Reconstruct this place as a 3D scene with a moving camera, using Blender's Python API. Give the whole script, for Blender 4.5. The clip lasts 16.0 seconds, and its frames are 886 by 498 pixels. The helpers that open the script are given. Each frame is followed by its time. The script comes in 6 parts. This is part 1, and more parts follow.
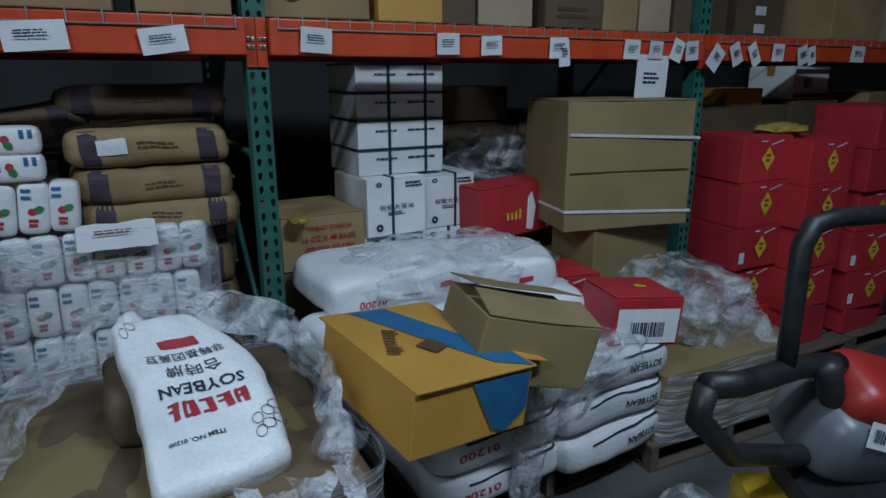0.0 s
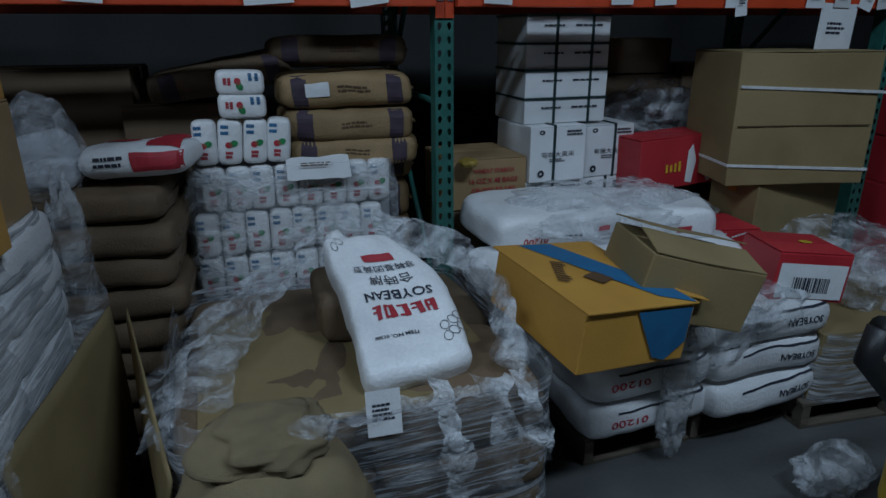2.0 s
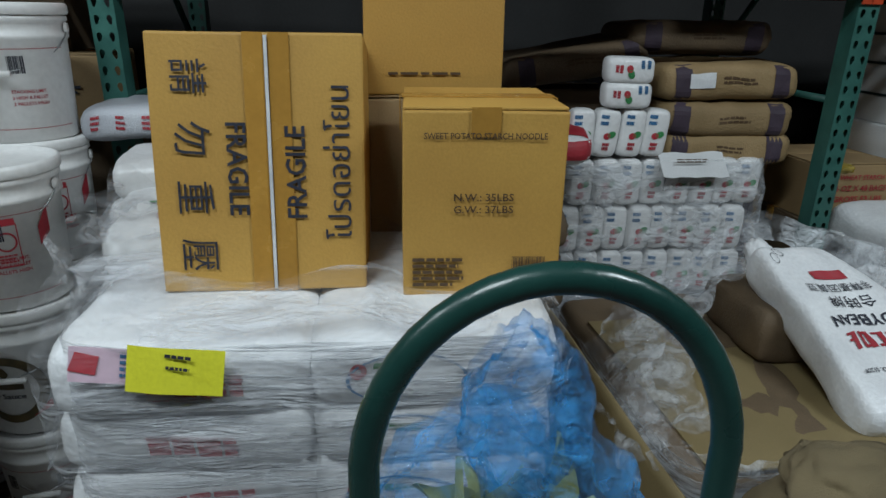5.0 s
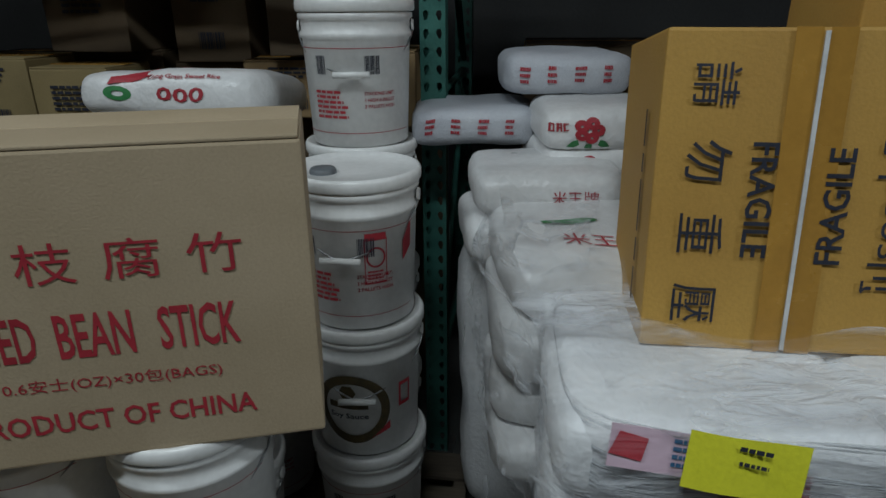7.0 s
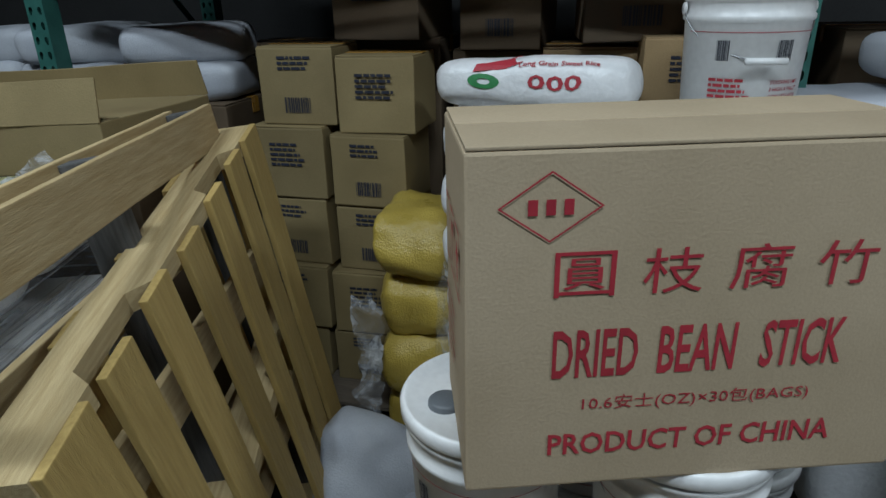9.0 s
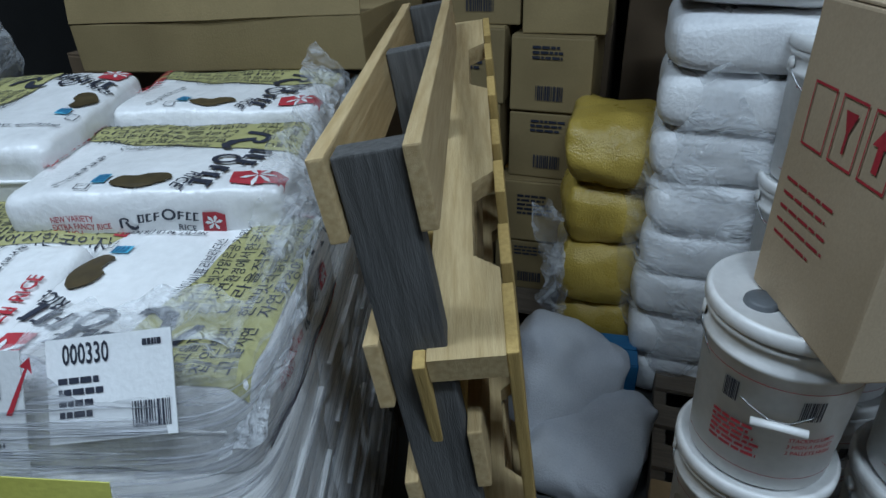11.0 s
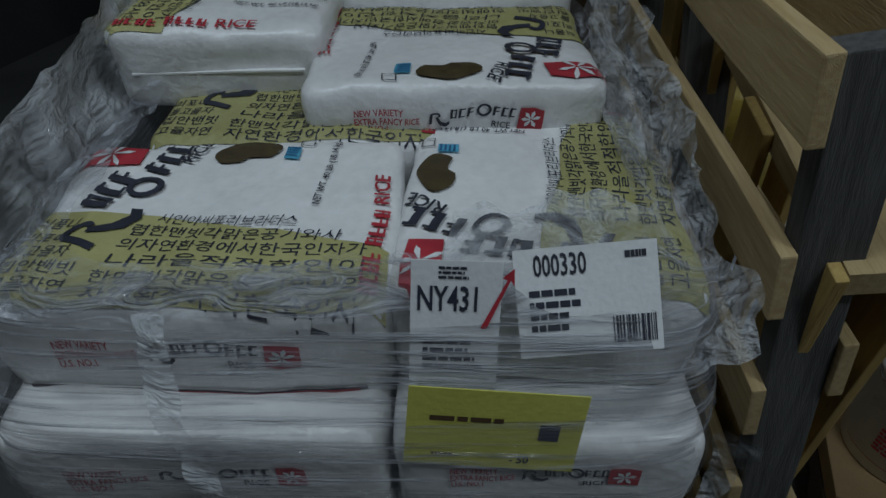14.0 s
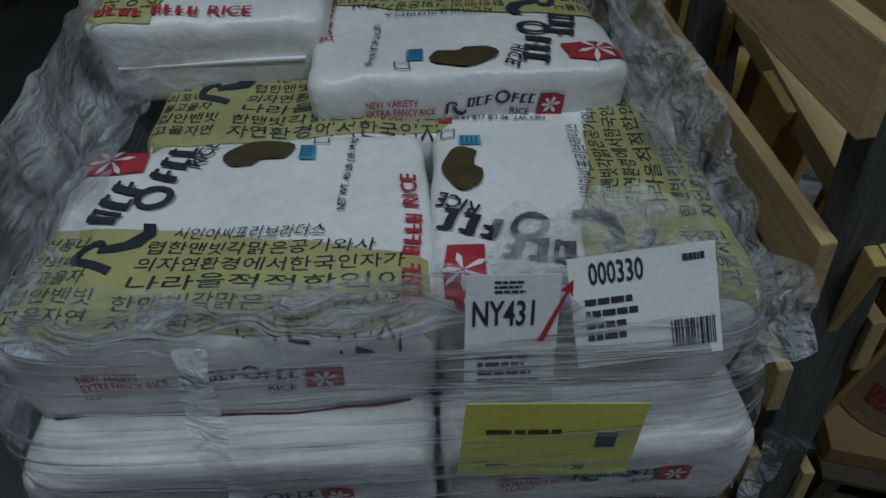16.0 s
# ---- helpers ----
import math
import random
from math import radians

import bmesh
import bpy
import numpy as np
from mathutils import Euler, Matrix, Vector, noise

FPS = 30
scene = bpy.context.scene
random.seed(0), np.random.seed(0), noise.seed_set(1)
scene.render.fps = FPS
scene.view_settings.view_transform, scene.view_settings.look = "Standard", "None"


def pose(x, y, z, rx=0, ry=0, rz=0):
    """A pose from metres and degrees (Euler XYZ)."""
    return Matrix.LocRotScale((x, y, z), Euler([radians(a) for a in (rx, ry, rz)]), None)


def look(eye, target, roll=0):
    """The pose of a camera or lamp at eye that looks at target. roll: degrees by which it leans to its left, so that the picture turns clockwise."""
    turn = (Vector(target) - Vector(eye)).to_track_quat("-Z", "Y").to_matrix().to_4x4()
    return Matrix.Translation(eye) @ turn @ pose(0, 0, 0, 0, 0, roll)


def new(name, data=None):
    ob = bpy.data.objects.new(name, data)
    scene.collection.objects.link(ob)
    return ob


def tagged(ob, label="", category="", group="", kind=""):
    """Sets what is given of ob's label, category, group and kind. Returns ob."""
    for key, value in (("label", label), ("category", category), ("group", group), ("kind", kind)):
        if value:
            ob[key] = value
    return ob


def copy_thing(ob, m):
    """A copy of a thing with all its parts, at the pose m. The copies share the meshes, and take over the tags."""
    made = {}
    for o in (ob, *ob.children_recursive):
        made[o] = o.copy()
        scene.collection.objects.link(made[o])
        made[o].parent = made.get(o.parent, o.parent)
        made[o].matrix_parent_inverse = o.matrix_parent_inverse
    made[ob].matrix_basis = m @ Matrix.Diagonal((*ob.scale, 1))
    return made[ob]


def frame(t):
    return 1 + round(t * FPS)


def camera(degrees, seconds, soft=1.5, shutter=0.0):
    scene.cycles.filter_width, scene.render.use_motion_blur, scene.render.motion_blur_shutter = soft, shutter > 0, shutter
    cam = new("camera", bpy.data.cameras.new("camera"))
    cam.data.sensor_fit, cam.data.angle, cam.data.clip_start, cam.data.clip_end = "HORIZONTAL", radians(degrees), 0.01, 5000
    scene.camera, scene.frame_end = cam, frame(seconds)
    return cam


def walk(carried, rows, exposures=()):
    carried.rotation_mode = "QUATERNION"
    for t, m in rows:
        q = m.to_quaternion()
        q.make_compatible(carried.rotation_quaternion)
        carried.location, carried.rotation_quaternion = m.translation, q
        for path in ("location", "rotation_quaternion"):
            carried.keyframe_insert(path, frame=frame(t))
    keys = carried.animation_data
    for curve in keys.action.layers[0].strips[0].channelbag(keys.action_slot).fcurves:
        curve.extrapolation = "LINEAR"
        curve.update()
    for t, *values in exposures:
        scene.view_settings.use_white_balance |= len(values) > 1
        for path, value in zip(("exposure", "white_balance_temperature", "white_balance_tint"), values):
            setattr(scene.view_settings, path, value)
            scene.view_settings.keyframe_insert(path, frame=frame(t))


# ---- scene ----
# Camera and walk
cam = camera(70.2, 16.0)
PATH = [
    (0, (0.133, 0.656, 1.602), (1.03, 2.362, 1.069), -0.1),
    (0.5, (0.081, 0.612, 1.576), (0.899, 2.35, 1.017), -0.2),
    (1, (0.081, 0.565, 1.571), (0.754, 2.355, 0.987), -0.4),
    (1.5, (0.058, 0.539, 1.576), (0.605, 2.358, 0.949), -0.5),
    (2, (-0.081, 0.522, 1.578), (0.434, 2.341, 0.927), -0.3),
    (2.5, (-0.24, 0.523, 1.582), (0.264, 2.337, 0.908), -0.2),
    (3, (-0.401, 0.604, 1.588), (0.061, 2.425, 0.903), -0.2),
    (3.2, (-0.459, 0.648, 1.592), (-0.035, 2.48, 0.911), -0.3),
    (5.3, (-1.088, 0.889, 1.578), (-1.036, 2.758, 0.868), 0.8),
    (5.5, (-1.138, 0.925, 1.577), (-1.179, 2.789, 0.853), 0.6),
    (6, (-1.262, 0.986, 1.572), (-1.358, 2.845, 0.84), 0.6),
    (6.5, (-1.431, 1.016, 1.575), (-1.59, 2.878, 0.862), -0.0),
    (7, (-1.615, 1.071, 1.577), (-1.839, 2.923, 0.854), -0.4),
    (7.5, (-1.786, 1.159, 1.575), (-2.17, 2.989, 0.865), -1.0),
    (8, (-1.978, 1.163, 1.569), (-2.419, 2.979, 0.858), -1.0),
    (8.5, (-2.216, 1.079, 1.572), (-2.678, 2.883, 0.843), -1.0),
    (9, (-2.362, 1.036, 1.57), (-2.835, 2.831, 0.823), -1.3),
    (9.5, (-2.536, 0.992, 1.551), (-3.018, 2.765, 0.76), -1.5),
    (10, (-2.652, 0.948, 1.551), (-3.169, 2.689, 0.712), -1.6),
    (10.2, (-2.696, 0.914, 1.548), (-3.224, 2.646, 0.699), -2.0),
    (12.3, (-3.146, 0.862, 1.540), (-3.640, 2.115, 0.506), -1.0),
    (12.5, (-3.217, 0.822, 1.550), (-3.668, 2.080, 0.505), -0.4),
    (13, (-3.282, 0.799, 1.551), (-3.736, 2.052, 0.495), -0.5),
    (13.5, (-3.320, 0.782, 1.548), (-3.764, 2.036, 0.488), -0.7),
    (14, (-3.311, 0.790, 1.533), (-3.723, 2.047, 0.465), -0.5),
    (14.5, (-3.289, 0.807, 1.507), (-3.600, 2.019, 0.356), 0.2),
    (15, (-3.306, 0.797, 1.519), (-3.583, 1.961, 0.311), 0.0),
    (15.5, (-3.343, 0.778, 1.535), (-3.623, 1.949, 0.336), -0.2),
    (16, (-3.402, 0.821, 1.554), (-3.705, 2.032, 0.400), -0.6),
]
walk(cam, [(t, look(eye, target, roll)) for t, eye, target, roll in PATH],
     exposures=[(0.0, 0.15, 5600, 10), (1.0, -0.2, 5550, 10), (2.5, -0.4, 5500, 10), (3.2, -0.25, 5600, 10), (5.4, 0.3, 6650, 10), (6.2, 0.2, 6750, 10), (7.0, -0.35, 6600, 10),
                (8.0, 0.1, 6600, 10), (9.0, 0.25, 6200, 10), (10.2, 0.4, 5550, 10), (12.3, -0.85, 6150, 10), (13.5, -1.1, 6200, 10), (14.5, -1.25, 6250, 10), (16.0, -1.15, 6250, 10)])

# World and lamps: a closed, dim warehouse lit by ceiling tubes over the aisle
world = bpy.data.worlds.new("world")
world.use_nodes = True
world.node_tree.nodes["Background"].inputs[0].default_value = (0.55, 0.62, 0.7, 1)
world.node_tree.nodes["Background"].inputs[1].default_value = 0.001
scene.world = world
LAMPS = [(-4.3, 0.9, 3.9, 56), (-2.0, 0.3, 3.9, 62), (1.5, 0.3, 3.9, 76)]
for lx, ly, lz, watts in LAMPS:
    la = bpy.data.lights.new("tube_light", "AREA")
    la.shape, la.size, la.size_y, la.energy, la.color = "RECTANGLE", 1.2, 0.25, watts, (0.82, 0.94, 1.0)
    new("tube_light", la).matrix_world = pose(lx, ly, lz, 0, 0, 0)

# Materials
def mat(name, c1, c2=None, rough=0.6, scale=12.0, bump=0.15, fine=140.0, metal=0.0, spec=0.5, rand=0.12, stretch=(1, 1, 1), coat=0.0):
    m = bpy.data.materials.new(name)
    m.use_nodes = True
    nt = m.node_tree
    b = nt.nodes["Principled BSDF"]
    c2 = c2 or tuple(v * 0.78 for v in c1)
    tc, oi = nt.nodes.new("ShaderNodeTexCoord"), nt.nodes.new("ShaderNodeObjectInfo")
    mul = nt.nodes.new("ShaderNodeMath"); mul.operation = "MULTIPLY"; mul.inputs[1].default_value = 7.3
    add = nt.nodes.new("ShaderNodeVectorMath"); add.operation = "ADD"
    mp = nt.nodes.new("ShaderNodeMapping"); mp.inputs["Scale"].default_value = stretch
    nt.links.new(oi.outputs["Random"], mul.inputs[0])
    nt.links.new(tc.outputs["Object"], add.inputs[0])
    nt.links.new(mul.outputs[0], add.inputs[1])
    nt.links.new(add.outputs[0], mp.inputs["Vector"])
    n1, n2 = nt.nodes.new("ShaderNodeTexNoise"), nt.nodes.new("ShaderNodeTexNoise")
    n1.inputs["Scale"].default_value, n1.inputs["Detail"].default_value = scale, 6
    n2.inputs["Scale"].default_value, n2.inputs["Detail"].default_value = fine, 4
    for n in (n1, n2):
        nt.links.new(mp.outputs[0], n.inputs["Vector"])
    ramp = nt.nodes.new("ShaderNodeValToRGB")
    ramp.color_ramp.elements[0].position, ramp.color_ramp.elements[1].position = 0.34, 0.66
    ramp.color_ramp.elements[0].color, ramp.color_ramp.elements[1].color = (*c2, 1), (*c1, 1)
    nt.links.new(n1.outputs["Fac"], ramp.inputs["Fac"])
    hsv = nt.nodes.new("ShaderNodeHueSaturation")
    mr = nt.nodes.new("ShaderNodeMapRange")
    mr.inputs["To Min"].default_value, mr.inputs["To Max"].default_value = 1 - rand, 1 + rand
    nt.links.new(oi.outputs["Random"], mr.inputs["Value"])
    nt.links.new(mr.outputs[0], hsv.inputs["Value"])
    nt.links.new(ramp.outputs["Color"], hsv.inputs["Color"])
    mix = nt.nodes.new("ShaderNodeMixRGB"); mix.blend_type = "MULTIPLY"; mix.inputs["Fac"].default_value = 0.22
    nt.links.new(hsv.outputs["Color"], mix.inputs["Color1"])
    nt.links.new(n2.outputs["Fac"], mix.inputs["Color2"])
    nt.links.new(mix.outputs["Color"], b.inputs["Base Color"])
    rr = nt.nodes.new("ShaderNodeMapRange")
    rr.inputs["To Min"].default_value, rr.inputs["To Max"].default_value = max(0.03, rough - 0.12), min(1, rough + 0.12)
    nt.links.new(n1.outputs["Fac"], rr.inputs["Value"])
    nt.links.new(rr.outputs[0], b.inputs["Roughness"])
    b.inputs["Metallic"].default_value = metal
    b.inputs["Specular IOR Level"].default_value = spec
    b.inputs["Coat Weight"].default_value = coat
    hs = nt.nodes.new("ShaderNodeMath"); hs.operation = "ADD"
    nt.links.new(n1.outputs["Fac"], hs.inputs[0]); nt.links.new(n2.outputs["Fac"], hs.inputs[1])
    bp = nt.nodes.new("ShaderNodeBump"); bp.inputs["Strength"].default_value, bp.inputs["Distance"].default_value = bump, 0.01
    nt.links.new(hs.outputs[0], bp.inputs["Height"])
    nt.links.new(bp.outputs[0], b.inputs["Normal"])
    return m


def film_mat(name, lo, hi, tint=(0.85, 0.88, 0.92), scale=9.0, stretch=(1, 1, 1), bump=0.7, rough=0.16, edge=(0.4, 0.7)):
    """Clear glossy film, mostly see-through; denser streaks stand for milky folds and painted highlights."""
    m = bpy.data.materials.new(name)
    m.use_nodes = True
    nt = m.node_tree
    b, out = nt.nodes["Principled BSDF"], nt.nodes["Material Output"]
    tr, mx = nt.nodes.new("ShaderNodeBsdfTransparent"), nt.nodes.new("ShaderNodeMixShader")
    tc, mp, n1, n2 = nt.nodes.new("ShaderNodeTexCoord"), nt.nodes.new("ShaderNodeMapping"), nt.nodes.new("ShaderNodeTexNoise"), nt.nodes.new("ShaderNodeTexNoise")
    mp.inputs["Scale"].default_value = stretch
    nt.links.new(tc.outputs["Object"], mp.inputs["Vector"])
    for n, s in ((n1, scale), (n2, scale * 4)):
        n.inputs["Scale"].default_value, n.inputs["Detail"].default_value, n.inputs["Distortion"].default_value = s, 5, 1.2
        nt.links.new(mp.outputs[0], n.inputs["Vector"])
    mr = nt.nodes.new("ShaderNodeMapRange")
    mr.inputs["From Min"].default_value, mr.inputs["From Max"].default_value = edge
    mr.inputs["To Min"].default_value, mr.inputs["To Max"].default_value = lo, hi
    nt.links.new(n1.outputs["Fac"], mr.inputs["Value"])
    bp = nt.nodes.new("ShaderNodeBump"); bp.inputs["Strength"].default_value, bp.inputs["Distance"].default_value = bump, 0.03
    ad = nt.nodes.new("ShaderNodeMath"); ad.operation = "ADD"
    nt.links.new(n1.outputs["Fac"], ad.inputs[0]); nt.links.new(n2.outputs["Fac"], ad.inputs[1])
    nt.links.new(ad.outputs[0], bp.inputs["Height"]); nt.links.new(bp.outputs[0], b.inputs["Normal"])
    b.inputs["Base Color"].default_value, b.inputs["Roughness"].default_value = (*tint, 1), rough
    b.inputs["Specular IOR Level"].default_value = 0.8
    nt.links.new(mr.outputs[0], mx.inputs["Fac"])
    nt.links.new(tr.outputs[0], mx.inputs[1]); nt.links.new(b.outputs[0], mx.inputs[2])
    nt.links.new(mx.outputs[0], out.inputs["Surface"])
    return m


KRAFT = mat("kraft_card", (0.40, 0.27, 0.13), (0.32, 0.21, 0.10), 0.75, 5, 0.12, 220)
KRAFT_PALE = mat("pale_kraft_card", (0.46, 0.36, 0.24), (0.40, 0.31, 0.20), 0.75, 4, 0.1, 220)
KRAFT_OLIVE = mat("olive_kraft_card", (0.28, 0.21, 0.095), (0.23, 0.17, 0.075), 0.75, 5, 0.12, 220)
YELLOW_CARD = mat("yellow_card", (0.62, 0.33, 0.05), (0.54, 0.28, 0.045), 0.6, 5, 0.1, 220)
ORANGE_CARD = mat("orange_card", (0.60, 0.34, 0.07), (0.53, 0.29, 0.06), 0.65, 4, 0.12, 200)
# Dark card, taken darker still to carry the dim rack interior in its colour.
SHADE_DARK_CARD = mat("shade_dark_card", (0.14, 0.095, 0.055), (0.11, 0.075, 0.042), 0.8, 5, 0.12, 200)
TAPE = mat("packing_tape", (0.50, 0.26, 0.05), (0.45, 0.23, 0.045), 0.25, 20, 0.05, 90)
INK = mat("dark_ink", (0.025, 0.03, 0.05), (0.02, 0.022, 0.035), 0.6, 40, 0.02, 200)
BROWN_INK = mat("brown_ink", (0.10, 0.055, 0.025), (0.08, 0.045, 0.02), 0.7, 40, 0.02, 200)
RED_INK = mat("red_ink", (0.45, 0.03, 0.045), (0.38, 0.025, 0.04), 0.6, 40, 0.02, 200)
GREEN_INK = mat("green_ink", (0.04, 0.26, 0.08), None, 0.6, 40, 0.02, 200)
BLUE_INK = mat("blue_ink", (0.03, 0.16, 0.34), (0.025, 0.13, 0.29), 0.6, 20, 0.05, 200)
LIGHT_BLUE_INK = mat("light_blue_ink", (0.10, 0.42, 0.62), None, 0.6, 20, 0.02, 200)
OLIVE_INK = mat("olive_ink", (0.42, 0.40, 0.17), (0.37, 0.35, 0.14), 0.6, 30, 0.03, 200)
SHELL_INK = mat("shell_ink", (0.085, 0.06, 0.022), (0.05, 0.036, 0.015), 0.55, 50, 0.05, 200)
YELLOW_INK = mat("yellow_ink", (0.75, 0.55, 0.03), None, 0.55, 30, 0.03, 200)
PAPER = mat("white_paper", (0.78, 0.79, 0.80), (0.72, 0.73, 0.74), 0.6, 15, 0.08, 150)
PINK_PAPER = mat("pink_paper", (0.72, 0.52, 0.62), None, 0.6, 15, 0.08, 150)
YELLOW_PAPER = mat("yellow_paper", (0.80, 0.78, 0.04), (0.74, 0.72, 0.035), 0.6, 10, 0.08, 150)
DULL_YELLOW = mat("pale_yellow_paper", (0.58, 0.56, 0.12), (0.53, 0.51, 0.10), 0.6, 10, 0.08, 150)
WHITE_BAG = mat("white_woven_plastic", (0.86, 0.87, 0.88), (0.76, 0.77, 0.79), 0.38, 8, 0.32, 90, rand=0.05)
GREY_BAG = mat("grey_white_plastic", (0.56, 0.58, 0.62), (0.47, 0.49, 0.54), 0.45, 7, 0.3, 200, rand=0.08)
RICE_BAG = mat("white_rice_plastic", (0.85, 0.85, 0.85), (0.78, 0.78, 0.78), 0.33, 7, 0.26, 60, rand=0.04)
KRAFT_BAG = mat("kraft_paper_sack", (0.34, 0.23, 0.11), (0.27, 0.18, 0.08), 0.7, 7, 0.4, 150)
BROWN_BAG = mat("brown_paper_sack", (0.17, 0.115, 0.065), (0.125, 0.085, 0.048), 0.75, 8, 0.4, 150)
PURPLE_BAND = mat("dark_purple_band", (0.06, 0.04, 0.06), (0.045, 0.03, 0.045), 0.7, 15, 0.2, 150)
BURLAP = mat("burlap", (0.24, 0.185, 0.10), (0.18, 0.14, 0.075), 0.9, 10, 0.6, 420)
YELLOW_BAG = mat("yellow_grain_sack", (0.55, 0.40, 0.08), (0.46, 0.33, 0.06), 0.3, 9, 0.4, 160)
RED_CARD = mat("red_card", (0.52, 0.03, 0.04), (0.44, 0.025, 0.035), 0.5, 6, 0.1, 200)
WHITE_CARD = mat("white_card", (0.84, 0.85, 0.86), (0.76, 0.77, 0.78), 0.6, 6, 0.08, 200)
BUCKET_WHITE = mat("white_bucket_plastic", (0.88, 0.88, 0.87), (0.83, 0.83, 0.82), 0.32, 5, 0.03, 60, rand=0.03)
STEEL = mat("steel", (0.45, 0.46, 0.47), (0.35, 0.36, 0.37), 0.35, 25, 0.1, 200, metal=0.9)
RACK_GREEN = mat("rack_green_paint", (0.045, 0.17, 0.14), (0.03, 0.12, 0.10), 0.45, 14, 0.1, 160)
RACK_RED = mat("rack_orange_red_paint", (0.62, 0.075, 0.02), (0.52, 0.06, 0.018), 0.42, 8, 0.06, 160)
WIRE = mat("galvanised_wire", (0.5, 0.45, 0.42), None, 0.4, 40, 0.05, 200, metal=0.6)
PINE = mat("pale_pine", (0.56, 0.42, 0.22), (0.44, 0.31, 0.14), 0.75, 9, 0.35, 60, stretch=(1, 14, 14))
PINE_YELLOW = mat("yellow_pine", (0.52, 0.36, 0.12), (0.42, 0.28, 0.085), 0.72, 9, 0.35, 60, stretch=(1, 14, 14))
PINE_LONG = mat("pale_pine_lengthwise", (0.58, 0.44, 0.23), (0.46, 0.33, 0.15), 0.75, 9, 0.35, 60, stretch=(14, 1, 14))
# Weathered grey, taken darker to hold the shadow on the standing pallet.
GREY_WOOD = mat("shaded_weathered_grey_wood", (0.13, 0.127, 0.123), (0.075, 0.073, 0.07), 0.85, 9, 0.45, 60, stretch=(1, 14, 14))
OLD_WOOD = mat("old_pallet_wood", (0.16, 0.125, 0.09), (0.10, 0.08, 0.06), 0.85, 9, 0.4, 60, stretch=(1, 12, 12))
CONCRETE = mat("warehouse_concrete", (0.10, 0.103, 0.10), (0.06, 0.063, 0.063), 0.55, 1.6, 0.25, 45)
WALL_GREY = mat("dark_painted_block", (0.06, 0.06, 0.06), (0.045, 0.045, 0.045), 0.85, 2, 0.2, 60)
CEIL = mat("dark_ceiling", (0.12, 0.12, 0.12), (0.09, 0.09, 0.09), 0.9, 2, 0.1, 60)
BLACK_PLASTIC = mat("black_rubbery_plastic", (0.018, 0.018, 0.02), (0.012, 0.012, 0.013), 0.5, 20, 0.1, 200)
GREY_PLASTIC = mat("grey_plastic", (0.16, 0.175, 0.19), (0.13, 0.145, 0.16), 0.4, 12, 0.06, 200)
RED_PLASTIC = mat("red_plastic", (0.42, 0.03, 0.025), (0.36, 0.025, 0.02), 0.4, 12, 0.05, 200)
JACK_YELLOW = mat("worn_yellow_paint", (0.72, 0.47, 0.02), (0.55, 0.35, 0.015), 0.45, 10, 0.1, 100)
GREEN_TUBE = mat("dark_green_tube", (0.012, 0.05, 0.042), (0.008, 0.035, 0.03), 0.28, 12, 0.04, 200)
BLUE_FILM = film_mat("blue_plastic_film", 0.12, 0.75, (0.06, 0.36, 0.8), 9, bump=1.0, rough=0.08)
PALE_GREENS = mat("pale_green_leaves", (0.42, 0.45, 0.16), (0.30, 0.34, 0.09), 0.6, 18, 0.3, 90)
FILM = film_mat("clear_crumpled_film", 0.08, 0.72, tint=(0.8, 0.83, 0.87), scale=7, bump=1.0, rough=0.08, edge=(0.42, 0.68))
# The wraps' pale stretched streaks paint highlights into the film's opacity.
WRAP = film_mat("stretch_wrap", 0.14, 0.82, tint=(0.72, 0.75, 0.8), scale=3.5, stretch=(1.0, 1.0, 16), bump=1.0, rough=0.09, edge=(0.45, 0.64))
WRAP_RICE = film_mat("tight_stretch_wrap", 0.1, 0.8, tint=(0.6, 0.62, 0.68), scale=3.0, stretch=(1.0, 1.0, 30), bump=1.0, rough=0.1, edge=(0.46, 0.7))
FILM_CRISP = film_mat("crisp_clear_film", 0.1, 0.62, scale=12, bump=1.0, rough=0.07)
WRAP_TOP = film_mat("loose_shiny_wrap", 0.06, 0.62, tint=(0.8, 0.82, 0.86), scale=4.0, stretch=(0.6, 1.6, 5), bump=1.0, rough=0.09, edge=(0.46, 0.7))
WRAP_MILKY = film_mat("milky_wrap", 0.1, 0.6, scale=5, stretch=(1, 1, 2), bump=0.7, rough=0.1)
STRAP_WHITE = mat("white_strap", (0.72, 0.72, 0.72), None, 0.4, 30, 0.03, 200)
STRAP_DARK = mat("dark_strap", (0.02, 0.045, 0.045), None, 0.4, 30, 0.03, 200)


# Mesh helpers
def mesh_of(name, verts, faces, smooth=False):
    me = bpy.data.meshes.new(name)
    me.from_pydata([tuple(v) for v in verts], [], faces)
    me.validate()
    if smooth:
        me.shade_smooth()
    return me


def part(name, data, material, parent=None, m=None, label=""):
    """One mesh object under a thing or a part."""
    if isinstance(data, bmesh.types.BMesh):
        me = bpy.data.meshes.new(name)
        data.to_mesh(me)
        data.free()
        data = me
    if not data.materials:
        data.materials.append(material)
    ob = new(name, data)
    if parent is not None:
        ob.parent = parent
    if m is not None:
        ob.matrix_basis = m
    if label:
        ob["label"] = label
    return ob


def thing(name, m, label, category, group="", kind=""):
    e = new(name)
    e.empty_display_size = 0.05
    e.matrix_basis = m
    return tagged(e, label, category, group, kind)


def place(x, y, z, rz=0, rx=0, ry=0):
    return Matrix.Translation((x, y, z)) @ pose(0, 0, 0, 0, 0, rz) @ pose(0, 0, 0, rx, ry, 0)


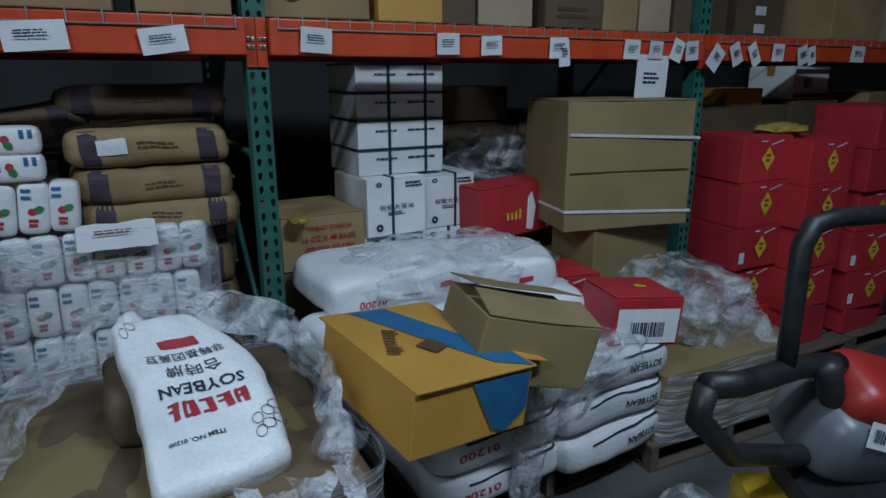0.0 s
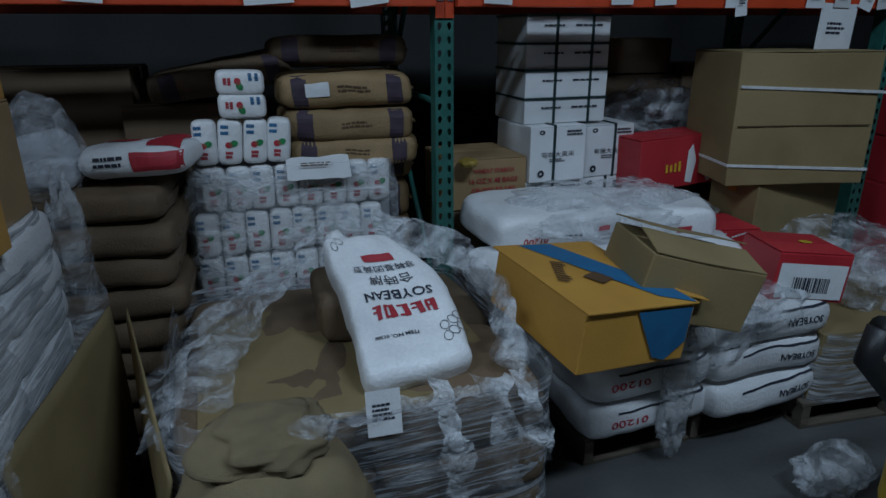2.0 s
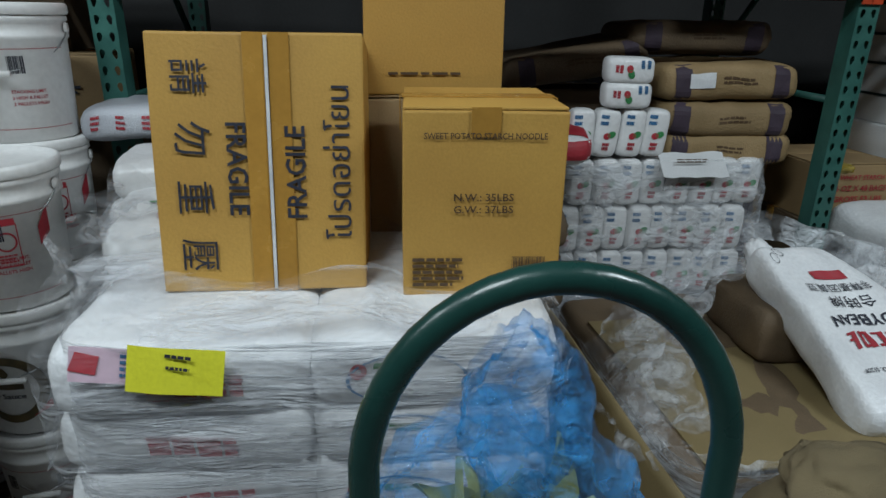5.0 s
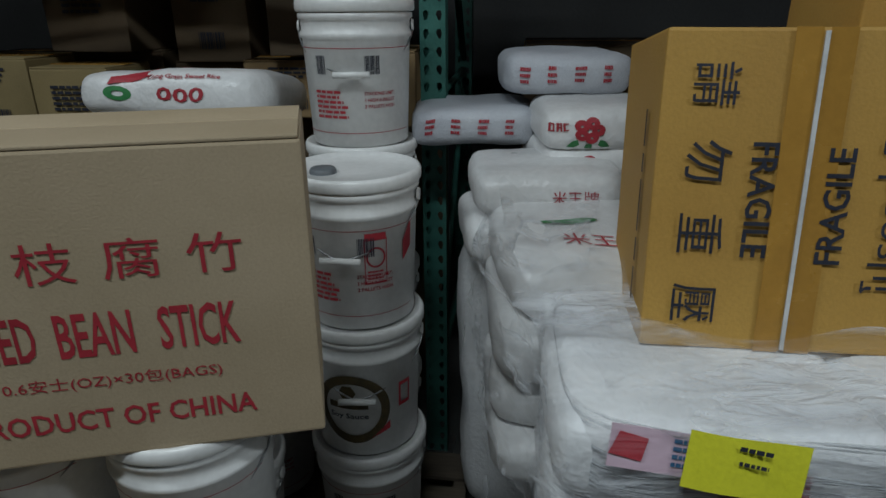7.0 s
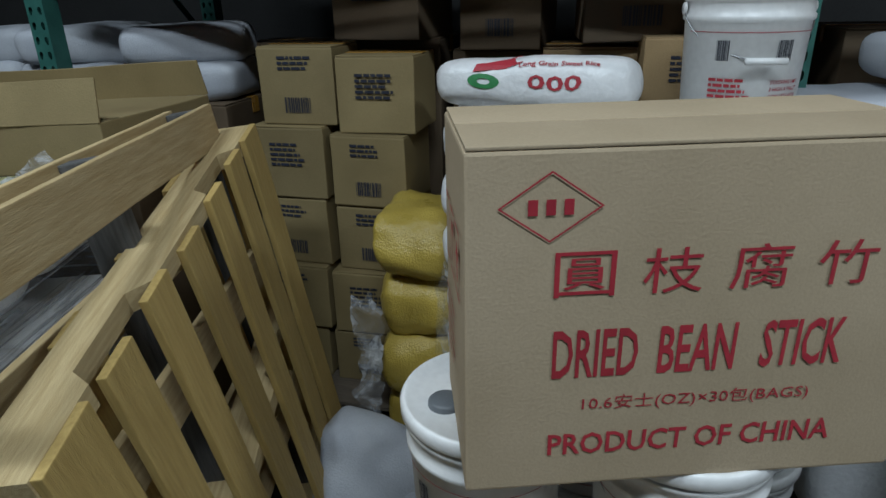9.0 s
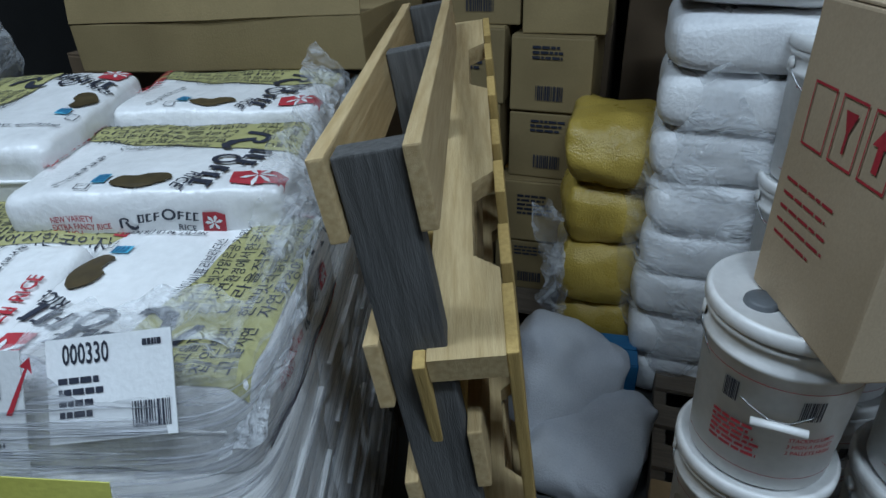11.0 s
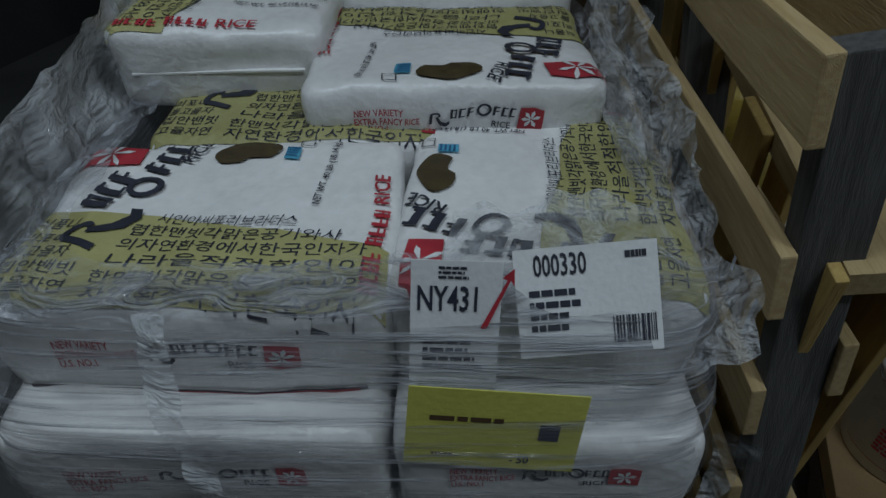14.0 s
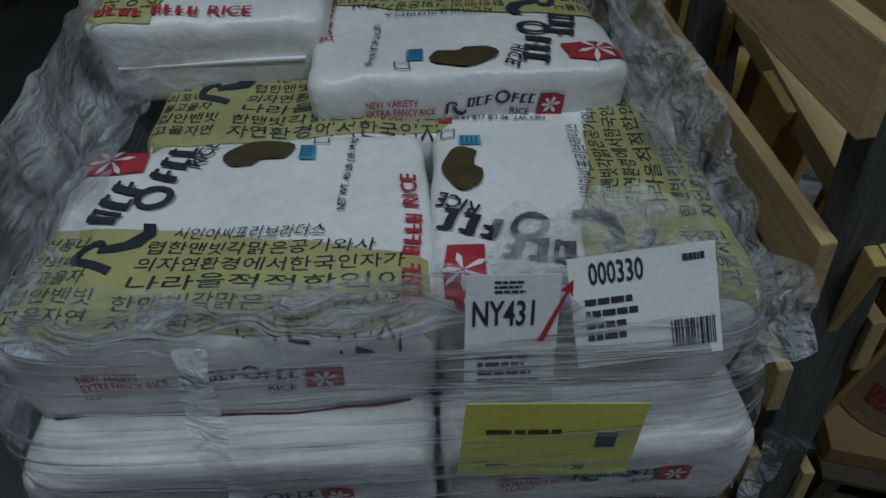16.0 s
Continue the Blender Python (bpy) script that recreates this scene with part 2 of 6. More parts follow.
def box_mesh(w, d, h, bevel=0.004, centre=(0, 0, 0), name="box", soft=0.0, seed=0):
    """A box with bevelled edges, its base at z = 0; soft: bulge of the panels."""
    bm = bmesh.new()
    bmesh.ops.create_cube(bm, size=1)
    for v in bm.verts:
        v.co = Vector((v.co.x * w, v.co.y * d, (v.co.z + 0.5) * h))
    if bevel:
        bmesh.ops.bevel(bm, geom=bm.edges[:], offset=bevel, segments=2, affect="EDGES", profile=0.6)
    if soft:
        bmesh.ops.subdivide_edges(bm, edges=[e for e in bm.edges if e.calc_length() > 0.08], cuts=5, use_grid_fill=True)
        for v in bm.verts:
            k = noise.noise_vector(v.co * 3.1 + Vector((seed * 3.7, 0, 0)))
            v.co += k * soft
    for v in bm.verts:
        v.co += Vector(centre)
    me = bpy.data.meshes.new(name)
    bm.to_mesh(me)
    bm.free()
    return me


def field(p, seed, amp):
    if not amp:
        return Vector(p)
    p = Vector(p)
    o = Vector((seed * 5.3, seed * 2.1, seed * 9.7))
    return p + noise.noise_vector(p * 3.2 + o) * amp + noise.noise_vector(p * 9.5 + o) * amp * 0.45 + noise.noise_vector(p * 23 + o) * amp * 0.22


def bag_mesh(L, W, H, e=(7, 5, 2.6), n=12, seed=0, amp=0.012, name="sack"):
    """A filled sack: a soft, swollen slab, base at z = 0, with puckered corners."""
    verts, faces, index = [], [], {}
    lin = np.sin(np.linspace(-1, 1, n + 1) * math.pi / 2)
    for ax in range(3):
        for s in (-1, 1):
            ids = []
            for a in lin:
                row = []
                for b in lin:
                    c = [0, 0, 0]
                    c[ax], c[(ax + 1) % 3], c[(ax + 2) % 3] = s, a, b
                    key = tuple(round(q, 4) for q in c)
                    if key not in index:
                        lo, hi = 0.3, 1.0
                        for _ in range(24):
                            r = (lo + hi) / 2
                            if sum(abs(r * q) ** p for q, p in zip(c, e)) > 1:
                                hi = r
                            else:
                                lo = r
                        q = (c[0] * lo * L / 2, c[1] * lo * W / 2, c[2] * lo * H / 2)
                        index[key] = len(verts)
                        q = field(q, seed, amp)
                        verts.append((q.x, q.y, q.z + H / 2))
                    row.append(index[key])
                ids.append(row)
            for i in range(n):
                for j in range(n):
                    f = (ids[i][j], ids[i + 1][j], ids[i + 1][j + 1], ids[i][j + 1])
                    faces.append(f if s > 0 else f[::-1])
    return mesh_of(name, verts, faces, True)


def on_bag(x, y, L, W, H, e=(7, 5, 2.6), seed=0, amp=0.012, lift=0.003):
    k = max(0.02, 1 - abs(2 * x / L) ** e[0] - abs(2 * y / W) ** e[1]) ** (1 / e[2])
    q = field((x, y, k * H / 2), seed, amp)
    return (q.x, q.y, q.z + H / 2 + lift)


def on_bag_front(x, z, L, W, H, e=(7, 5, 2.6), seed=0, amp=0.012, lift=0.003):
    k = max(0.02, 1 - abs(2 * x / L) ** e[0] - abs(2 * z / H) ** e[2]) ** (1 / e[1])
    q = field((x, -k * W / 2, z), seed, amp)
    return (q.x, q.y - lift, q.z + H / 2)


TEXT = {}


def text_flat(body, w, h):
    """Flat lettering, fitted to w by h, centred: vertices (x, y) and faces."""
    if body not in TEXT:
        cu = bpy.data.curves.new("lettering", "FONT")
        cu.body = body
        cu.resolution_u = 2
        cu.offset = 0.016 if body.isascii() else 0.0
        ob = new("lettering", cu)
        bpy.context.view_layer.update()
        me = bpy.data.meshes.new_from_object(ob.evaluated_get(bpy.context.evaluated_depsgraph_get()))
        v = np.array([q.co[:2] for q in me.vertices]) if len(me.vertices) else np.array([(0, 0), (1, 0), (1, 1), (0, 1)], float)
        f = [tuple(p.vertices) for p in me.polygons] if len(me.vertices) else [(0, 1, 2, 3)]
        TEXT[body] = (v, f)
        bpy.data.objects.remove(ob)
        bpy.data.meshes.remove(me)
        bpy.data.curves.remove(cu)
    v, f = TEXT[body]
    lo, hi = v.min(0), v.max(0)
    return (v - (lo + hi) / 2) / np.maximum(hi - lo, 1e-6) * (w, h), f


def bars_flat(w, h, rows, seed=0, cols=1, fill=0.55):
    """Lines of small print that cannot be read, as bars."""
    rng = random.Random(seed)
    v, f = [], []
    for c in range(cols):
        for r in range(rows):
            y1 = h / 2 - r * h / rows
            y0 = y1 - h / rows * fill
            x = -w / 2 + c * w / cols
            end = x + w / cols * rng.uniform(0.7, 0.98)
            while x < end - 0.001:
                x2 = min(end, x + w / cols * rng.uniform(0.08, 0.25))
                i = len(v)
                v += [(x, y0), (x2, y0), (x2, y1), (x, y1)]
                f.append((i, i + 1, i + 2, i + 3))
                x = x2 + w / cols * 0.03
    return np.array(v), f


def code_flat(w, h, n=16, seed=1):
    rng = random.Random(seed)
    v, f, x = [], [], -w / 2
    while x < w / 2:
        b = w / n * rng.uniform(0.25, 0.9)
        i = len(v)
        v += [(x, -h / 2), (min(w / 2, x + b), -h / 2), (min(w / 2, x + b), h / 2), (x, h / 2)]
        f.append((i, i + 1, i + 2, i + 3))
        x += b + w / n * rng.uniform(0.2, 0.7)
    return np.array(v), f


def poly_flat(pts):
    return np.array(pts, float), [tuple(range(len(pts)))]


def rect_flat(w, h, n=1, m=1):
    v = [(-w / 2 + w * i / n, -h / 2 + h * j / m) for j in range(m + 1) for i in range(n + 1)]
    f = [(j * (n + 1) + i, j * (n + 1) + i + 1, (j + 1) * (n + 1) + i + 1, (j + 1) * (n + 1) + i) for j in range(m) for i in range(n)]
    return np.array(v, float), f


def ring_flat(w, h, t, n=24):
    v = [(math.cos(2 * math.pi * i / n) * k * w / 2, math.sin(2 * math.pi * i / n) * k * h / 2) for k in (1, 1 - t) for i in range(n)]
    return np.array(v), [(i, (i + 1) % n, n + (i + 1) % n, n + i) for i in range(n)]


def frame_flat(pts, t):
    c = np.mean(pts, 0)
    v = [tuple(p) for p in pts] + [tuple(c + (np.array(p) - c) * (1 - t)) for p in pts]
    n = len(pts)
    return np.array(v), [(i, (i + 1) % n, n + (i + 1) % n, n + i) for i in range(n)]


def joined(flats):
    """Several flat shapes as one print."""
    v, f = [], []
    for fv, ff in flats:
        o = len(v)
        v += [tuple(p) for p in fv]
        f += [tuple(o + q for q in p) for p in ff]
    return np.array(v, float), f


def brush_word(n, w, h, seed=0, t=0.3):
    """A row of n brushed strokes and cross strokes, as wide as w."""
    rng = random.Random(seed)
    out, cw = [], w / n
    for k in range(n):
        x = -w / 2 + cw * (k + 0.5)
        st = cw * t
        lean = rng.uniform(-0.1, 0.1) * cw
        out.append(poly_flat([(x - cw * 0.4, -h / 2), (x - cw * 0.4 + st, -h / 2 + 0.04 * h), (x - cw * 0.4 + st + lean, h / 2), (x - cw * 0.42 + lean, h / 2 - 0.05 * h)]))
        for q in rng.sample((-0.4, -0.05, 0.36), 2):
            out.append(poly_flat([(x - cw * 0.36, h * q - h * 0.07), (x + cw * 0.36, h * q - h * 0.04), (x + cw * 0.38, h * q + h * 0.09), (x - cw * 0.36, h * q + h * 0.07)]))
        if rng.random() < 0.5:
            out.append(poly_flat([(x + cw * 0.16, -h * 0.5), (x + cw * 0.38, -h * 0.46), (x + cw * 0.36, h * 0.45), (x + cw * 0.18, h * 0.48)]))
    return joined(out)


def turn2(flat, deg, at=(0, 0)):
    v, f = flat
    a = radians(deg)
    r = np.array([[math.cos(a), -math.sin(a)], [math.sin(a), math.cos(a)]])
    return v @ r.T + np.array(at), f


def fine(v, f, size=0.025):
    """Cut long edges so that print can lie on a curved surface."""
    bm = bmesh.new()
    vs = [bm.verts.new((p[0], p[1], 0)) for p in v]
    for q in f:
        try:
            bm.faces.new([vs[i] for i in q])
        except ValueError:
            pass
    bmesh.ops.triangulate(bm, faces=bm.faces[:])
    for _ in range(5):
        es = [e for e in bm.edges if e.calc_length() > size]
        if not es or len(bm.faces) > 6000:
            break
        bmesh.ops.subdivide_edges(bm, edges=es, cuts=1)
        bmesh.ops.triangulate(bm, faces=bm.faces[:])
    bm.verts.index_update()
    out = [(p.co.x, p.co.y) for p in bm.verts], [tuple(q.index for q in p.verts) for p in bm.faces]
    bm.free()
    return out


def print_on(parent, name, flat, material, surface, at=(0, 0), deg=0, size=0.025, label=""):
    """Print laid on a surface given as a function of (x, y)."""
    v, f = turn2(flat, deg, at)
    v, f = fine(v, f, size)
    return part(name, mesh_of(name, [surface(p[0], p[1]) for p in v], f), material, parent, None, label)


def print_flat(parent, name, flat, material, m, at=(0, 0), deg=0, label=""):
    """Print on a flat panel whose pose is m (x right, y up, z out)."""
    v, f = turn2(flat, deg, at)
    return part(name, mesh_of(name, [(p[0], p[1], 0) for p in v], f), material, parent, m, label)


def front_of(d, h, lift=0.0015):
    return Matrix.Translation((0, -d / 2 - lift, h / 2)) @ pose(0, 0, 0, 90, 0, 0)


def left_of(w, h, lift=0.0015):
    return Matrix.Translation((-w / 2 - lift, 0, h / 2)) @ pose(0, 0, 0, 90, 0, -90)


def right_of(w, h, lift=0.0015):
    return Matrix.Translation((w / 2 + lift, 0, h / 2)) @ pose(0, 0, 0, 90, 0, 90)


def top_of(h, lift=0.0015):
    return Matrix.Translation((0, 0, h + lift))


def tube_mesh(pts, r, sides=10, closed=False, name="tube"):
    """A round bar along points."""
    pts = [Vector(p) for p in pts]
    n, v, f = len(pts), [], []
    u = None
    for i, p in enumerate(pts):
        a, b = pts[(i - 1) % n if closed else max(0, i - 1)], pts[(i + 1) % n if closed else min(n - 1, i + 1)]
        d = (b - a).normalized()
        if u is None:
            u = d.cross(Vector((0, 0, 1)) if abs(d.z) < 0.9 else Vector((1, 0, 0)))
        u = (u - d * u.dot(d)).normalized()
        w = d.cross(u)
        for k in range(sides):
            t = 2 * math.pi * k / sides
            v.append(p + u * math.cos(t) * r + w * math.sin(t) * r)
    for i in range(n if closed else n - 1):
        for k in range(sides):
            j = (i + 1) % n
            f.append((i * sides + k, i * sides + (k + 1) % sides, j * sides + (k + 1) % sides, j * sides + k))
    if not closed:
        f += [tuple(range(sides))[::-1], tuple(range((n - 1) * sides, n * sides))]
    return mesh_of(name, v, f, True)


def lathe_mesh(profile, n=40, name="lathe"):
    v, f, k = [], [], len(profile)
    for i in range(n):
        a = 2 * math.pi * i / n
        v += [(r * math.cos(a), r * math.sin(a), z) for r, z in profile]
    for i in range(n):
        j = (i + 1) % n
        f += [(i * k + q, j * k + q, j * k + q + 1, i * k + q + 1) for q in range(k - 1)]
    me = mesh_of(name, v, f, True)
    bm = bmesh.new(); bm.from_mesh(me)
    bmesh.ops.remove_doubles(bm, verts=bm.verts[:], dist=1e-5)
    bm.to_mesh(me); bm.free()
    me.shade_smooth()
    return me


def folds(p, seed, k=6.0):
    o = Vector((seed * 3.3, seed * 7.1, seed * 1.7))
    q = p * k + o
    a = noise.noise(q)
    return (1 - abs(a) * 2) * 0.55 + (1 - abs(noise.noise(q * 2.1)) * 2) * 0.28


def crumple_mesh(rx, ry, rz, seed=0, amp=0.05, n=44, k=7.0, half=False, name="film"):
    """A crumpled mass of film."""
    v, f = [], []
    for i in range(n + 1):
        th = math.pi * i / n * (0.55 if half else 1)
        for j in range(n):
            ph = 2 * math.pi * j / n
            d = Vector((math.sin(th) * math.cos(ph), math.sin(th) * math.sin(ph), math.cos(th)))
            s = 1 + folds(d * 0.35, seed, k) * amp / max(0.05, min(rx, ry, rz)) + noise.noise(d * 1.6 + Vector((seed, 0, 0))) * 0.25
            v.append((d.x * rx * s, d.y * ry * s, d.z * rz * s))
    for i in range(n):
        for j in range(n):
            f.append((i * n + j, (i + 1) * n + j, (i + 1) * n + (j + 1) % n, i * n + (j + 1) % n))
    return mesh_of(name, v, f, True)


def sheet_mesh(fn, n, m, name="film", smooth=False):
    """A sheet from a function of (u, v), both 0 to 1."""
    v = [fn(i / n, j / m) for j in range(m + 1) for i in range(n + 1)]
    f = [(j * (n + 1) + i, j * (n + 1) + i + 1, (j + 1) * (n + 1) + i + 1, (j + 1) * (n + 1) + i) for j in range(m) for i in range(n)]
    return mesh_of(name, v, f, smooth)


def wrap_thing(name, x0, x1, y0, y1, z0, z1, material, label, seed=0, amp=0.012, turn=0, pinch=0.0):
    """Stretch wrap round a load: an open sleeve with creases, its upper edge folded in a little."""
    cx, cy = (x0 + x1) / 2, (y0 + y1) / 2
    a, b = (x1 - x0) / 2, (y1 - y0) / 2

    def fn(u, v):
        t = 2 * math.pi * u
        c, s = math.cos(t), math.sin(t)
        k = (abs(c) ** 9 + abs(s) ** 9) ** (-1 / 9)
        z = z0 + (z1 - z0) * v
        p = Vector((c * k * a, s * k * b, z))
        w = 1 + (folds(Vector((p.x, p.y, z * 3)), seed, 3.0) * amp) / min(a, b)
        w -= pinch * max(0, v - 0.86) / 0.14
        return (p.x * w, p.y * w, z - z0 + noise.noise(p * 4) * 0.012 * (1 if v > 0.9 else 0))
    ob = thing(name, place(cx, cy, z0, turn), label, "plastic wrap")
    part("film", sheet_mesh(fn, 120, 40, smooth=True), material, ob)
    return ob


def ruffle(m, pts, out, width, seed, label, material=None, amp=0.02, n=90, rows=10, k=14.0):
    """A strip of crinkled film along points, spread in the direction out; m: the pose it is laid in."""
    pts, out = [Vector(p) for p in pts], Vector(out)

    def fn(u, v):
        f = u * (len(pts) - 1)
        q = min(int(f), len(pts) - 2)
        a, b = pts[max(q - 1, 0)], pts[min(q + 2, len(pts) - 1)]
        t = f - q
        p = pts[q].lerp(pts[q + 1], t) + ((pts[q + 1] - a) - (b - pts[q])) * 0.12 * t * (1 - t)
        o = Vector((seed * 3.1, seed * 1.7, 0))
        wide = width * (0.75 + 0.5 * noise.noise(Vector((u * 5, seed, 0))))
        p = p + out * (v - 0.5) * wide
        return p + noise.noise_vector(p * k + o) * amp + noise.noise_vector(p * k * 2.7 + o) * amp * 0.45
    ob = thing("plastic_film", m, label, "plastic film")
    part("film", sheet_mesh(fn, n, rows, smooth=True), material or FILM_CRISP, ob)
    return ob


def film_blob(x, y, z, rx, ry, rz, seed, material=None, label="crumpled clear plastic film in a loose heap", amp=0.05, rot=(0, 0, 0), k=4.5, n=44):
    ob = thing("plastic_film", place(x, y, z, rot[2], rot[0], rot[1]), label, "plastic film")
    part("film", crumple_mesh(rx, ry, rz, seed, amp, n, k), material or FILM, ob)
    return ob


def carton(x, y, z, w, d, h, rz=0, material=None, label="plain brown cardboard carton with a taped top", tape=True, rx=0, ry=0, soft=0.004, seed=0, name="carton", group="", tape_front=0.06, flaps=True):
    ob = thing(name, place(x, y, z, rz, rx, ry), label, "box", group)
    part("body", box_mesh(w, d, h - 0.006, 0.005, soft=soft, seed=seed + x * 3), material or KRAFT, ob)
    if flaps:
        for s in (-1, 1):
            part("top_flap", box_mesh(w - 0.006, d / 2 - 0.005, 0.005, 0.0015, (0, s * (d / 4 + 0.001), h - 0.005)), material or KRAFT, ob)
    if tape:
        part("tape", box_mesh(w + 0.002, 0.05, 0.002, 0, (0, 0, h + 0.0005)), TAPE, ob)
        if tape_front:
            for s in (-1, 1):
                part("tape", box_mesh(0.002, 0.05, tape_front, 0, (s * (w / 2 + 0.002 + soft * 0.5), 0, h - tape_front)), TAPE, ob)
    return ob


def pallet(x, y, z, rz=0, w=1.02, d=1.0, label="worn wooden pallet under a load", woods=None, m=None, notch=True, decks=7, bottom=4):
    """A stringer pallet: boards along x, three notched stringers along y, 0.13 m high."""
    wood, wood2 = woods or (OLD_WOOD, OLD_WOOD)
    ob = thing("pallet", m if m is not None else place(x, y, z, rz), label, "pallet")
    rng = random.Random(int(x * 100) + 7)
    for i in range(3):
        sx = -w / 2 + 0.02 + i * (w - 0.04) / 2
        pts = [(-d / 2, 0.016), (-d / 2, 0.11), (d / 2, 0.11), (d / 2, 0.016)]
        if notch:
            for c in (0.25, -0.25):
                pts += [(c * d + 0.12, 0.016), (c * d + 0.09, 0.052), (c * d - 0.09, 0.052), (c * d - 0.12, 0.016)]
        bm = bmesh.new()
        a = [bm.verts.new((sx - 0.019, p[0], p[1])) for p in pts]
        f = bm.faces.new(a)
        r = bmesh.ops.extrude_face_region(bm, geom=[f])
        for v in r["geom"]:
            if isinstance(v, bmesh.types.BMVert):
                v.co.x += 0.038
        bmesh.ops.recalc_face_normals(bm, faces=bm.faces[:])
        part("stringer", bm, wood2, ob)
    for n, zz in ((decks, 0.111), (bottom, 0.0)):
        for i in range(n):
            bw = 0.092 if i not in (0, n - 1) else 0.12
            yy = -d / 2 + bw / 2 + (d - bw) * i / (n - 1) + rng.uniform(-0.006, 0.006)
            me = box_mesh(w + rng.uniform(-0.012, 0.012), bw, 0.016, 0.0025, soft=0.002, seed=i + x)
            part("deck_board", me, wood, ob, Matrix.Translation((rng.uniform(-0.006, 0.006), yy, zz)) @ pose(0, 0, 0, 0, 0, rng.uniform(-0.7, 0.7)))
    return ob


# Setting
def slab(name, x0, x1, y0, y1, z0, z1, material, label, category):
    ob = part(name, box_mesh(x1 - x0, y1 - y0, z1 - z0, 0), material, None, place((x0 + x1) / 2, (y0 + y1) / 2, z0))
    return tagged(ob, label, category, "", "structure")


slab("floor", -7, 9, -3.5, 5.2, -0.1, 0.0, CONCRETE, "dull grey worn concrete warehouse floor", "floor")
slab("ceiling", -7, 9, -3.5, 5.2, 5.0, 5.1, CEIL, "dark warehouse ceiling", "ceiling")
slab("wall_north", -7, 9, 5.2, 5.35, 0, 5.0, WALL_GREY, "dark grey block wall behind the racks", "wall")
slab("wall_south", -7, 9, -3.65, -3.5, 0, 5.0, WALL_GREY, "dark grey block wall", "wall")
slab("wall_west", -7.15, -7, -3.5, 5.2, 0, 5.0, WALL_GREY, "dark grey block wall", "wall")
slab("wall_east", 9, 9.15, -3.5, 5.2, 0, 5.0, WALL_GREY, "dark grey block wall", "wall")
for lx, ly, lz, watts in LAMPS:
    ob = thing("ceiling_light", place(lx, ly, lz + 0.02), "white two-tube ceiling light on a metal tray", "lamp", "ceiling lights")
    part("tray", box_mesh(1.3, 0.3, 0.05, 0.006), STEEL, ob)
    for s in (-1, 1):
        part("hanger", tube_mesh([(s * 0.5, 0, 0.05), (s * 0.5, 0, 4.98 - lz)], 0.006, 6), STEEL, ob)


# Pallet rack
def holed_face(h, pitch=0.0508, w=0.076):
    """Front face of an upright with two columns of teardrop holes."""
    v, f = [], []
    cw = w / 2
    for r in range(int(h / pitch)):
        for c in range(2):
            cx, cz = -w / 2 + cw * (c + 0.5), (r + 0.5) * pitch
            outer = [(-1, -1), (0, -1), (1, -1), (1, 0), (1, 1), (0, 1), (-1, 1), (-1, 0)]
            tilt = 0.002 if c else -0.002
            inner = [(-0.004 + tilt, -0.013), (tilt, -0.015), (0.004 + tilt, -0.013), (0.0085, 0.002), (0.006, 0.011), (0, 0.0135), (-0.006, 0.011), (-0.0085, 0.002)]
            i = len(v)
            v += [(cx + a * cw / 2, 0, cz + b * pitch / 2) for a, b in outer] + [(cx + a, 0, cz + b) for a, b in inner]
            f += [(i + k, i + (k + 1) % 8, i + 8 + (k + 1) % 8, i + 8 + k) for k in range(8)]
    me = mesh_of("upright_face", v, f)
    bm = bmesh.new()
    bm.from_mesh(me)
    bmesh.ops.remove_doubles(bm, verts=bm.verts[:], dist=1e-4)
    bm.to_mesh(me)
    bm.free()
    return me


UP_H = 2.74
FACE = holed_face(UP_H)
POST_SIDE = box_mesh(0.003, 0.07, UP_H, 0)
POST_BACK = box_mesh(0.015, 0.003, UP_H, 0)
for px in (-4.36, -1.875, 0.63, 2.85, 5.07, 7.29):
    up = thing("rack_upright", place(px, 3.0, 0), "dark green painted steel rack upright frame with teardrop holes", "rack upright", "rack uprights")
    for yy in (0, 1.05):
        part("post", FACE, RACK_GREEN, up, Matrix.Translation((0, yy, 0)))
        for s in (-1, 1):
            part("post_side", POST_SIDE, RACK_GREEN, up, Matrix.Translation((s * 0.0365, yy + 0.035 + 0.001, 0)))
            part("post_lip", POST_BACK, RACK_GREEN, up, Matrix.Translation((s * 0.0275, yy + 0.07, 0)))
    for z0, z1 in ((0.3, 0.3), (1.3, 1.3), (2.3, 2.3), (0.35, 1.25), (2.25, 1.35)):
        part("brace", tube_mesh([(0, 0.07, z0), (0, 1.05, z1)], 0.014, 6), RACK_GREEN, up)
    part("foot_plate", box_mesh(0.12, 0.14, 0.008, 0.001, (0, 0.03, 0)), STEEL, up)
BEAM_Z = 1.668
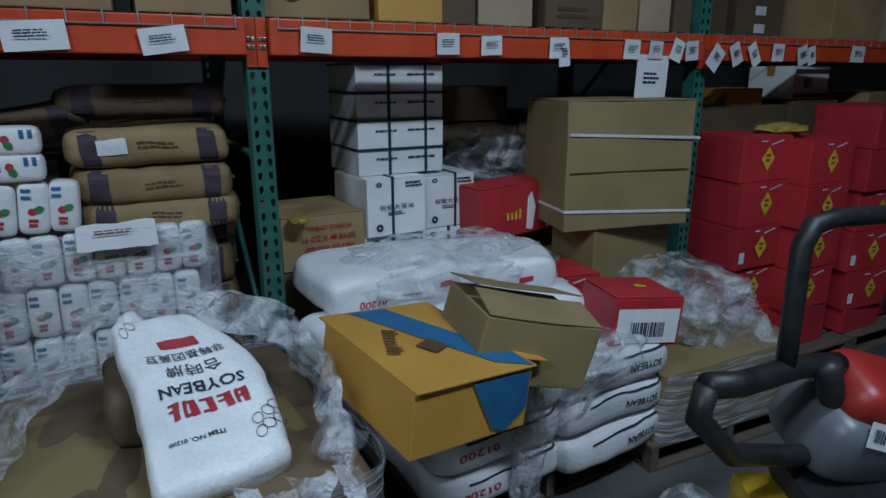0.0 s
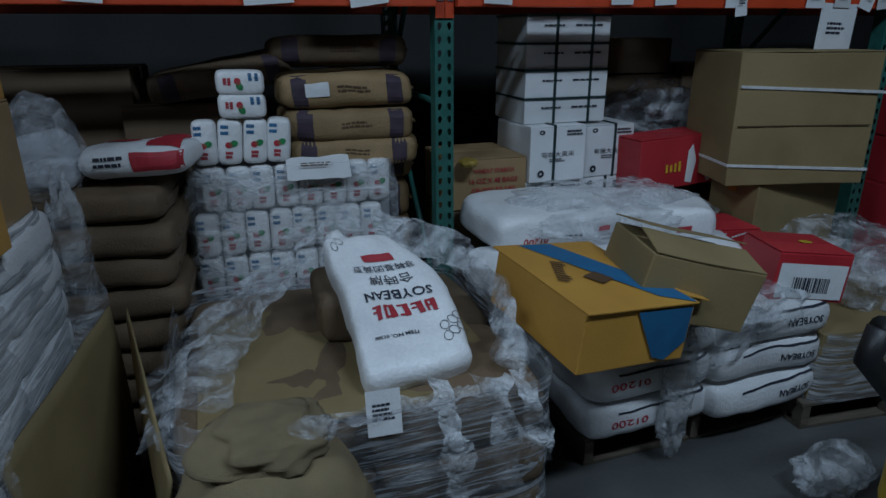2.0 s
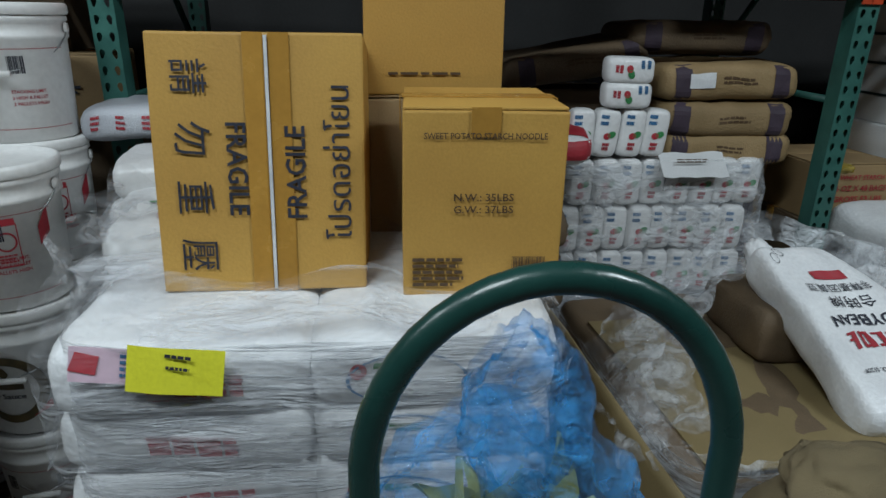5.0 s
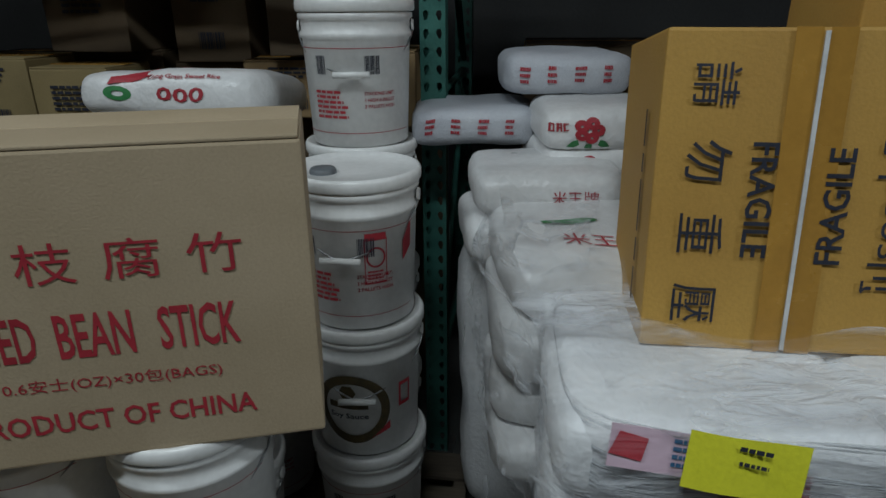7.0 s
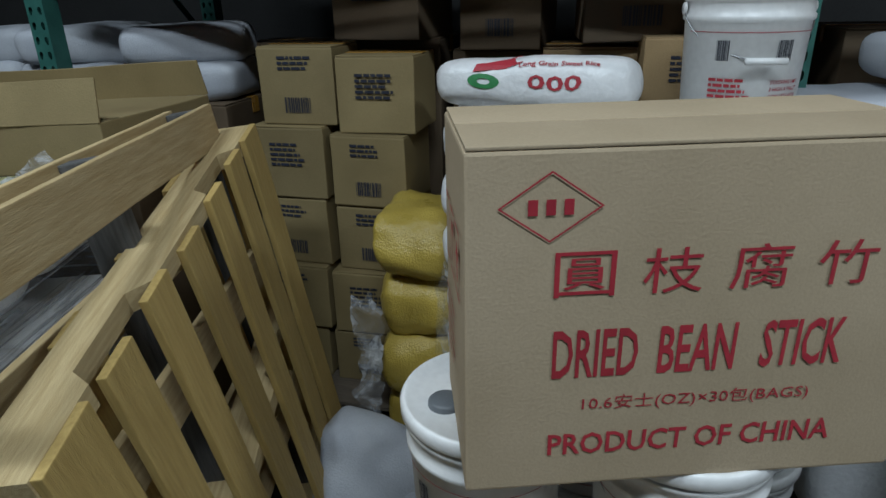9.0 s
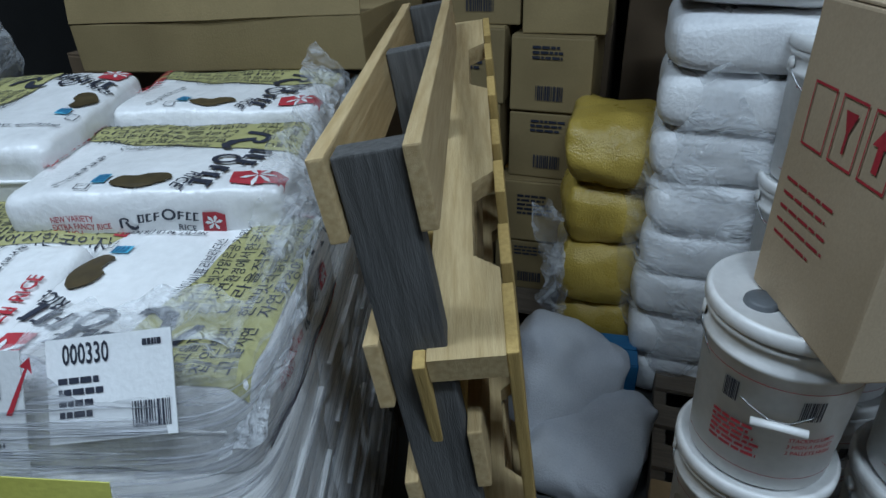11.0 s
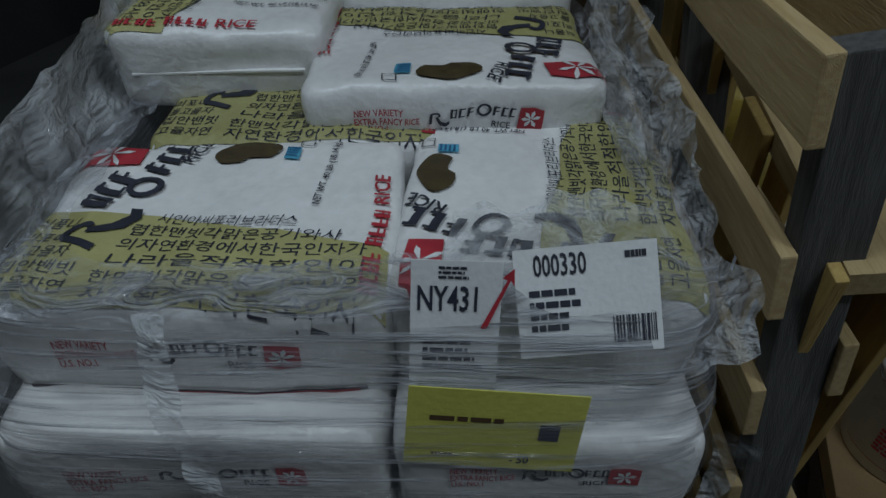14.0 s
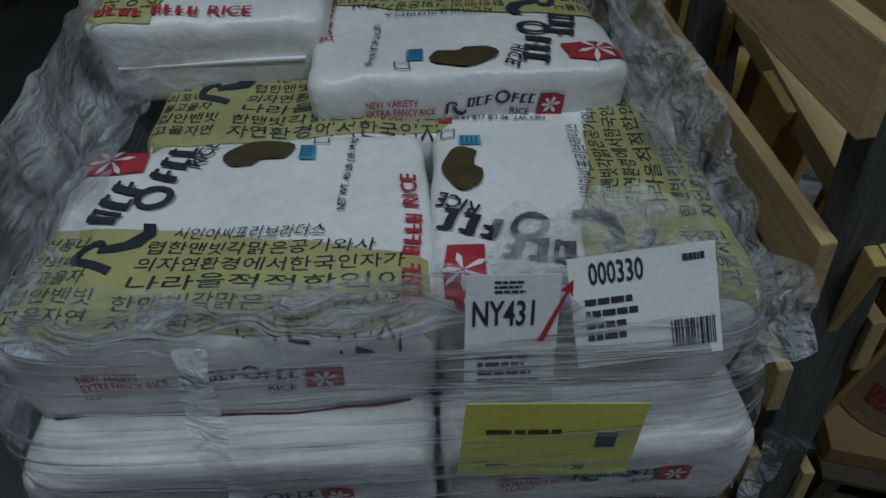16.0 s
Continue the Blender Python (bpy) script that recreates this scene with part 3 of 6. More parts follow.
for x0, x1 in ((-4.36, -1.875), (-1.875, 0.63), (0.63, 2.85), (2.85, 5.07), (5.07, 7.29)):
    L = x1 - x0 - 0.082
    sh = thing("rack_beam", place((x0 + x1) / 2, 2.998, BEAM_Z), "orange-red painted steel rack beam with wire decking", "rack beam", "rack beams")
    part("beam", box_mesh(L, 0.045, 0.122, 0.005, (0, -0.02, 0)), RACK_RED, sh)
    part("beam", box_mesh(L, 0.045, 0.122, 0.005, (0, 1.06, 0)), RACK_RED, sh)
    for s in (-1, 1):
        part("end_plate", box_mesh(0.036, 0.006, 0.165, 0.002, (s * (L / 2 + 0.022), -0.006, -0.04)), RACK_RED, sh)
        for k in range(4):
            part("lug", box_mesh(0.012, 0.006, 0.014, 0.002, (s * (L / 2 + 0.014 + 0.014 * (k % 2)), -0.012, 0.02 + 0.022 * (k // 2) * 1.2)), STEEL, sh)
    n = 24
    wires = []
    for i in range(n + 1):
        xx = -L / 2 + 0.03 + (L - 0.06) * i / n
        wires.append([(xx, -0.046, 0.085), (xx, -0.046, 0.126), (xx, 1.06, 0.126)])
    for yy, zz in ((-0.049, 0.088), (0.2, 0.129), (0.45, 0.129), (0.7, 0.129), (0.95, 0.129)):
        wires.append([(-L / 2 + 0.03, yy, zz), (L / 2 - 0.03, yy, zz)])
    vv, ff = [], []
    for w in wires:
        me = tube_mesh(w, 0.0028, 5)
        o = len(vv)
        vv += [tuple(q.co) for q in me.vertices]
        ff += [tuple(o + k for k in p.vertices) for p in me.polygons]
        bpy.data.meshes.remove(me)
    part("wire_deck", mesh_of("wire_deck", vv, ff), WIRE, sh)


def tag_card(x, z, w, h, tilt, y=2.945):
    ob = thing("price_tag", place(x, y, z, 0, -4, tilt), "white paper tag taped to the rack beam", "label", "paper tags on the rack beams")
    part("card", sheet_mesh(lambda u, v: ((u - 0.5) * w, -0.012 * v * (1 - u * 0.4), (v - 0.5) * h), 5, 5), PAPER, ob)
    print_flat(ob, "print", bars_flat(w * 0.6, h * 0.3, 3, int(x * 50)), INK, place(0, -0.0145, 0.004) @ pose(0, 0, 0, 90, 0, 0))


rng = random.Random(3)
for tx, tz, tw, th, tt in ((-0.02, 1.715, 0.17, 0.085, 4), (0.33, 1.71, 0.14, 0.08, 8), (0.83, 1.72, 0.115, 0.085, -3), (1.36, 1.718, 0.1, 0.08, 1),
                           (1.56, 1.715, 0.1, 0.075, 3), (1.9, 1.712, 0.1, 0.085, 2), (1.93, 1.69, 0.06, 0.11, 6), (2.32, 1.712, 0.1, 0.085, -1), (2.47, 1.712, 0.09, 0.08, -2),
                           (2.61, 1.712, 0.08, 0.1, -18), (2.71, 1.712, 0.09, 0.09, 6), (2.88, 1.68, 0.09, 0.12, -35), (3.03, 1.7, 0.08, 0.11, 25), (3.17, 1.7, 0.07, 0.12, 32),
                           (3.36, 1.712, 0.1, 0.09, 0), (3.57, 1.7, 0.09, 0.1, 18), (3.65, 1.7, 0.07, 0.1, 14), (4.08, 1.712, 0.14, 0.09, -1), (4.5, 1.712, 0.09, 0.085, -2),
                           (4.85, 1.71, 0.14, 0.09, -6), (-0.6, 1.715, 0.12, 0.08, -4), (-1.2, 1.715, 0.12, 0.08, 5), (5.4, 1.71, 0.12, 0.09, 3), (5.9, 1.71, 0.12, 0.09, -3)):
    tag_card(tx, tz, tw, th, -tt)
sign = thing("hanging_sign", place(2.46, 2.95, 1.45, 0, 0, 2), "white paper sign hanging under the rack beam", "sign")
part("sheet", box_mesh(0.2, 0.002, 0.24, 0), PAPER, sign)
print_flat(sign, "print", bars_flat(0.11, 0.06, 3, 4), INK, front_of(0.002, 0.26))

# Cartons on the upper shelf; the first four are unseen, added to block light
SHELF = BEAM_Z + 0.134
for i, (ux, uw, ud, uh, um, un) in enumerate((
        (-4.05, 0.5, 0.9, 0.42, SHADE_DARK_CARD, 0), (-3.5, 0.52, 0.9, 0.4, KRAFT, 0), (-2.93, 0.55, 0.9, 0.42, SHADE_DARK_CARD, 0), (-2.36, 0.52, 0.9, 0.4, KRAFT, 0),
        (-1.55, 0.5, 0.5, 0.42, KRAFT, 0), (-1.0, 0.45, 0.5, 0.45, SHADE_DARK_CARD, 0), (-0.45, 0.4, 0.5, 0.4, SHADE_DARK_CARD, 0), (0.0, 0.42, 0.5, 0.4, KRAFT, 0), (0.42, 0.30, 0.5, 0.38, KRAFT, 0),
        (0.87, 0.40, 0.55, 0.36, KRAFT, 1), (1.24, 0.29, 0.5, 0.38, ORANGE_CARD, 2), (1.47, 0.15, 0.4, 0.4, SHADE_DARK_CARD, 0), (1.69, 0.27, 0.5, 0.36, KRAFT_PALE, 0),
        (2.05, 0.33, 0.5, 0.30, SHADE_DARK_CARD, 3), (2.34, 0.2, 0.5, 0.36, KRAFT, 0), (2.55, 0.2, 0.5, 0.36, KRAFT_PALE, 0), (2.73, 0.12, 0.4, 0.36, SHADE_DARK_CARD, 0),
        (3.15, 0.42, 0.5, 0.36, SHADE_DARK_CARD, 0), (3.65, 0.4, 0.5, 0.36, SHADE_DARK_CARD, 4), (4.2, 0.5, 0.5, 0.36, KRAFT, 0), (4.75, 0.4, 0.5, 0.36, KRAFT_PALE, 0), (5.6, 0.5, 0.5, 0.4, SHADE_DARK_CARD, 0), (6.3, 0.5, 0.5, 0.4, KRAFT, 0))):
    yy = 3.04 + ud / 2 + (0.25 if um is SHADE_DARK_CARD and i > 16 else 0)
    ob = carton(ux, yy, SHELF, uw, ud, uh, (i * 37 % 7) - 3, um, "brown cardboard carton of an upper shelf row, partly added for shade", seed=i, group="cartons on the upper shelf", tape_front=0)
    if un == 1:
        print_flat(ob, "print", bars_flat(0.12, 0.12, 4, 8), BROWN_INK, front_of(ud, uh, 0.004), (0.05, -0.06))
        print_flat(ob, "round_mark", ring_flat(0.09, 0.09, 0.5), BROWN_INK, front_of(ud, uh, 0.004), (-0.1, -0.08))
    if un == 2:
        print_flat(ob, "print", bars_flat(0.16, 0.05, 1, 9), BROWN_INK, front_of(ud, uh, 0.004), (0.0, -0.07), 4)
        print_flat(ob, "round_mark", ring_flat(0.05, 0.05, 0.4), BROWN_INK, front_of(ud, uh, 0.004), (0.1, -0.04))
    if un == 3:
        print_flat(ob, "print", bars_flat(0.2, 0.06, 2, 10), BROWN_INK, front_of(ud, uh, 0.004), (0.0, -0.09))
    if un == 4:
        for k in range(2):
            print_flat(ob, "label", rect_flat(0.09, 0.05), PAPER, front_of(ud, uh, 0.004), (0.0, -0.02 - 0.1 * k))


# Small rice packs and paper sacks in the rack bay
def rice_pack_mesh():
    return bag_mesh(0.092, 0.085, 0.175, (4, 4, 7), 8, 2, 0.004, "rice_pack")


PACK = rice_pack_mesh()


def rice_pack(x, y, z, lying=False, rz=0, seed=0):
    ob = thing("rice_pack", place(x, y, z, rz) @ (pose(0, 0, 0, 0, 90, 0) if lying else Matrix()), "small white printed plastic pack of dry food in a stacked load", "food pack", "small white packs")
    part("pack", PACK, RICE_BAG, ob)
    surf = lambda a, b: on_bag_front(a, b - 0.0875, 0.092, 0.085, 0.175, (4, 4, 7), 2, 0.004, 0.002)
    flip = seed % 2
    print_on(ob, "red_mark", bars_flat(0.034, 0.03, 2, 3, 1, 0.75), RED_INK, surf, (0.0, 0.04), 0, 0.03)
    print_on(ob, "fruit_mark", ring_flat(0.03, 0.024, 0.95, 10), GREEN_INK, surf, (0.012, 0.085), 20, 0.03)
    print_on(ob, "fruit_mark", ring_flat(0.026, 0.024, 0.95, 10), RED_INK, surf, (-0.006, 0.079), 0, 0.03)
    print_on(ob, "blue_mark", bars_flat(0.03, 0.045, 2, seed % 5), BLUE_INK, surf, (0.015 if flip else -0.02, 0.13), 0, 0.03)
    return ob


packs = rice_pack(-0.3, 3.12, 1.09)
rng = random.Random(5)
for row, (z, xs) in enumerate(((0.905, [-0.29 + 0.0945 * i for i in range(8)]), (0.722, [-0.33 + 0.0945 * i for i in range(8)]), (0.54, [-0.33 + 0.0945 * i for i in range(8)]))):
    for i, xx in enumerate(xs):
        copy_thing(packs, place(xx + rng.uniform(-0.004, 0.004), 3.115 + rng.uniform(-0.008, 0.012), z, rng.uniform(-6, 6)))
for i, xx in enumerate((-0.215, -0.12, -0.03)):
    copy_thing(packs, place(xx, 3.12, 1.09, rng.uniform(-5, 5), 0, 4))
for k in range(2):
    copy_thing(packs, Matrix.Translation((-0.235, 3.11, 1.315 + 0.087 * k)) @ pose(0, 0, 0, 0, 90, 0))
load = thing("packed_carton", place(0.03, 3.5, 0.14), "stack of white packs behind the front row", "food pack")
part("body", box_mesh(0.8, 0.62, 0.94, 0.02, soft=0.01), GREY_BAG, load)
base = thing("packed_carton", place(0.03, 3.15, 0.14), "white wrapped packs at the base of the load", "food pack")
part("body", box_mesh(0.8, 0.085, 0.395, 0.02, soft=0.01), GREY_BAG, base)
pallet(0.03, 3.42, 0.0, 0, 0.9, 0.85)
wrap_thing("stretch_wrap", -0.41, 0.46, 3.045, 3.85, 0.12, 1.085, WRAP_MILKY, "clear stretch wrap round the small white packs", 4, 0.006, 0, 0.05)
doc = thing("document_pouch", place(0.12, 3.05, 1.07, 0, -48), "white delivery papers in a clear pouch on wrapped packs", "document")
part("sheet", sheet_mesh(lambda u, v: ((u - 0.5) * 0.25, 0.0, (v - 0.5) * 0.11 + 0.02 * noise.noise(Vector((u * 3, v * 3, 1)))), 8, 6), PAPER, doc)
print_flat(doc, "print", bars_flat(0.14, 0.02, 2, 12), BROWN_INK, place(0, -0.02, 0) @ pose(0, 0, 0, 90, 0, 0))


def paper_sack(x, y, z, L, W, H, rz=0, label_on=False, seed=0, material=None, band=True, rx=0, ry=0, label="kraft paper sack with dark purple end bands in a stack", group="kraft paper sacks"):
    ob = thing("paper_sack", place(x, y, z, rz, rx, ry), label, "sack", group)
    part("body", bag_mesh(L, W, H, (10, 8, 3.4), 12, seed, 0.016), material or KRAFT_BAG, ob)
    part("end_seam", box_mesh(0.012, W * 0.78, 0.012, 0.003, (L * 0.497, 0, H * 0.48)), material or KRAFT_BAG, ob)
    if band:
        surf = lambda a, b: on_bag_front(a, b, L, W, H, (10, 8, 3.4), seed, 0.016, 0.0025)
        for s in (-1, 1):
            print_on(ob, "end_band", rect_flat(L * 0.11, H * 0.86), PURPLE_BAND, surf, (s * L * 0.345, 0), 0, 0.03)
        print_on(ob, "print", bars_flat(L * 0.25, H * 0.22, 2, seed), BROWN_INK, surf, (L * 0.05, 0), 0, 0.03)
        if label_on:
            print_on(ob, "label", rect_flat(0.09, 0.05), PAPER, lambda a, b: on_bag_front(a, b, L, W, H, (10, 8, 3.4), seed, 0.016, 0.004), (-L * 0.22, 0.005), 0, 0.03)
    return ob


for i, (zz, xx, ry) in enumerate(((0.945, 0.29, 0), (1.045, 0.285, 1), (1.15, 0.27, -1), (1.285, 0.265, 1))):
    paper_sack(xx, 3.5 if i < 1 else 3.37, zz, 0.55, 0.5, 0.125 if i < 2 else 0.14, 0, i == 3, i + 2)
for i in range(5):
    paper_sack(0.27, 3.42, 0.14 + 0.16 * i, 0.55, 0.42, 0.165, 0, False, i + 9)
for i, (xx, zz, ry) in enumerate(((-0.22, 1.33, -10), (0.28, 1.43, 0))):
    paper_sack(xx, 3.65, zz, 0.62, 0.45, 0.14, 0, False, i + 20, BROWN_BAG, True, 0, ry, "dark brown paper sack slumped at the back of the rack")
shelfbox = carton(-0.35, 3.75, 0.14, 0.6, 0.5, 1.15, 0, SHADE_DARK_CARD, "tall dark carton at the back of the rack bay")

# Brown sack stack with bags on top
pallet(-0.62, 3.15, 0, 0, 0.6, 0.85)
for i in range(8):
    paper_sack(-0.63 + 0.008 * math.sin(i * 2.3), 3.12, 0.13 + 0.118 * i, 0.43 + 0.03 * (i % 2 == 0), 0.7, 0.128, math.sin(i * 1.7) * 2, False, i + 31, BROWN_BAG, False,
               label="plain brown paper sack in a tall stack", group="brown paper sacks")
rb = thing("flour_bag", place(-0.5, 3.0, 1.10, -4, -4, -2), "white and red printed plastic bag on the brown sacks", "bag")
part("body", bag_mesh(0.38, 0.42, 0.12, (6, 4, 2.4), 12, 3, 0.014), WHITE_BAG, rb)
srf = lambda a, b: on_bag(a, b, 0.38, 0.42, 0.12, (6, 4, 2.4), 3, 0.014, 0.003)
print_on(rb, "red_panel", rect_flat(0.1, 0.34), RED_INK, srf, (0.11, 0.0))
print_on(rb, "red_oval", ring_flat(0.12, 0.14, 0.9), RED_INK, srf, (-0.07, 0.03))
frs = lambda a, b: on_bag_front(a, b, 0.38, 0.42, 0.12, (6, 4, 2.4), 3, 0.014, 0.003)
print_on(rb, "red_panel", rect_flat(0.16, 0.06), RED_INK, frs, (0.09, 0.0))
print_on(rb, "print", bars_flat(0.1, 0.04, 2, 2), INK, frs, (-0.06, 0.0))
film_blob(-0.79, 2.88, 1.2, 0.115, 0.12, 0.17, 6, WRAP_MILKY, "knotted clear plastic bag with white contents on the sacks", 0.03)
cb = thing("plastic_bag", place(-0.79, 2.9, 1.07), "white contents in a clear plastic bag", "bag")
part("body", bag_mesh(0.19, 0.19, 0.2, (3, 3, 3), 10, 4, 0.02), GREY_BAG, cb)
film_blob(-0.72, 2.72, 0.72, 0.06, 0.1, 0.35, 16, WRAP_MILKY, "clear film hanging beside the sacks", 0.03)

# Load of brown sacks with cardboard on top and the soybean bag
pallet(0.12, 2.42, 0, 4, 1.04, 1.0)
for r in range(3):
    for c in range(2):
        for q in range(2):
            paper_sack(-0.13 + 0.5 * c, 2.17 + 0.49 * q, 0.13 + 0.165 * r, 0.53, 0.5, 0.175, 4, False, r * 4 + c * 2 + q + 50, BROWN_BAG, False,
                       label="brown paper sack under stretch wrap on a pallet", group="wrapped brown sacks")
wrap_thing("stretch_wrap", -0.42, 0.65, 1.9, 2.94, 0.08, 0.66, WRAP, "clear stretch wrap round brown sacks on a pallet", 7, 0.012, 4)
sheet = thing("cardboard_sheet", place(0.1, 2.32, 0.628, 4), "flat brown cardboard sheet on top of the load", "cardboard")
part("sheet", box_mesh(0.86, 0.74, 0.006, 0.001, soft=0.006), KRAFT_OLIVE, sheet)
under = paper_sack(0.23, 2.52, 0.632, 0.4, 0.36, 0.17, 0, False, 77, BROWN_BAG, False, label="brown sack propping the soybean bag", group="wrapped brown sacks")
paper = thing("packing_slip", place(0.15, 1.885, 0.6, 0, -14), "white packing slip under clear film", "document")
part("sheet", box_mesh(0.09, 0.002, 0.12, 0), PAPER, paper)
print_flat(paper, "print", bars_flat(0.06, 0.05, 4, 3), INK, front_of(0.002, 0.12))


def gathered(p, L, W):
    """Narrow a bag towards its far end, on one side more than the other."""
    t = max(0.0, p[1] / W + 0.02) / 0.52
    return (p[0] - 0.45 * t ** 1.8 * (p[0] + L / 2), p[1], p[2])


def soy_print(ob, L, W, H, e, seed, amp):
    srf = lambda a, b: gathered(on_bag(a, b, L, W, H, e, seed, amp, 0.0035), L, W)
    print_on(ob, "brand_mark", brush_word(5, 0.19, 0.05, 4, 0.42), RED_INK, srf, (0.005, -0.075), 180, 0.02)
    print_on(ob, "lettering", text_flat("SOYBEAN", 0.2, 0.034), INK, srf, (0.0, -0.015), 180, 0.02)
    print_on(ob, "lettering", text_flat("合時牌", 0.13, 0.04), INK, srf, (0.0, 0.045), 180, 0.02)
    print_on(ob, "lettering", text_flat("非轉基因黃豆", 0.2, 0.03), INK, srf, (0.0, 0.1), 180, 0.02)
    print_on(ob, "brand_mark", poly_flat([(-0.05, -0.016), (0.05, -0.016), (0.05, 0.016), (-0.05, 0.016)]), RED_INK, srf, (0.0, 0.15), 180)
    print_on(ob, "lettering", text_flat("ITEM NO. 01200", 0.13, 0.014), INK, srf, (-0.04, -0.165), 180, 0.02)
    for k, (a, b) in enumerate(((0.1, -0.16), (0.13, -0.145), (0.125, -0.185), (0.155, -0.17), (0.15, -0.125), (0.1, -0.2), (-0.12, 0.22), (-0.09, 0.24))):
        print_on(ob, "bean_outline", ring_flat(0.03, 0.036, 0.12, 16), INK, srf, (a, b), 30 * k, 0.02)


SE = (11, 13, 3.0)
SL, SW, SH = 0.325, 0.58, 0.14
soy = thing("soybean_bag", place(0.262, 2.33, 0.712, 5, 26, -2), "white soybean bag with red and black print on crumpled film", "sack")
sack = bag_mesh(SL, SW, SH, SE, 28, 11, 0.018)
for v in sack.vertices:
    v.co = gathered(v.co, SL, SW)
part("body", sack, WHITE_BAG, soy)
soy_print(soy, SL, SW, SH, SE, 11, 0.018)
part("seam", tube_mesh([(x, -SW * 0.497 - 0.004 * math.cos(x * 9), 0.045 + 0.006 * math.sin(x * 14)) for x in np.linspace(-0.15, 0.15, 12)], 0.006, 6), INK, soy, None, "black stitched seam")
part("gathered_neck", crumple_mesh(0.035, 0.06, 0.03, 6, 0.02, 24, 6), WHITE_BAG, soy, place(-0.11, SW * 0.5, 0.07))
W0 = Matrix()
HEAP = "crumpled clear plastic film heaped round the soybean bag"
ruffle(W0, [(-0.40, 2.02, 0.60), (-0.40, 2.25, 0.68), (-0.27, 2.5, 0.76), (-0.08, 2.68, 0.83), (0.12, 2.7, 0.93)], (0.55, -0.35, 0.35), 0.36, 31, HEAP, FILM, 0.05, 130, 26, 6.0)
ruffle(W0, [(-0.36, 2.1, 0.62), (-0.26, 2.35, 0.72), (-0.1, 2.55, 0.80), (0.06, 2.62, 0.88)], (0.7, -0.5, 0.1), 0.32, 32, HEAP, FILM_CRISP, 0.04, 110, 22, 8.0)
ruffle(W0, [(0.1, 2.68, 0.94), (0.32, 2.66, 0.92), (0.5, 2.55, 0.86), (0.58, 2.35, 0.8), (0.56, 2.1, 0.74), (0.58, 1.97, 0.7)], (0.45, 0.1, 0.4), 0.28, 33, HEAP, FILM, 0.05, 140, 22, 6.0)
ruffle(W0, [(0.47, 2.6, 0.82), (0.6, 2.4, 0.8), (0.6, 2.15, 0.76), (0.56, 1.98, 0.72)], (-0.2, 0.0, 0.8), 0.16, 34, HEAP, FILM_CRISP, 0.04, 110, 20, 9.0)
ruffle(W0, [(-0.4, 2.0, 0.62), (-0.2, 1.9, 0.65), (0.0, 1.9, 0.66), (0.2, 1.92, 0.655), (0.42, 1.93, 0.66), (0.56, 1.94, 0.66)], (0, 0.5, 0.25), 0.13, 35, "gathered clear film along the edge of the load", FILM_CRISP, 0.025, 160, 16, 11.0)
for hx, hz, hw, sd in ((0.32, 0.38, 0.09, 36), (0.47, 0.36, 0.11, 37), (0.56, 0.42, 0.1, 38)):
    ruffle(W0, [(hx - 0.01, 1.96, 0.69), (hx, 1.885, 0.62), (hx + 0.015, 1.87, 0.52), (hx + 0.02, 1.872, hz)], (0.9, -0.2, 0.1), hw, sd, "torn clear film hanging over the edge of the load", FILM, 0.024, 70, 14, 14.0)

# Pallet of soybean sacks
pallet(1.46, 2.86, 0, 3, 1.02, 1.05)
for r in range(3):
    for c in range(2):
        for q in range(2):
            b = thing("soybean_bag", place(1.21 + 0.52 * c, 2.55 + 0.55 * q, 0.13 + 0.152 * r, 3 + math.sin(r * 5 + c) * 2), "white plastic soybean sack stacked under torn film", "sack", "stacked soybean sacks")
            part("body", bag_mesh(0.56, 0.58, 0.162, (9, 8, 3.4), 12, r * 5 + c * 2 + q, 0.016), WHITE_BAG, b)
            if q == 0:
                f2 = lambda a, bb, sd=r * 5 + c * 2 + q: on_bag_front(a, bb, 0.56, 0.58, 0.162, (9, 8, 3.4), sd, 0.016, 0.003)
                print_on(b, "lettering", text_flat("SOYBEAN" if c else "01200", 0.16, 0.03), INK if c else RED_INK, f2, (0.12 if c else -0.1, 0.0), 180, 0.02)
                print_on(b, "edge_line", rect_flat(0.4, 0.008), INK, f2, (0.05, 0.05), 2, 0.03)
for (bx, by, bz, brz, sd, rx) in ((1.0, 2.72, 0.585, 8, 91, 3), (1.55, 2.8, 0.585, -12, 92, 2), (1.05, 2.95, 0.735, 5, 93, 4), (1.5, 2.92, 0.72, -22, 94, 0)):
    b = thing("soybean_bag", place(bx, by, bz, brz, rx), "white soybean sack with red and black print, topping the stack", "sack", "stacked soybean sacks")
    part("body", bag_mesh(0.62, 0.42, 0.165, (9, 8, 3.4), 14, sd, 0.018), WHITE_BAG, b)
    f2 = lambda a, bb, sd=sd: on_bag_front(a, bb, 0.62, 0.42, 0.165, (9, 8, 3.4), sd, 0.018, 0.003)
    print_on(b, "lettering", text_flat("01200", 0.12, 0.032), RED_INK, f2, (-0.14, -0.02), 180, 0.02)
    print_on(b, "print", bars_flat(0.16, 0.014, 1, sd), INK, f2, (0.02, -0.015), 0, 0.02)
    print_on(b, "brand_mark", rect_flat(0.06, 0.022), RED_INK, f2, (0.17, -0.005), 0, 0.02)
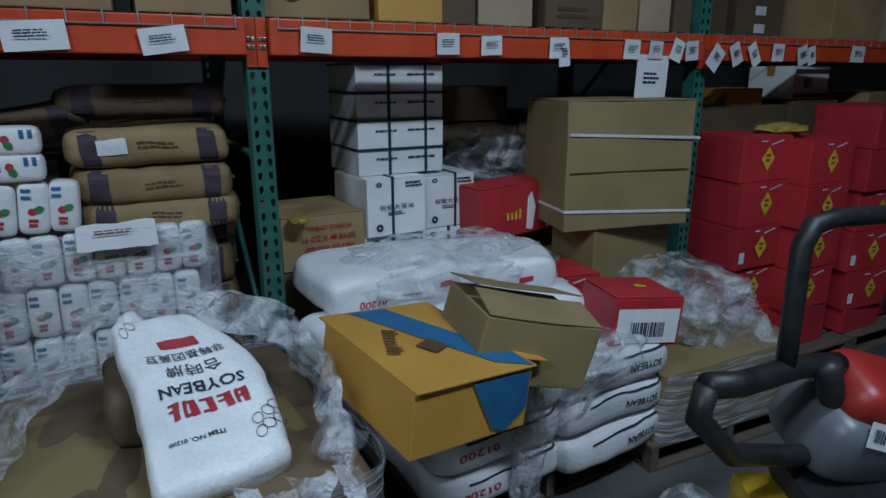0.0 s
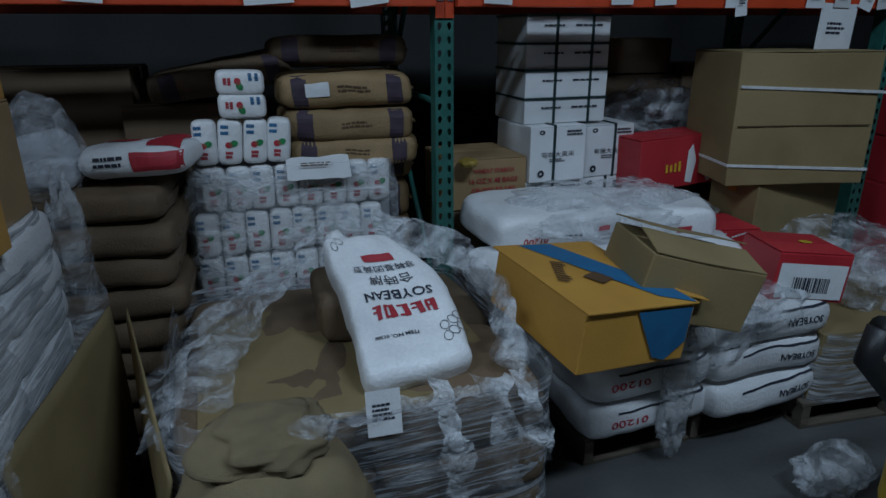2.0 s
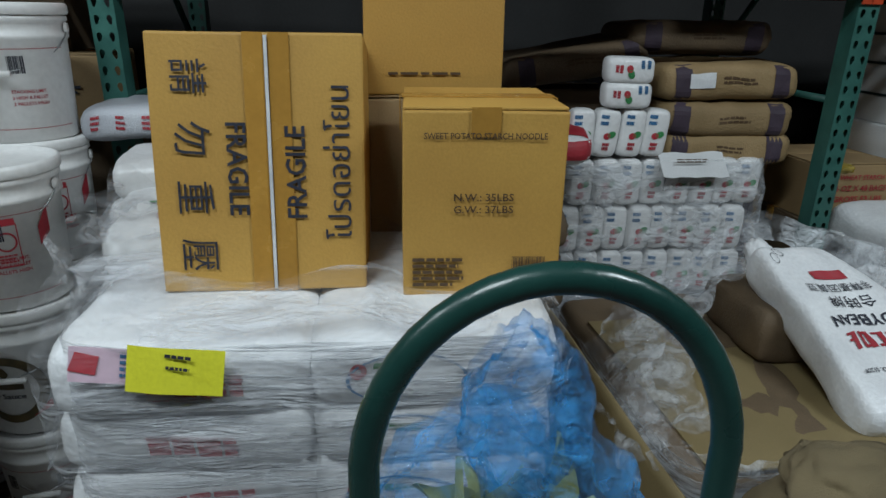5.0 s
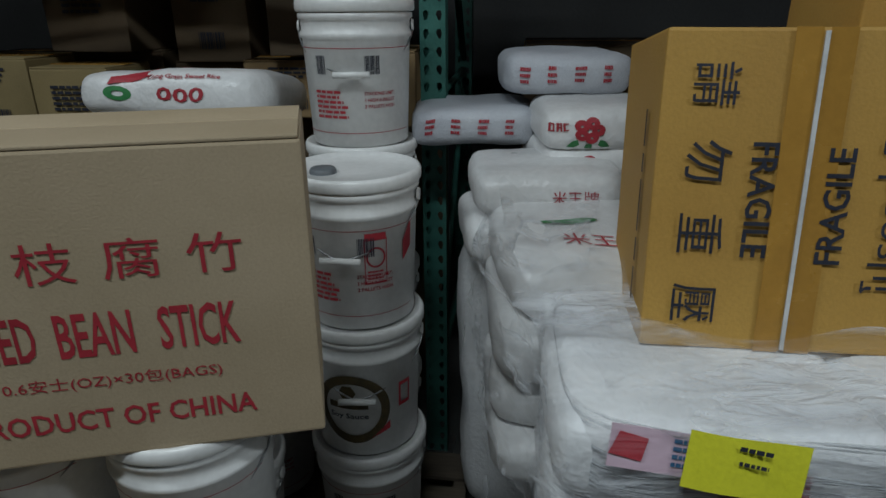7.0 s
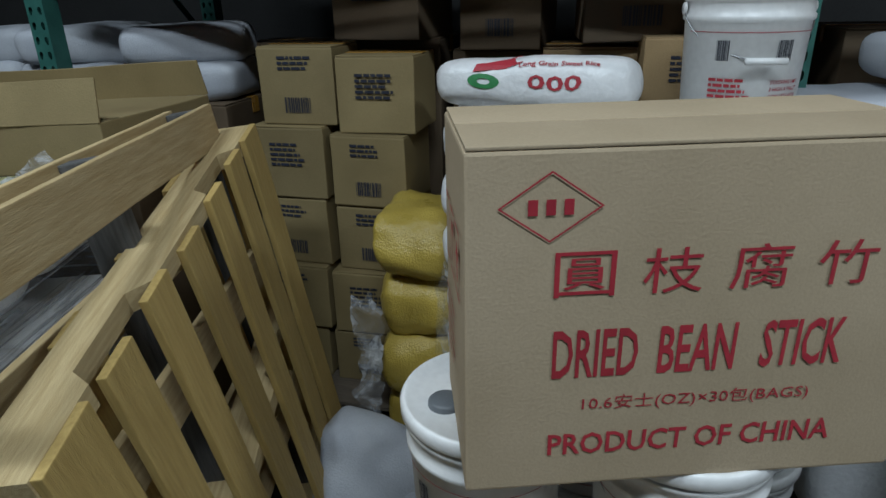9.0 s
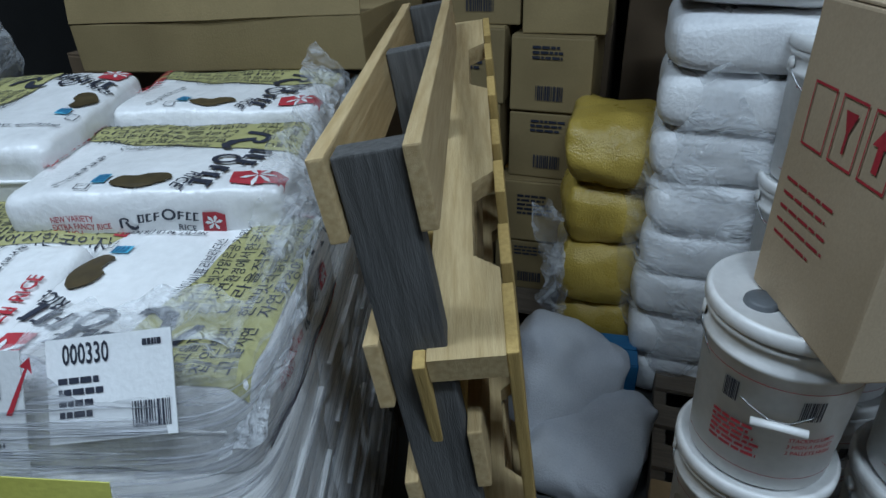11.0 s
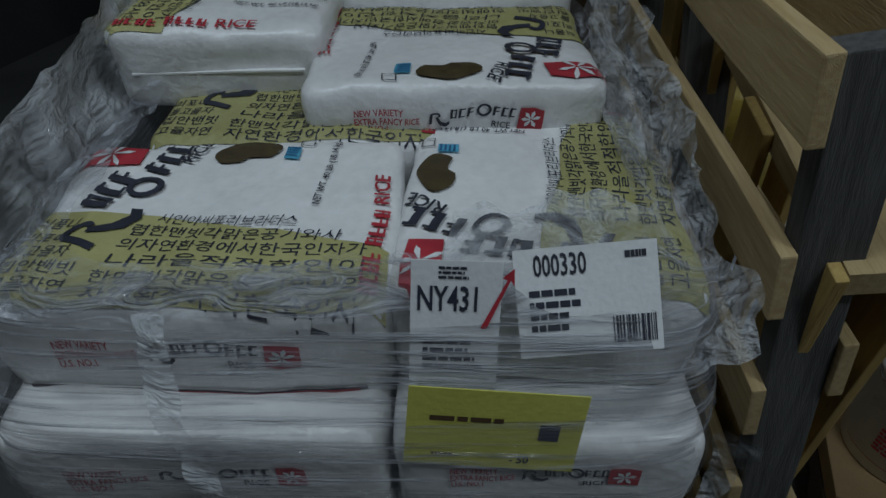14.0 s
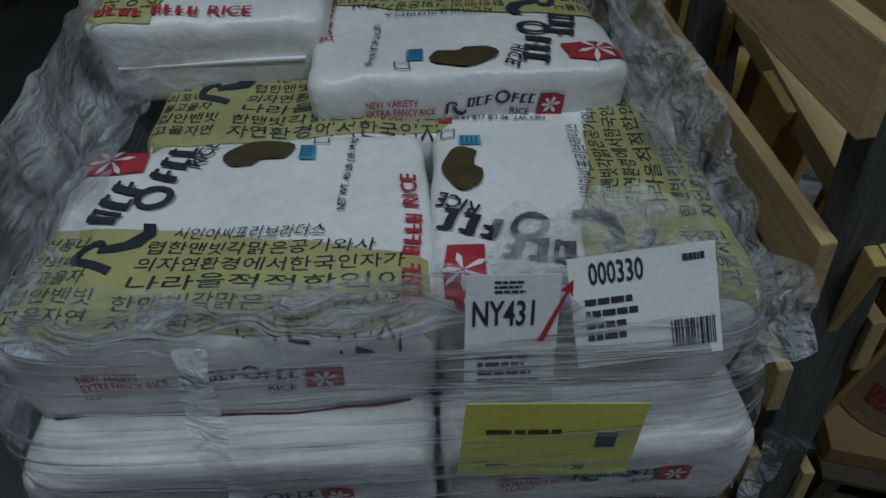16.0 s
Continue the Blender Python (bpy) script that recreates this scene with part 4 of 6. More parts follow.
for fx, fy, fz, ra, rb_, rc, sd in ((1.3, 2.95, 0.84, 0.4, 0.25, 0.08, 41), (1.45, 2.3, 0.5, 0.2, 0.06, 0.12, 42), (1.62, 2.35, 0.58, 0.22, 0.12, 0.08, 43), (1.3, 2.24, 0.33, 0.05, 0.03, 0.2, 44)):
    film_blob(fx, fy, fz, ra, rb_, rc, sd, FILM, "torn clear plastic film over soybean sacks", 0.04)

# Yellow and blue box with its lid flaps
yb = thing("carton", place(0.86, 2.2, 0.655, 9, 3, 6), "yellow cardboard carton with a blue diagonal band and an open flap", "box")
part("body", box_mesh(0.40, 0.5, 0.188, 0.004, soft=0.004), YELLOW_CARD, yb)
part("lid", box_mesh(0.41, 0.54, 0.005, 0.001, (0.0, 0.01, 0.19), soft=0.003), YELLOW_CARD, yb)
part("flap", box_mesh(0.1, 0.32, 0.004, 0.001), YELLOW_CARD, yb, place(0.245, -0.06, 0.185, 0, 0, 14))
print_flat(yb, "blue_band", poly_flat([(-0.11, 0.27), (0.02, 0.27), (0.195, -0.16), (0.195, -0.26), (0.1, -0.2)]), BLUE_INK, top_of(0.197))
print_flat(yb, "blue_panel", poly_flat([(-0.02, 0.085), (0.19, 0.085), (0.19, -0.03), (0.12, -0.085), (0.07, -0.07)]), BLUE_INK, front_of(0.5, 0.188, 0.004))
print_flat(yb, "print", bars_flat(0.05, 0.18, 9, 5), BROWN_INK, top_of(0.1985), (-0.1, 0.02), -25)
print_flat(yb, "diamond", poly_flat([(0.06, -0.05), (0.11, 0.0), (0.06, 0.05), (0.01, 0.0)]), BROWN_INK, top_of(0.1985), (-0.06, -0.02), -20)

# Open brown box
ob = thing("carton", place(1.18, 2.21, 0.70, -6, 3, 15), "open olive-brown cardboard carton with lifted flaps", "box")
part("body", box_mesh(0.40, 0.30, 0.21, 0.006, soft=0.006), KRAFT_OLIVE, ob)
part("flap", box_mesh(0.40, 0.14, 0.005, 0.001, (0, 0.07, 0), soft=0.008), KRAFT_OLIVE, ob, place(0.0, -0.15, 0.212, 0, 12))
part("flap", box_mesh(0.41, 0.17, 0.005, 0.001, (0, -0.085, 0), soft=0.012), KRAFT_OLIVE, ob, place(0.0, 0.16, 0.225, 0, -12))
# Dark plate for a cut hole: the shade inside is painted.
part("hand_hole", box_mesh(0.002, 0.05, 0.02, 0), INK, ob, place(0.202, 0, 0.1))

# Red cartons
def red_carton(x, y, z, w, d, h, rz=0, ry=0, torn=False, white=False, group="red cartons"):
    ob = carton(x, y, z, w, d, h, rz, RED_CARD, "red printed cardboard carton with a yellow diamond mark" if not torn else "torn red cardboard carton with white labels", tape=False, ry=ry, soft=0.004, seed=x + z, group=group)
    F = front_of(d, h, 0.005)
    if torn:
        print_flat(ob, "torn_patch", poly_flat([(-0.04, -0.1), (0.0, -0.11), (0.02, 0.0), (-0.005, 0.08), (-0.03, 0.05)]), PAPER, F, (0.03, 0.0))
        print_flat(ob, "label", rect_flat(0.07, 0.06), PAPER, F, (0.14, 0.07), 4)
        print_flat(ob, "label", rect_flat(0.07, 0.06), PAPER, F, (0.225, 0.075), 4)
        print_flat(ob, "label", rect_flat(0.06, 0.07), PAPER, F, (0.14, -0.07), 20)
        print_flat(ob, "print", bars_flat(0.05, 0.1, 4, 3), YELLOW_INK, F, (-0.08, -0.02), 90)
    elif white:
        print_flat(ob, "white_panel", rect_flat(w * 0.9, h * 0.7), PAPER, F, (0, -h * 0.08))
        print_flat(ob, "bar_code", code_flat(w * 0.5, h * 0.3), INK, front_of(d, h, 0.007), (0, -h * 0.15))
        print_flat(ob, "yellow_mark", ring_flat(0.06, 0.04, 0.8, 6), YELLOW_INK, top_of(h, 0.004), (0.03, 0))
        print_flat(ob, "yellow_mark", poly_flat([(0, -0.04), (0.035, 0), (0, 0.04), (-0.035, 0)]), YELLOW_INK, right_of(w, h, 0.005), (0, 0))
    else:
        s = min(w, h) * 0.24
        print_flat(ob, "yellow_diamond", poly_flat([(0, -s * 1.15), (s * 0.85, 0), (0, s * 1.15), (-s * 0.85, 0)]), YELLOW_INK, F)
        print_flat(ob, "red_mark", bars_flat(s * 0.6, s * 0.9, 2, 2), RED_INK, front_of(d, h, 0.007))
        print_flat(ob, "white_script", bars_flat(w * 0.32, 0.014, 1, 4), PAPER, F, (w * 0.2, h * 0.36), 14)
        print_flat(ob, "white_script", bars_flat(w * 0.14, 0.012, 1, 5), PAPER, F, (-w * 0.1, h * 0.38))
        if z < 0.8:
            print_flat(ob, "label", rect_flat(0.04, 0.06), PAPER, F, (-w * 0.4, -h * 0.2))
    return ob


red_carton(1.87, 3.2, 0.86, 0.56, 0.2, 0.25, 6, -2, True)
red_carton(1.9, 2.42, 0.585, 0.30, 0.26, 0.2, -12, 5, False, True)
red_carton(1.86, 2.86, 0.56, 0.32, 0.26, 0.19, -4, 2)
for c, (cx, cy, tops) in enumerate(((3.13, 2.92, 1.3), (3.46, 2.8, 1.28), (3.98, 2.78, 1.44), (4.45, 2.85, 1.4))):
    h = 0.232
    n = int((tops - 0.13) / h)
    for i in range(n):
        z = tops - h * (i + 1)
        red_carton(cx + math.sin(i * 3 + c) * 0.012, cy + math.cos(i * 2 + c) * 0.012, z, 0.4 if c > 1 else 0.36, 0.36, h - 0.002, -3 + math.sin(i * 7 + c) * 3)
    stump = tops - h * n
    if stump > 0.14:
        carton(cx, cy, 0.13, 0.36, 0.34, stump - 0.13, 0, RED_CARD, "flattened red carton under the stack", tape=False)
pallet(3.32, 3.0, 0, 0, 0.95, 0.9)
pallet(4.3, 3.0, 0, 0, 0.95, 0.9)
for i, (x, y, z, w, d, h, m) in enumerate(((3.5, 3.5, 0.14, 0.7, 0.6, 1.28, SHADE_DARK_CARD), (3.55, 3.4, 1.42, 0.3, 0.3, 0.1, YELLOW_CARD), (4.15, 3.45, 0.14, 0.5, 0.5, 1.3, SHADE_DARK_CARD), (4.15, 3.4, 1.45, 0.42, 0.3, 0.2, WHITE_CARD), (4.8, 3.4, 0.14, 0.5, 0.5, 1.35, KRAFT))):
    c = carton(x, y, z, w, d, h, i * 3 - 4, m, "carton stored behind the red cartons", seed=i)
    if m is WHITE_CARD:
        for k in range(2):
            print_flat(c, "purple_band", rect_flat(w * 0.96, 0.025), PURPLE_BAND, front_of(d, h, 0.005), (0, -0.08 + 0.15 * k))
        print_flat(c, "bar_code", code_flat(0.1, 0.06), INK, front_of(d, h, 0.005), (-0.05, 0))
film_blob(4.1, 3.36, 1.52, 0.06, 0.07, 0.09, 61, BLUE_FILM, "knotted pale blue plastic bag", 0.02)
film_blob(3.35, 2.85, 1.32, 0.12, 0.1, 0.025, 62, YELLOW_BAG, "crumpled yellow plastic packet on red cartons", 0.02)
film_blob(2.5, 2.75, 0.55, 0.3, 0.34, 0.16, 63, FILM, "clear film draped over low brown cartons", 0.06)
film_blob(2.6, 2.55, 0.38, 0.2, 0.25, 0.2, 64, FILM, "clear film draped over low brown cartons", 0.06)

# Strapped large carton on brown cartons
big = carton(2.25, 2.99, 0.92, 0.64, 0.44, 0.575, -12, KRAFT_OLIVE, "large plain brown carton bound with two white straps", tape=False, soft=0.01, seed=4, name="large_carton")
for zz, dip in ((0.41, -0.01), (0.07, 0.01)):
    part("strap", box_mesh(0.656, 0.456, 0.012, 0.001, (0, 0, zz)), STRAP_WHITE, big, pose(0, 0, 0, 0, 2.5, 0))
part("seam", box_mesh(0.6, 0.003, 0.004, 0, (0, -0.226, 0.26)), BROWN_INK, big)
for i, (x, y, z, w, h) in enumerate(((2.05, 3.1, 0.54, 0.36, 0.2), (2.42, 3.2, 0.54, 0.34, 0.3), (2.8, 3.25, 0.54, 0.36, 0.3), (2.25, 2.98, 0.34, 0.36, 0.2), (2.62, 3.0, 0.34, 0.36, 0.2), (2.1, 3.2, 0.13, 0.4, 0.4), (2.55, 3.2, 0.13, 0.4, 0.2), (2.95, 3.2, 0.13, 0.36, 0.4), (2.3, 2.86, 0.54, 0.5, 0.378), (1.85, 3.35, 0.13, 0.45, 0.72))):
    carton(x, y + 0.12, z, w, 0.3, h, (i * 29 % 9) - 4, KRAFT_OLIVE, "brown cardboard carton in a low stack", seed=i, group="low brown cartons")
pallet(2.5, 3.2, 0, 0, 1.1, 0.9)
pallet(2.42, 2.55, 0, -3, 0.9, 0.6)
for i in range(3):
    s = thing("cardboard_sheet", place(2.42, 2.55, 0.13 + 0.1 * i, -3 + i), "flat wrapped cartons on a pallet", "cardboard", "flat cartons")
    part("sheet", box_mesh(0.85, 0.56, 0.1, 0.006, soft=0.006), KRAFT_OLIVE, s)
wrap_thing("stretch_wrap", 1.98, 2.86, 2.25, 2.85, 0.12, 0.44, WRAP, "clear stretch wrap round flat cartons", 31, 0.01)
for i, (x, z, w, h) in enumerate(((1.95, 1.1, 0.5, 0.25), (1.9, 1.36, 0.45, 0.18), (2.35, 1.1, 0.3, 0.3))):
    carton(x, 3.85, z, w, 0.35, h, 3, SHADE_DARK_CARD, "dark carton deep in the rack bay", seed=i)
carton(2.0, 3.85, 0.14, 0.9, 0.4, 0.955, 0, SHADE_DARK_CARD, "dark carton deep in the rack bay")
film_blob(1.95, 3.5, 1.2, 0.22, 0.12, 0.11, 66, FILM, "clear film over cartons in the rack", 0.05)

# White strapped cartons and the starch carton
def white_carton(x, y, z, w, d, h, rz=0, straps=(), words=True, seed=0):
    ob = carton(x, y, z, w, d, h, rz, WHITE_CARD, "white cardboard carton with dark straps and black print", tape=False, soft=0.004, seed=seed, name="white_carton", group="white cartons")
    for sx in straps:
        part("strap", box_mesh(0.012, d + 0.012, h + 0.008, 0.001, (sx, 0, -0.002)), STRAP_DARK, ob)
    F = front_of(d, h, 0.005)
    if words:
        print_flat(ob, "lettering", text_flat("有機大黃米", w * 0.6, 0.026), INK, F, (0.0, 0.0))
        print_flat(ob, "print", bars_flat(w * 0.3, 0.02, 2, 4), INK, F, (0.0, -0.03))
        print_flat(ob, "round_mark", ring_flat(0.034, 0.034, 0.6, 14), INK, F, (-w * 0.3, -h * 0.34))
        print_flat(ob, "corner_mark", ring_flat(0.03, 0.02, 0.5, 10), INK, F, (-w * 0.3, h * 0.4))
        print_flat(ob, "print", bars_flat(w * 0.3, 0.03, 2, 5), INK, F, (w * 0.3, h * 0.36))
    else:
        print_flat(ob, "print", bars_flat(w * 0.36, 0.016, 1, 6), INK, F, (w * 0.25, h * 0.1))
        print_flat(ob, "print", bars_flat(w * 0.3, 0.014, 1, 7), INK, F, (-w * 0.15, h * 0.1))
    return ob


white_carton(1.225, 3.38, 0.905, 0.29, 0.36, 0.26, 4, (-0.02,), True, 1)
white_carton(1.52, 3.42, 0.905, 0.27, 0.36, 0.25, 2, (0.03,), True, 2)
for i, (zz, hh) in enumerate(((1.168, 0.115), (1.285, 0.125), (1.412, 0.115), (1.529, 0.12))):
    ob = white_carton(1.3, 3.46, zz, 0.42, 0.36, hh, 1, (-0.06, 0.12), False, 3 + i)
    part("strap", box_mesh(0.432, 0.372, 0.01, 0.001, (0, 0, hh - 0.006)), STRAP_DARK, ob)
white_carton(1.22, 3.4, 0.64, 0.29, 0.36, 0.263, 2, (0.0,), True, 8)
white_carton(1.52, 3.42, 0.64, 0.28, 0.36, 0.263, 0, (0.0,), True, 9)
carton(1.37, 3.45, 0.0, 0.6, 0.36, 0.64, 0, KRAFT, "brown carton under the white cartons")
st = carton(0.89, 3.4, 0.80, 0.37, 0.4, 0.235, 3, KRAFT, "brown cardboard starch carton with dark red print", seed=5, tape=False)
F = front_of(0.4, 0.235, 0.005)
for k, (w_, tx, sz) in enumerate(((0.12, "WHEAT STARCH", 0.02), (0.24, "16 OZ X 48 BAGS", 0.024), (0.22, "GROSS 53 LBS", 0.024))):
    print_flat(st, "lettering", text_flat(tx, w_ if k else 0.2, sz), RED_INK, F, (0.02, 0.06 - 0.045 * k))
carton(0.89, 3.4, 0.13, 0.4, 0.4, 0.67, 0, SHADE_DARK_CARD, "brown carton under the starch carton")
film_blob(0.78, 3.15, 1.03, 0.04, 0.05, 0.02, 70, YELLOW_BAG, "crumpled yellow packet on a carton", 0.01)
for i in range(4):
    carton(-1.1 + 0.0 * i, 3.8, 0.0 + 0.36 * i, 1.0, 0.5, 0.358, 0, SHADE_DARK_CARD, "dark carton at the back of the rack bay", seed=i)

# Pallet truck with a control handle
jack = thing("pallet_truck", place(1.62, 1.45, 0, 0), "yellow electric pallet truck with a black loop handle", "pallet truck")
part("chassis", box_mesh(0.62, 0.46, 0.3, 0.05, (0.25, 0.1, 0.12), soft=0.006), JACK_YELLOW, jack, place(0, 0, 0, -28))
part("cover", box_mesh(0.5, 0.34, 0.09, 0.04, (0.28, 0.12, 0.42), soft=0.006), BLACK_PLASTIC, jack, place(0, 0, 0, -28))
for s in (-1, 1):
    part("wheel", lathe_mesh([(0.0, -0.04), (0.1, -0.04), (0.115, -0.02), (0.115, 0.02), (0.1, 0.04), (0.0, 0.04)], 24), BLACK_PLASTIC, jack, Matrix.Translation((0.2 + s * 0.18, 0.2 + 0.05 * s, 0.115)) @ pose(0, 0, 0, 90, 0, -28))
part("tiller", tube_mesh([(0.35, 0.15, 0.48), (0.22, 0.1, 0.7), (0.08, 0.06, 0.88)], 0.035, 12), BLACK_PLASTIC, jack)
part("handle_loop", tube_mesh([(-0.03, 0.1, 0.86), (-0.035, 0.1, 1.0), (-0.04, 0.1, 1.2), (-0.01, 0.1, 1.25), (0.08, 0.1, 1.26), (0.4, 0.1, 1.24), (0.45, 0.1, 1.2), (0.42, 0.1, 0.95)], 0.025, 10), BLACK_PLASTIC, jack)
part("grip", tube_mesh([(-0.32, 0.1, 0.9), (-0.2, 0.1, 0.875), (0.02, 0.1, 0.87), (0.2, 0.1, 0.84)], 0.032, 12), BLACK_PLASTIC, jack)
part("guard", tube_mesh([(-0.32, 0.1, 0.9), (-0.34, 0.1, 0.82), (-0.2, 0.1, 0.68), (0.05, 0.1, 0.6), (0.3, 0.12, 0.52)], 0.03, 12), BLACK_PLASTIC, jack)
head = part("control_head", bag_mesh(0.4, 0.3, 0.24, (4, 4, 3), 12, 2, 0.004), GREY_PLASTIC, jack, place(0.3, 0.15, 0.5, -10, 20, 15))
part("red_cover", bag_mesh(0.34, 0.24, 0.16, (4, 4, 2.5), 12, 3, 0.004), RED_PLASTIC, jack, place(0.33, 0.1, 0.66, -10, 25, 20))
lab = part("label", box_mesh(0.13, 0.002, 0.07, 0), PAPER, jack, place(0.22, -0.04, 0.64, -12, -10, 22))
print_flat(lab, "bar_code", code_flat(0.1, 0.035), INK, front_of(0.002, 0.07))
film_blob(1.78, 1.95, 0.085, 0.13, 0.08, 0.08, 81, FILM, "scrap of clear film beside the pallet truck", 0.03)

# Folded cardboard and the burlap sack
flaps = thing("open_carton", place(-0.58, 2.18, 0.0, 0), "tall brown cardboard sheets standing open in a fold", "cardboard")
for (ax, ay, az), (bx, by, bz), bow in (((-0.60, 2.55, 0.775), (-0.735, 1.93, 0.655), 0.03), ((-0.545, 2.53, 0.77), (-0.36, 1.87, 0.585), -0.03), ((-0.735, 1.93, 0.5), (-0.66, 1.88, 0.36), 0.0)):
    def panel(u, v, ax=ax, ay=ay, az=az, bx=bx, by=by, bz=bz, bow=bow):
        x = ax + (bx - ax) * u + bow * math.sin(v * 3.0) * (0.4 + u)
        return (x + 0.58, ay + (by - ay) * u - 2.18, v * (az + (bz - az) * u) + 0.012 * noise.noise(Vector((u * 3, v * 3, bow * 40))) * v)
    me = sheet_mesh(panel, 16, 16, smooth=True)
    bm = bmesh.new()
    bm.from_mesh(me)
    bmesh.ops.solidify(bm, geom=bm.faces[:], thickness=0.006)
    part("panel", bm, KRAFT_OLIVE, flaps)
bs = thing("burlap_sack", place(-0.135, 1.70, 0.0, 10), "bulging tan burlap sack tied at the top", "sack")
part("body", bag_mesh(0.43, 0.38, 0.76, (2.6, 2.6, 4.5), 22, 8, 0.03), BURLAP, bs)
part("neck", crumple_mesh(0.12, 0.1, 0.045, 5, 0.018, 40, 4), BURLAP, bs, place(0.0, 0.02, 0.765))
part("knot", crumple_mesh(0.05, 0.03, 0.025, 9, 0.02, 20, 8), FILM, bs, place(0.09, -0.03, 0.785))

# Pallet of white wrapped sacks with cartons on top
WX0, WX1, WY0 = -1.545, -0.73, 1.745
pallet(-1.14, 2.2, 0, 0, 0.84, 0.9)
ZL = [0.13 + 0.118 * i for i in range(8)]
for i, z in enumerate(ZL):
    for c in range(2):
        for q in range(2):
            b = thing("white_sack", place(-1.345 + 0.41 * c, 1.97 + 0.44 * q, z, math.sin(i * 3 + c) * 2), "white woven plastic sack stacked under stretch wrap", "sack", "white wrapped sacks")
            sd = (i * 3 + c) % 5
            part("body", bag_mesh(0.43, 0.46, 0.132, (11, 9, 3.6), 10, sd, 0.012), WHITE_BAG, b)
            if q == 0:
                f2 = lambda a, bb, sd=sd: on_bag_front(a, bb, 0.43, 0.46, 0.132, (11, 9, 3.6), sd, 0.012, 0.003)
                if c == 0:
                    print_on(b, "lettering", bars_flat(0.17, 0.035, 1, 5, 1, 1.0), RED_INK, f2, (0.03, 0.0), 0, 0.02)
                else:
                    print_on(b, "blue_swoosh", ring_flat(0.2, 0.11, 0.06, 24), BLUE_INK, lambda a, bb, f2=f2: f2(min(a, 0.02 + a * 0.2) if a < 0 else a, bb * 0.8), (-0.05, 0.0), 0, 0.02)
                    print_on(b, "print", bars_flat(0.09, 0.02, 1, 6), GREEN_INK, f2, (-0.06, 0.02), 0, 0.02)
                    print_on(b, "red_mark", ring_flat(0.03, 0.03, 0.7, 12), RED_INK, f2, (-0.13, 0.015), 0, 0.02)
wrap_thing("stretch_wrap", WX0 - 0.005, WX1 + 0.01, WY0 - 0.03, 2.64, 0.1, 1.10, WRAP, "clear stretch wrap round white sacks on a pallet", 13, 0.012, 0, 0.03)


def over_sacks(u, v):
    """Film drawn over the top of the load and down its aisle side."""
    x = -1.575 + 0.87 * u
    if v < 0.4:
        y, z = 2.3 - 0.53 * v / 0.4, 1.125 - 0.02 * (v / 0.4) ** 3
    elif v < 0.55:
        t = (v - 0.4) / 0.15 * math.pi / 2
        y, z = 1.77 - 0.06 * math.sin(t), 1.045 + 0.06 * math.cos(t)
    else:
        y, z = 1.71 - 0.004 * math.sin((v - 0.55) * 22), 1.045 - 0.36 * (v - 0.55) / 0.45
    edge = max(0.0, abs(u - 0.5) - 0.44) / 0.06
    p = Vector((x, y, z))
    n = noise.noise_vector(Vector((x * 5, y * 7, z * 11))) * 0.014 + noise.noise_vector(Vector((x * 12, y * 26, z * 40))) * 0.006
    sag = 0.012 * math.sin(u * 14) * (1 if v < 0.5 else 0.4)
    return p + n + Vector((0, 0.05 * edge ** 2, sag - 0.02 * edge ** 2))


drape = thing("stretch_wrap", Matrix(), "clear film drawn over the top of the white sacks", "plastic wrap")
part("film", sheet_mesh(over_sacks, 120, 90, smooth=True), WRAP_TOP, drape)
ruffle(W0, [(-1.56, 1.74, 1.07), (-1.6, 1.95, 1.1), (-1.62, 2.2, 1.14), (-1.6, 2.45, 1.18)], (0.6, 0.1, -0.6), 0.2, 41, "loose clear film at the corner of the white sacks", WRAP_TOP, 0.03, 100, 20, 7.0)
ruffle(W0, [(-0.71, 1.75, 1.06), (-0.69, 1.85, 0.95), (-0.7, 1.86, 0.8), (-0.69, 1.84, 0.6)], (0.3, 0.9, 0), 0.16, 42, "loose clear film hanging down the sack stack", WRAP_TOP, 0.022, 80, 14, 9.0)
pn = thing("pink_slip", place(-1.43, 1.712, 1.045, 0, -14, 6), "pink paper slip with red marks under clear film", "label")
part("sheet", box_mesh(0.13, 0.002, 0.055, 0), PINK_PAPER, pn)
print_flat(pn, "print", bars_flat(0.04, 0.04, 4, 8), BLUE_INK, front_of(0.002, 0.055, 0.002), (0.03, 0))
print_flat(pn, "red_mark", poly_flat([(-0.02, -0.01), (0.02, -0.015), (0.025, 0.015), (-0.01, 0.02)]), RED_INK, front_of(0.002, 0.055, 0.002), (-0.045, 0))
yl = thing("yellow_slip", place(-1.338, 1.70, 1.03, 0, -12, 7), "bright yellow paper slip with black writing on wrapped sacks", "label")
part("sheet", sheet_mesh(lambda u, v: ((u - 0.5) * 0.142, -0.004 * math.sin(u * 5), v * 0.073), 8, 4), YELLOW_PAPER, yl)
print_flat(yl, "print", bars_flat(0.05, 0.01, 1, 3), INK, front_of(0.012, 0.073, 0.001), (0.01, 0.022), -3)
print_flat(yl, "print", bars_flat(0.045, 0.009, 1, 4), INK, front_of(0.012, 0.073, 0.001), (0.01, 0.004), -3)

fr = thing("carton", place(-1.235, 2.095, 1.07, 0, -8, 0.5), "orange-brown carton marked fragile in dark lettering, leaning back", "box")
part("body", box_mesh(0.37, 0.30, 0.46, 0.005, soft=0.003), ORANGE_CARD, fr)
F = front_of(0.30, 0.46, 0.0045)
for s in (-1, 1):
    print_flat(fr, "tape", rect_flat(0.035, 0.46), TAPE, front_of(0.30, 0.46, 0.0035), (0.018 + s * 0.022, 0))
